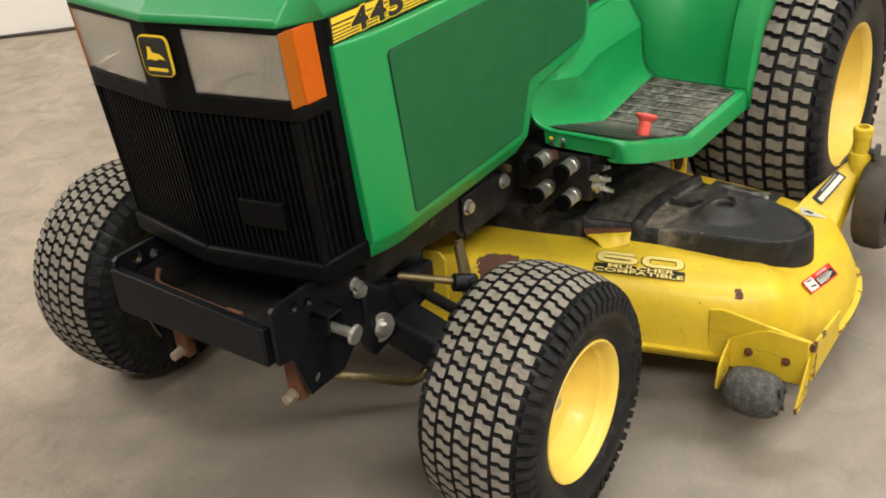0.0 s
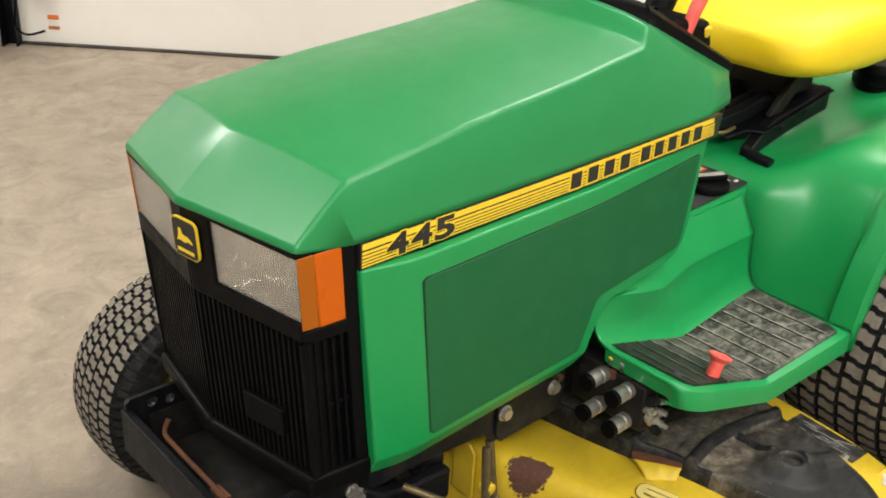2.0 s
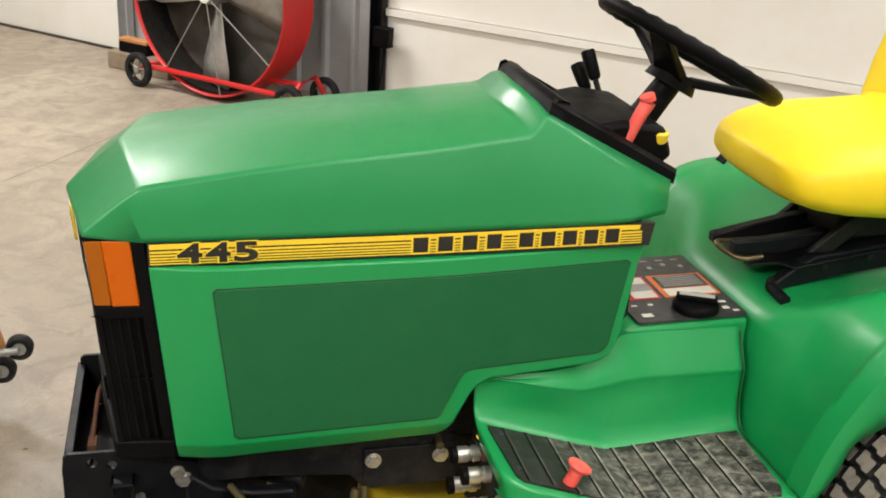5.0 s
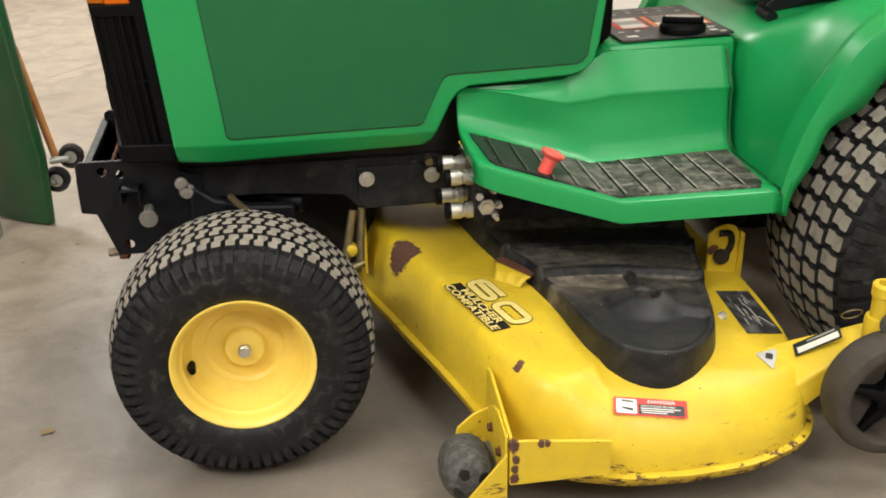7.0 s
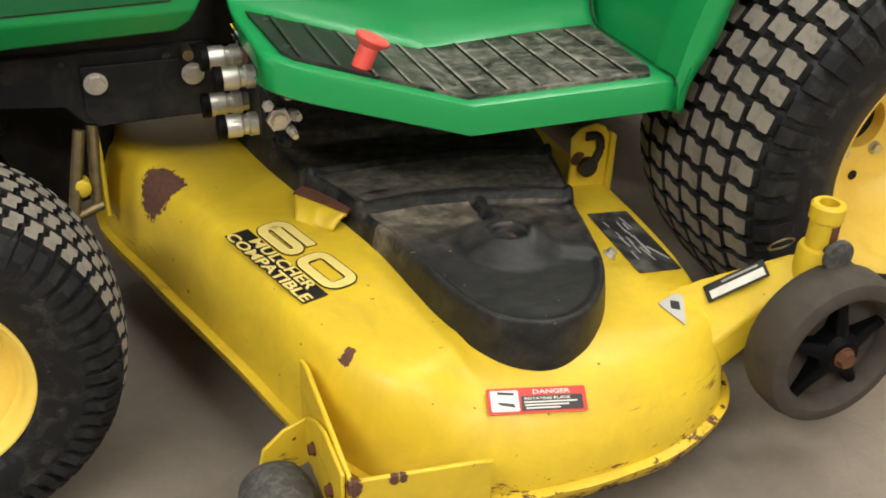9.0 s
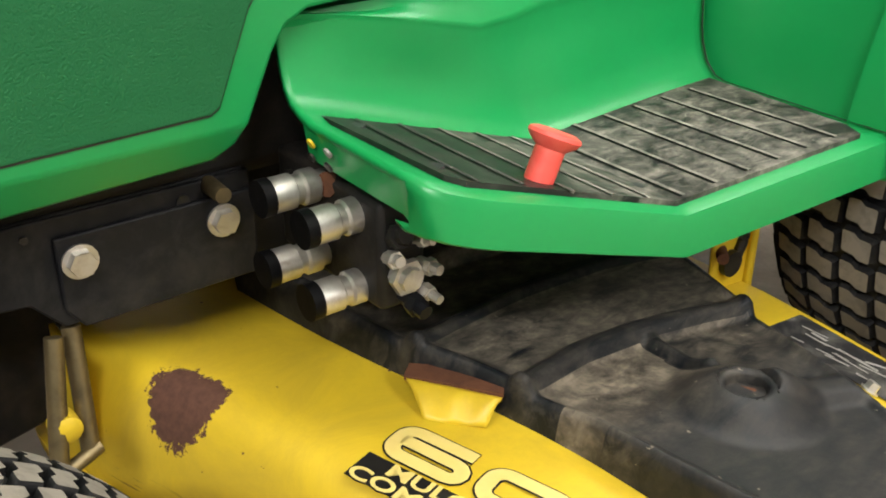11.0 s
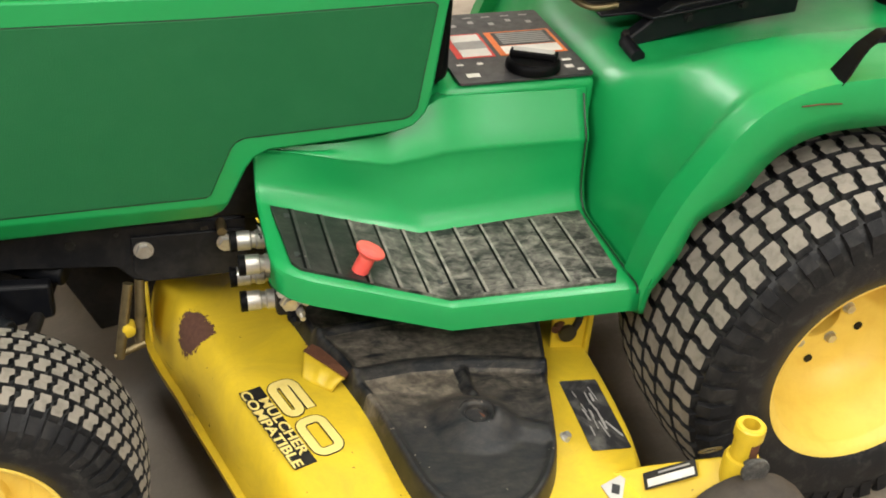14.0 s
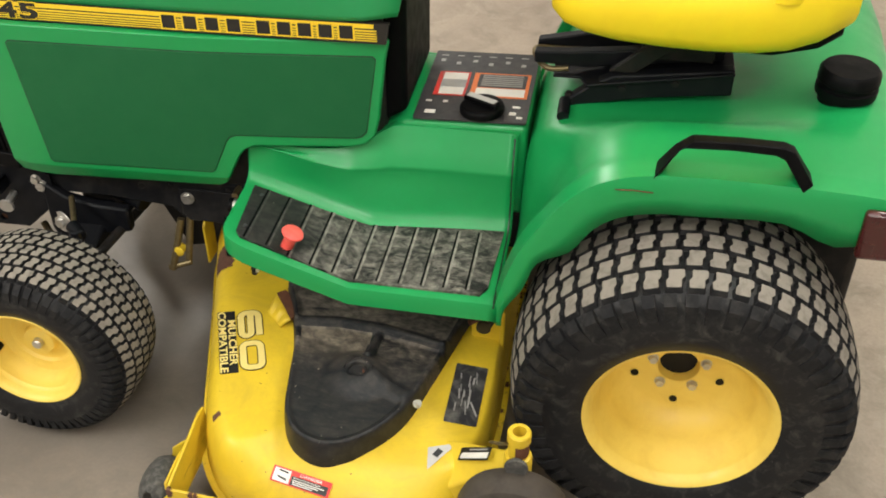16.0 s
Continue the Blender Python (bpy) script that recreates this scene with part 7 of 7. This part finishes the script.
for f, d in ((0.625, 0.16), (0.64, -0.13), (-0.50, 0.16)):
    bm = bmesh.new()
    c = Vector((f, -0.585 + 0.101, d))
    for v in lathe(bm, [(-0.018, 0.066), (-0.022, 0.078), (-0.020, 0.092), (-0.010, 0.100), (0.010, 0.100), (0.020, 0.092), (0.022, 0.078), (0.018, 0.066)], 32, 0, 0, "z", close=True):
        for q in v:
            q.co += c
    into_fan(bm)
    WH = part("wheel", bm, RUBBER, FAN, "small rubber-tyred wheel", smooth=50)
    bm = bmesh.new()
    for v in lathe(bm, [(-0.016, 0.0), (-0.016, 0.016), (0.018, 0.016), (0.018, 0.0)], 18, 0, 0, "z"):
        for q in v:
            q.co += c
    for i in range(5):
        a = radians(72 * i + 10)
        rod(bm, c, c + Vector((0.072 * math.cos(a), 0.072 * math.sin(a), 0)), 0.007, n=6)
    into_fan(bm)
    part("wheel_spokes", bm, GALV, WH, "grey steel spokes")
bm = bmesh.new()
pipe(bm, [(-0.50, -0.484, 0.15), (-0.46, -0.46, 0.13), (0.50, -0.46, 0.13), (0.625, -0.484, 0.15)], 0.016, 8)
pipe(bm, [(0.625, -0.484, 0.15), (0.61, -0.40, 0.05), (0.61, -0.38, -0.08), (0.64, -0.484, -0.13)], 0.016, 8)
rod(bm, (0.61, -0.40, 0.05), (0.36, -0.43, 0.0), 0.016)
rod(bm, (-0.50, -0.46, 0.12), (-0.36, -0.43, 0.0), 0.016)
into_fan(bm)
part("stand", bm, RED_PAINT, FAN, "red tube stand")

BLK = thing("wood_block", "weathered timber block lying on the floor", "wood block", wall_pt(-3.60, 0.22, 0))
bm = bmesh.new()
vs = box(bm, -0.26, 0.26, -0.06, 0.06, 0.0, 0.11)
bmesh.ops.transform(bm, matrix=Matrix.Translation(wall_pt(-3.60, 0.22, 0)) @ pose(0, 0, 0, 0, 0, -45), verts=vs)
part("timber", bm, WOOD, BLK, bevel=0.008)
BRU = thing("push_broom_head", "black-bristled broom head with an orange wooden back", "broom", wall_pt(-3.66, 0.22, 0.11))
for nm2, z0, z1, mt in (("bristles", 0.1105, 0.175, BLACK_PLASTIC), ("back", 0.175, 0.197, ORANGE_WOOD)):
    bm = bmesh.new()
    vs = box(bm, -0.12, 0.12, -0.035, 0.035, z0, z1)
    bmesh.ops.transform(bm, matrix=Matrix.Translation(wall_pt(-3.66, 0.22, 0)) @ pose(0, 0, 0, 0, 0, -45), verts=vs)
    part(nm2, bm, mt, BRU, bevel=0.004)
# marks and small fittings on the right-hand door
for nm2, u, z, w, h, mt in (("door_sticker", -1.853, 0.140, 0.055, 0.022, DECAL_ORANGE), ("door_sticker", -1.853, 0.088, 0.055, 0.016, DECAL_ORANGE), ("door_sticker", -1.853, 0.100, 0.050, 0.040, DECAL_WHITE)):
    flat(nm2, rect(w, h), mt, bpy.data.objects["door_2"], frame_of(wall_pt(u, -0.0985, z), ALONG, (0, 0, 1)), 0.001)
SEN = thing("door_sensor", "small black sensor box on the door track", "sensor", wall_pt(-1.99, 0.0, 0.40))
bm = bmesh.new()
vs = box(bm, -0.05, 0.05, -0.03, 0.03, -0.055, 0.055)
bmesh.ops.transform(bm, matrix=Matrix.Translation(wall_pt(-1.98, 0.0, 0.43)) @ pose(0, 0, 0, 0, 0, -45), verts=vs)
part("case", bm, BLACK_PLASTIC, SEN, bevel=0.006)
bm = bmesh.new()
pipe(bm, spline([wall_pt(-1.97, 0.0, 0.39), wall_pt(-1.98, 0.0, 0.25), wall_pt(-2.0, 0.0, 0.12), wall_pt(-1.95, 0.0, 0.075), wall_pt(-1.87, -0.03, 0.09)], 5), 0.006, 8)
part("cable", bm, BLACK_PLASTIC, SEN)

# creeper standing on end beside a galvanised frame
CRP = thing("mechanic_creeper", "deep green steel mechanic's creeper standing on end, casters outward", "creeper", (-0.63, 0.95, 0))
lean = lerp_table([(0.0, 0.0), (0.2, 0.006), (0.67, -0.036), (0.97, -0.072), (1.35, -0.125)])
bm = bmesh.new()
vs = prism(bm, [(-0.775, 0.868), (-0.768, 0.852), (-0.680, 0.792), (-0.606, 0.752), (-0.588, 0.764), (-0.592, 0.790)], "z", 0.004, 1.35)
for zz in (0.1, 0.2, 0.4, 0.67, 0.97):
    bmesh.ops.bisect_plane(bm, geom=bm.verts[:] + bm.edges[:] + bm.faces[:], plane_co=(0, 0, zz), plane_no=(0, 0, 1), dist=1e-5)
for v in bm.verts:
    v.co.x += lean(v.co.z)
part("board", bm, DEEP_GREEN, CRP, "deep green enamelled board", bevel=0.004)
for px, y0, z0, r in ((-0.520, 0.79, 0.193, 0.034), (-0.572, 0.805, 0.122, 0.036), (-0.640, 0.765, 0.888, 0.052), (-0.648, 0.80, 0.765, 0.034)):
    bm = bmesh.new()
    lathe(bm, [(y0 - 0.012, r * 0.5), (y0 - 0.016, r * 0.86), (y0 - 0.010, r), (y0 + 0.010, r), (y0 + 0.016, r * 0.86), (y0 + 0.012, r * 0.5)], 28, px, z0, close=True)
    CST = part("caster", bm, RUBBER, CRP, "black rubber caster wheel", smooth=50)
    bm = bmesh.new()
    rod(bm, (px, y0 - 0.016, z0), (px, y0 + 0.016, z0), r * 0.5, n=18)
    rod(bm, (px - 0.055, y0 - 0.012, z0 - 0.008), (px, y0 - 0.020, z0), 0.010, n=10)
    part("fork", bm, GALV, CST)
bm = bmesh.new()
rod(bm, (-0.566, 0.812, 0.175), (-0.628, 0.812, 0.50), 0.011)
part("handle_rail", bm, ORANGE_WOOD, CRP, "orange wooden rail")
GAL = thing("steel_frame", "grey galvanised tube frame standing beside the creeper", "steel frame", (-0.85, 0.72, 0))
for x0, y0 in ((-0.735, 0.700), (-0.815, 0.60), (-1.02, 0.66)):
    bm = bmesh.new()
    vs = prism(bm, rect(0.036, 0.036, 0.006, 3, x0, y0), "z", 0.0, 1.30)
    for v in bm.verts:
        v.co.x -= 0.055 * v.co.z
    part("upright", bm, GALV, GAL, bevel=0.002)
for z0 in (0.03, 0.20, 0.42, 0.66, 0.95):
    bm = bmesh.new()
    rod(bm, (-0.735 - 0.055 * z0, 0.70, z0), (-1.02 - 0.055 * z0, 0.66, z0), 0.012)
    rod(bm, (-0.735 - 0.055 * z0, 0.70, z0), (-0.815 - 0.055 * z0, 0.60, z0), 0.012)
    part("rung", bm, GALV, GAL)

# litter on the floor
rnd = random.Random(21)
for i, (x, y, r) in enumerate(((-0.395, -0.335, 0.016), (-0.50, 0.60, 0.007), (-0.62, 0.50, 0.006), (-0.25, 1.55, 0.010), (0.02, 1.75, 0.012), (-0.9, 1.7, 0.010), (0.25, 2.75, 0.012), (-0.35, 2.2, 0.009), (-0.62, -0.55, 0.008), (0.05, -0.95, 0.006), (0.45, -1.02, 0.007))):
    L = thing("dry_leaf", "small crumpled dry leaf on the concrete", "leaf", (x, y, 0), group="leaf litter")
    bm = bmesh.new()
    n = 9
    pts = [(x + r * rnd.uniform(0.6, 1.3) * math.cos(2 * math.pi * k / n), y + r * rnd.uniform(0.5, 1.1) * math.sin(2 * math.pi * k / n), 0.0008 + r * rnd.uniform(0, 0.22)) for k in range(n)]
    c = bm.verts.new((x, y, 0.001))
    ring = [bm.verts.new(p) for p in pts]
    for k in range(n):
        bm.faces.new((c, ring[k], ring[(k + 1) % n]))
    part("blade", bm, worn("dry_leaf_brown", (0.20, 0.15, 0.07), (0.10, 0.07, 0.035), 0.9, 60, 0.8), L)
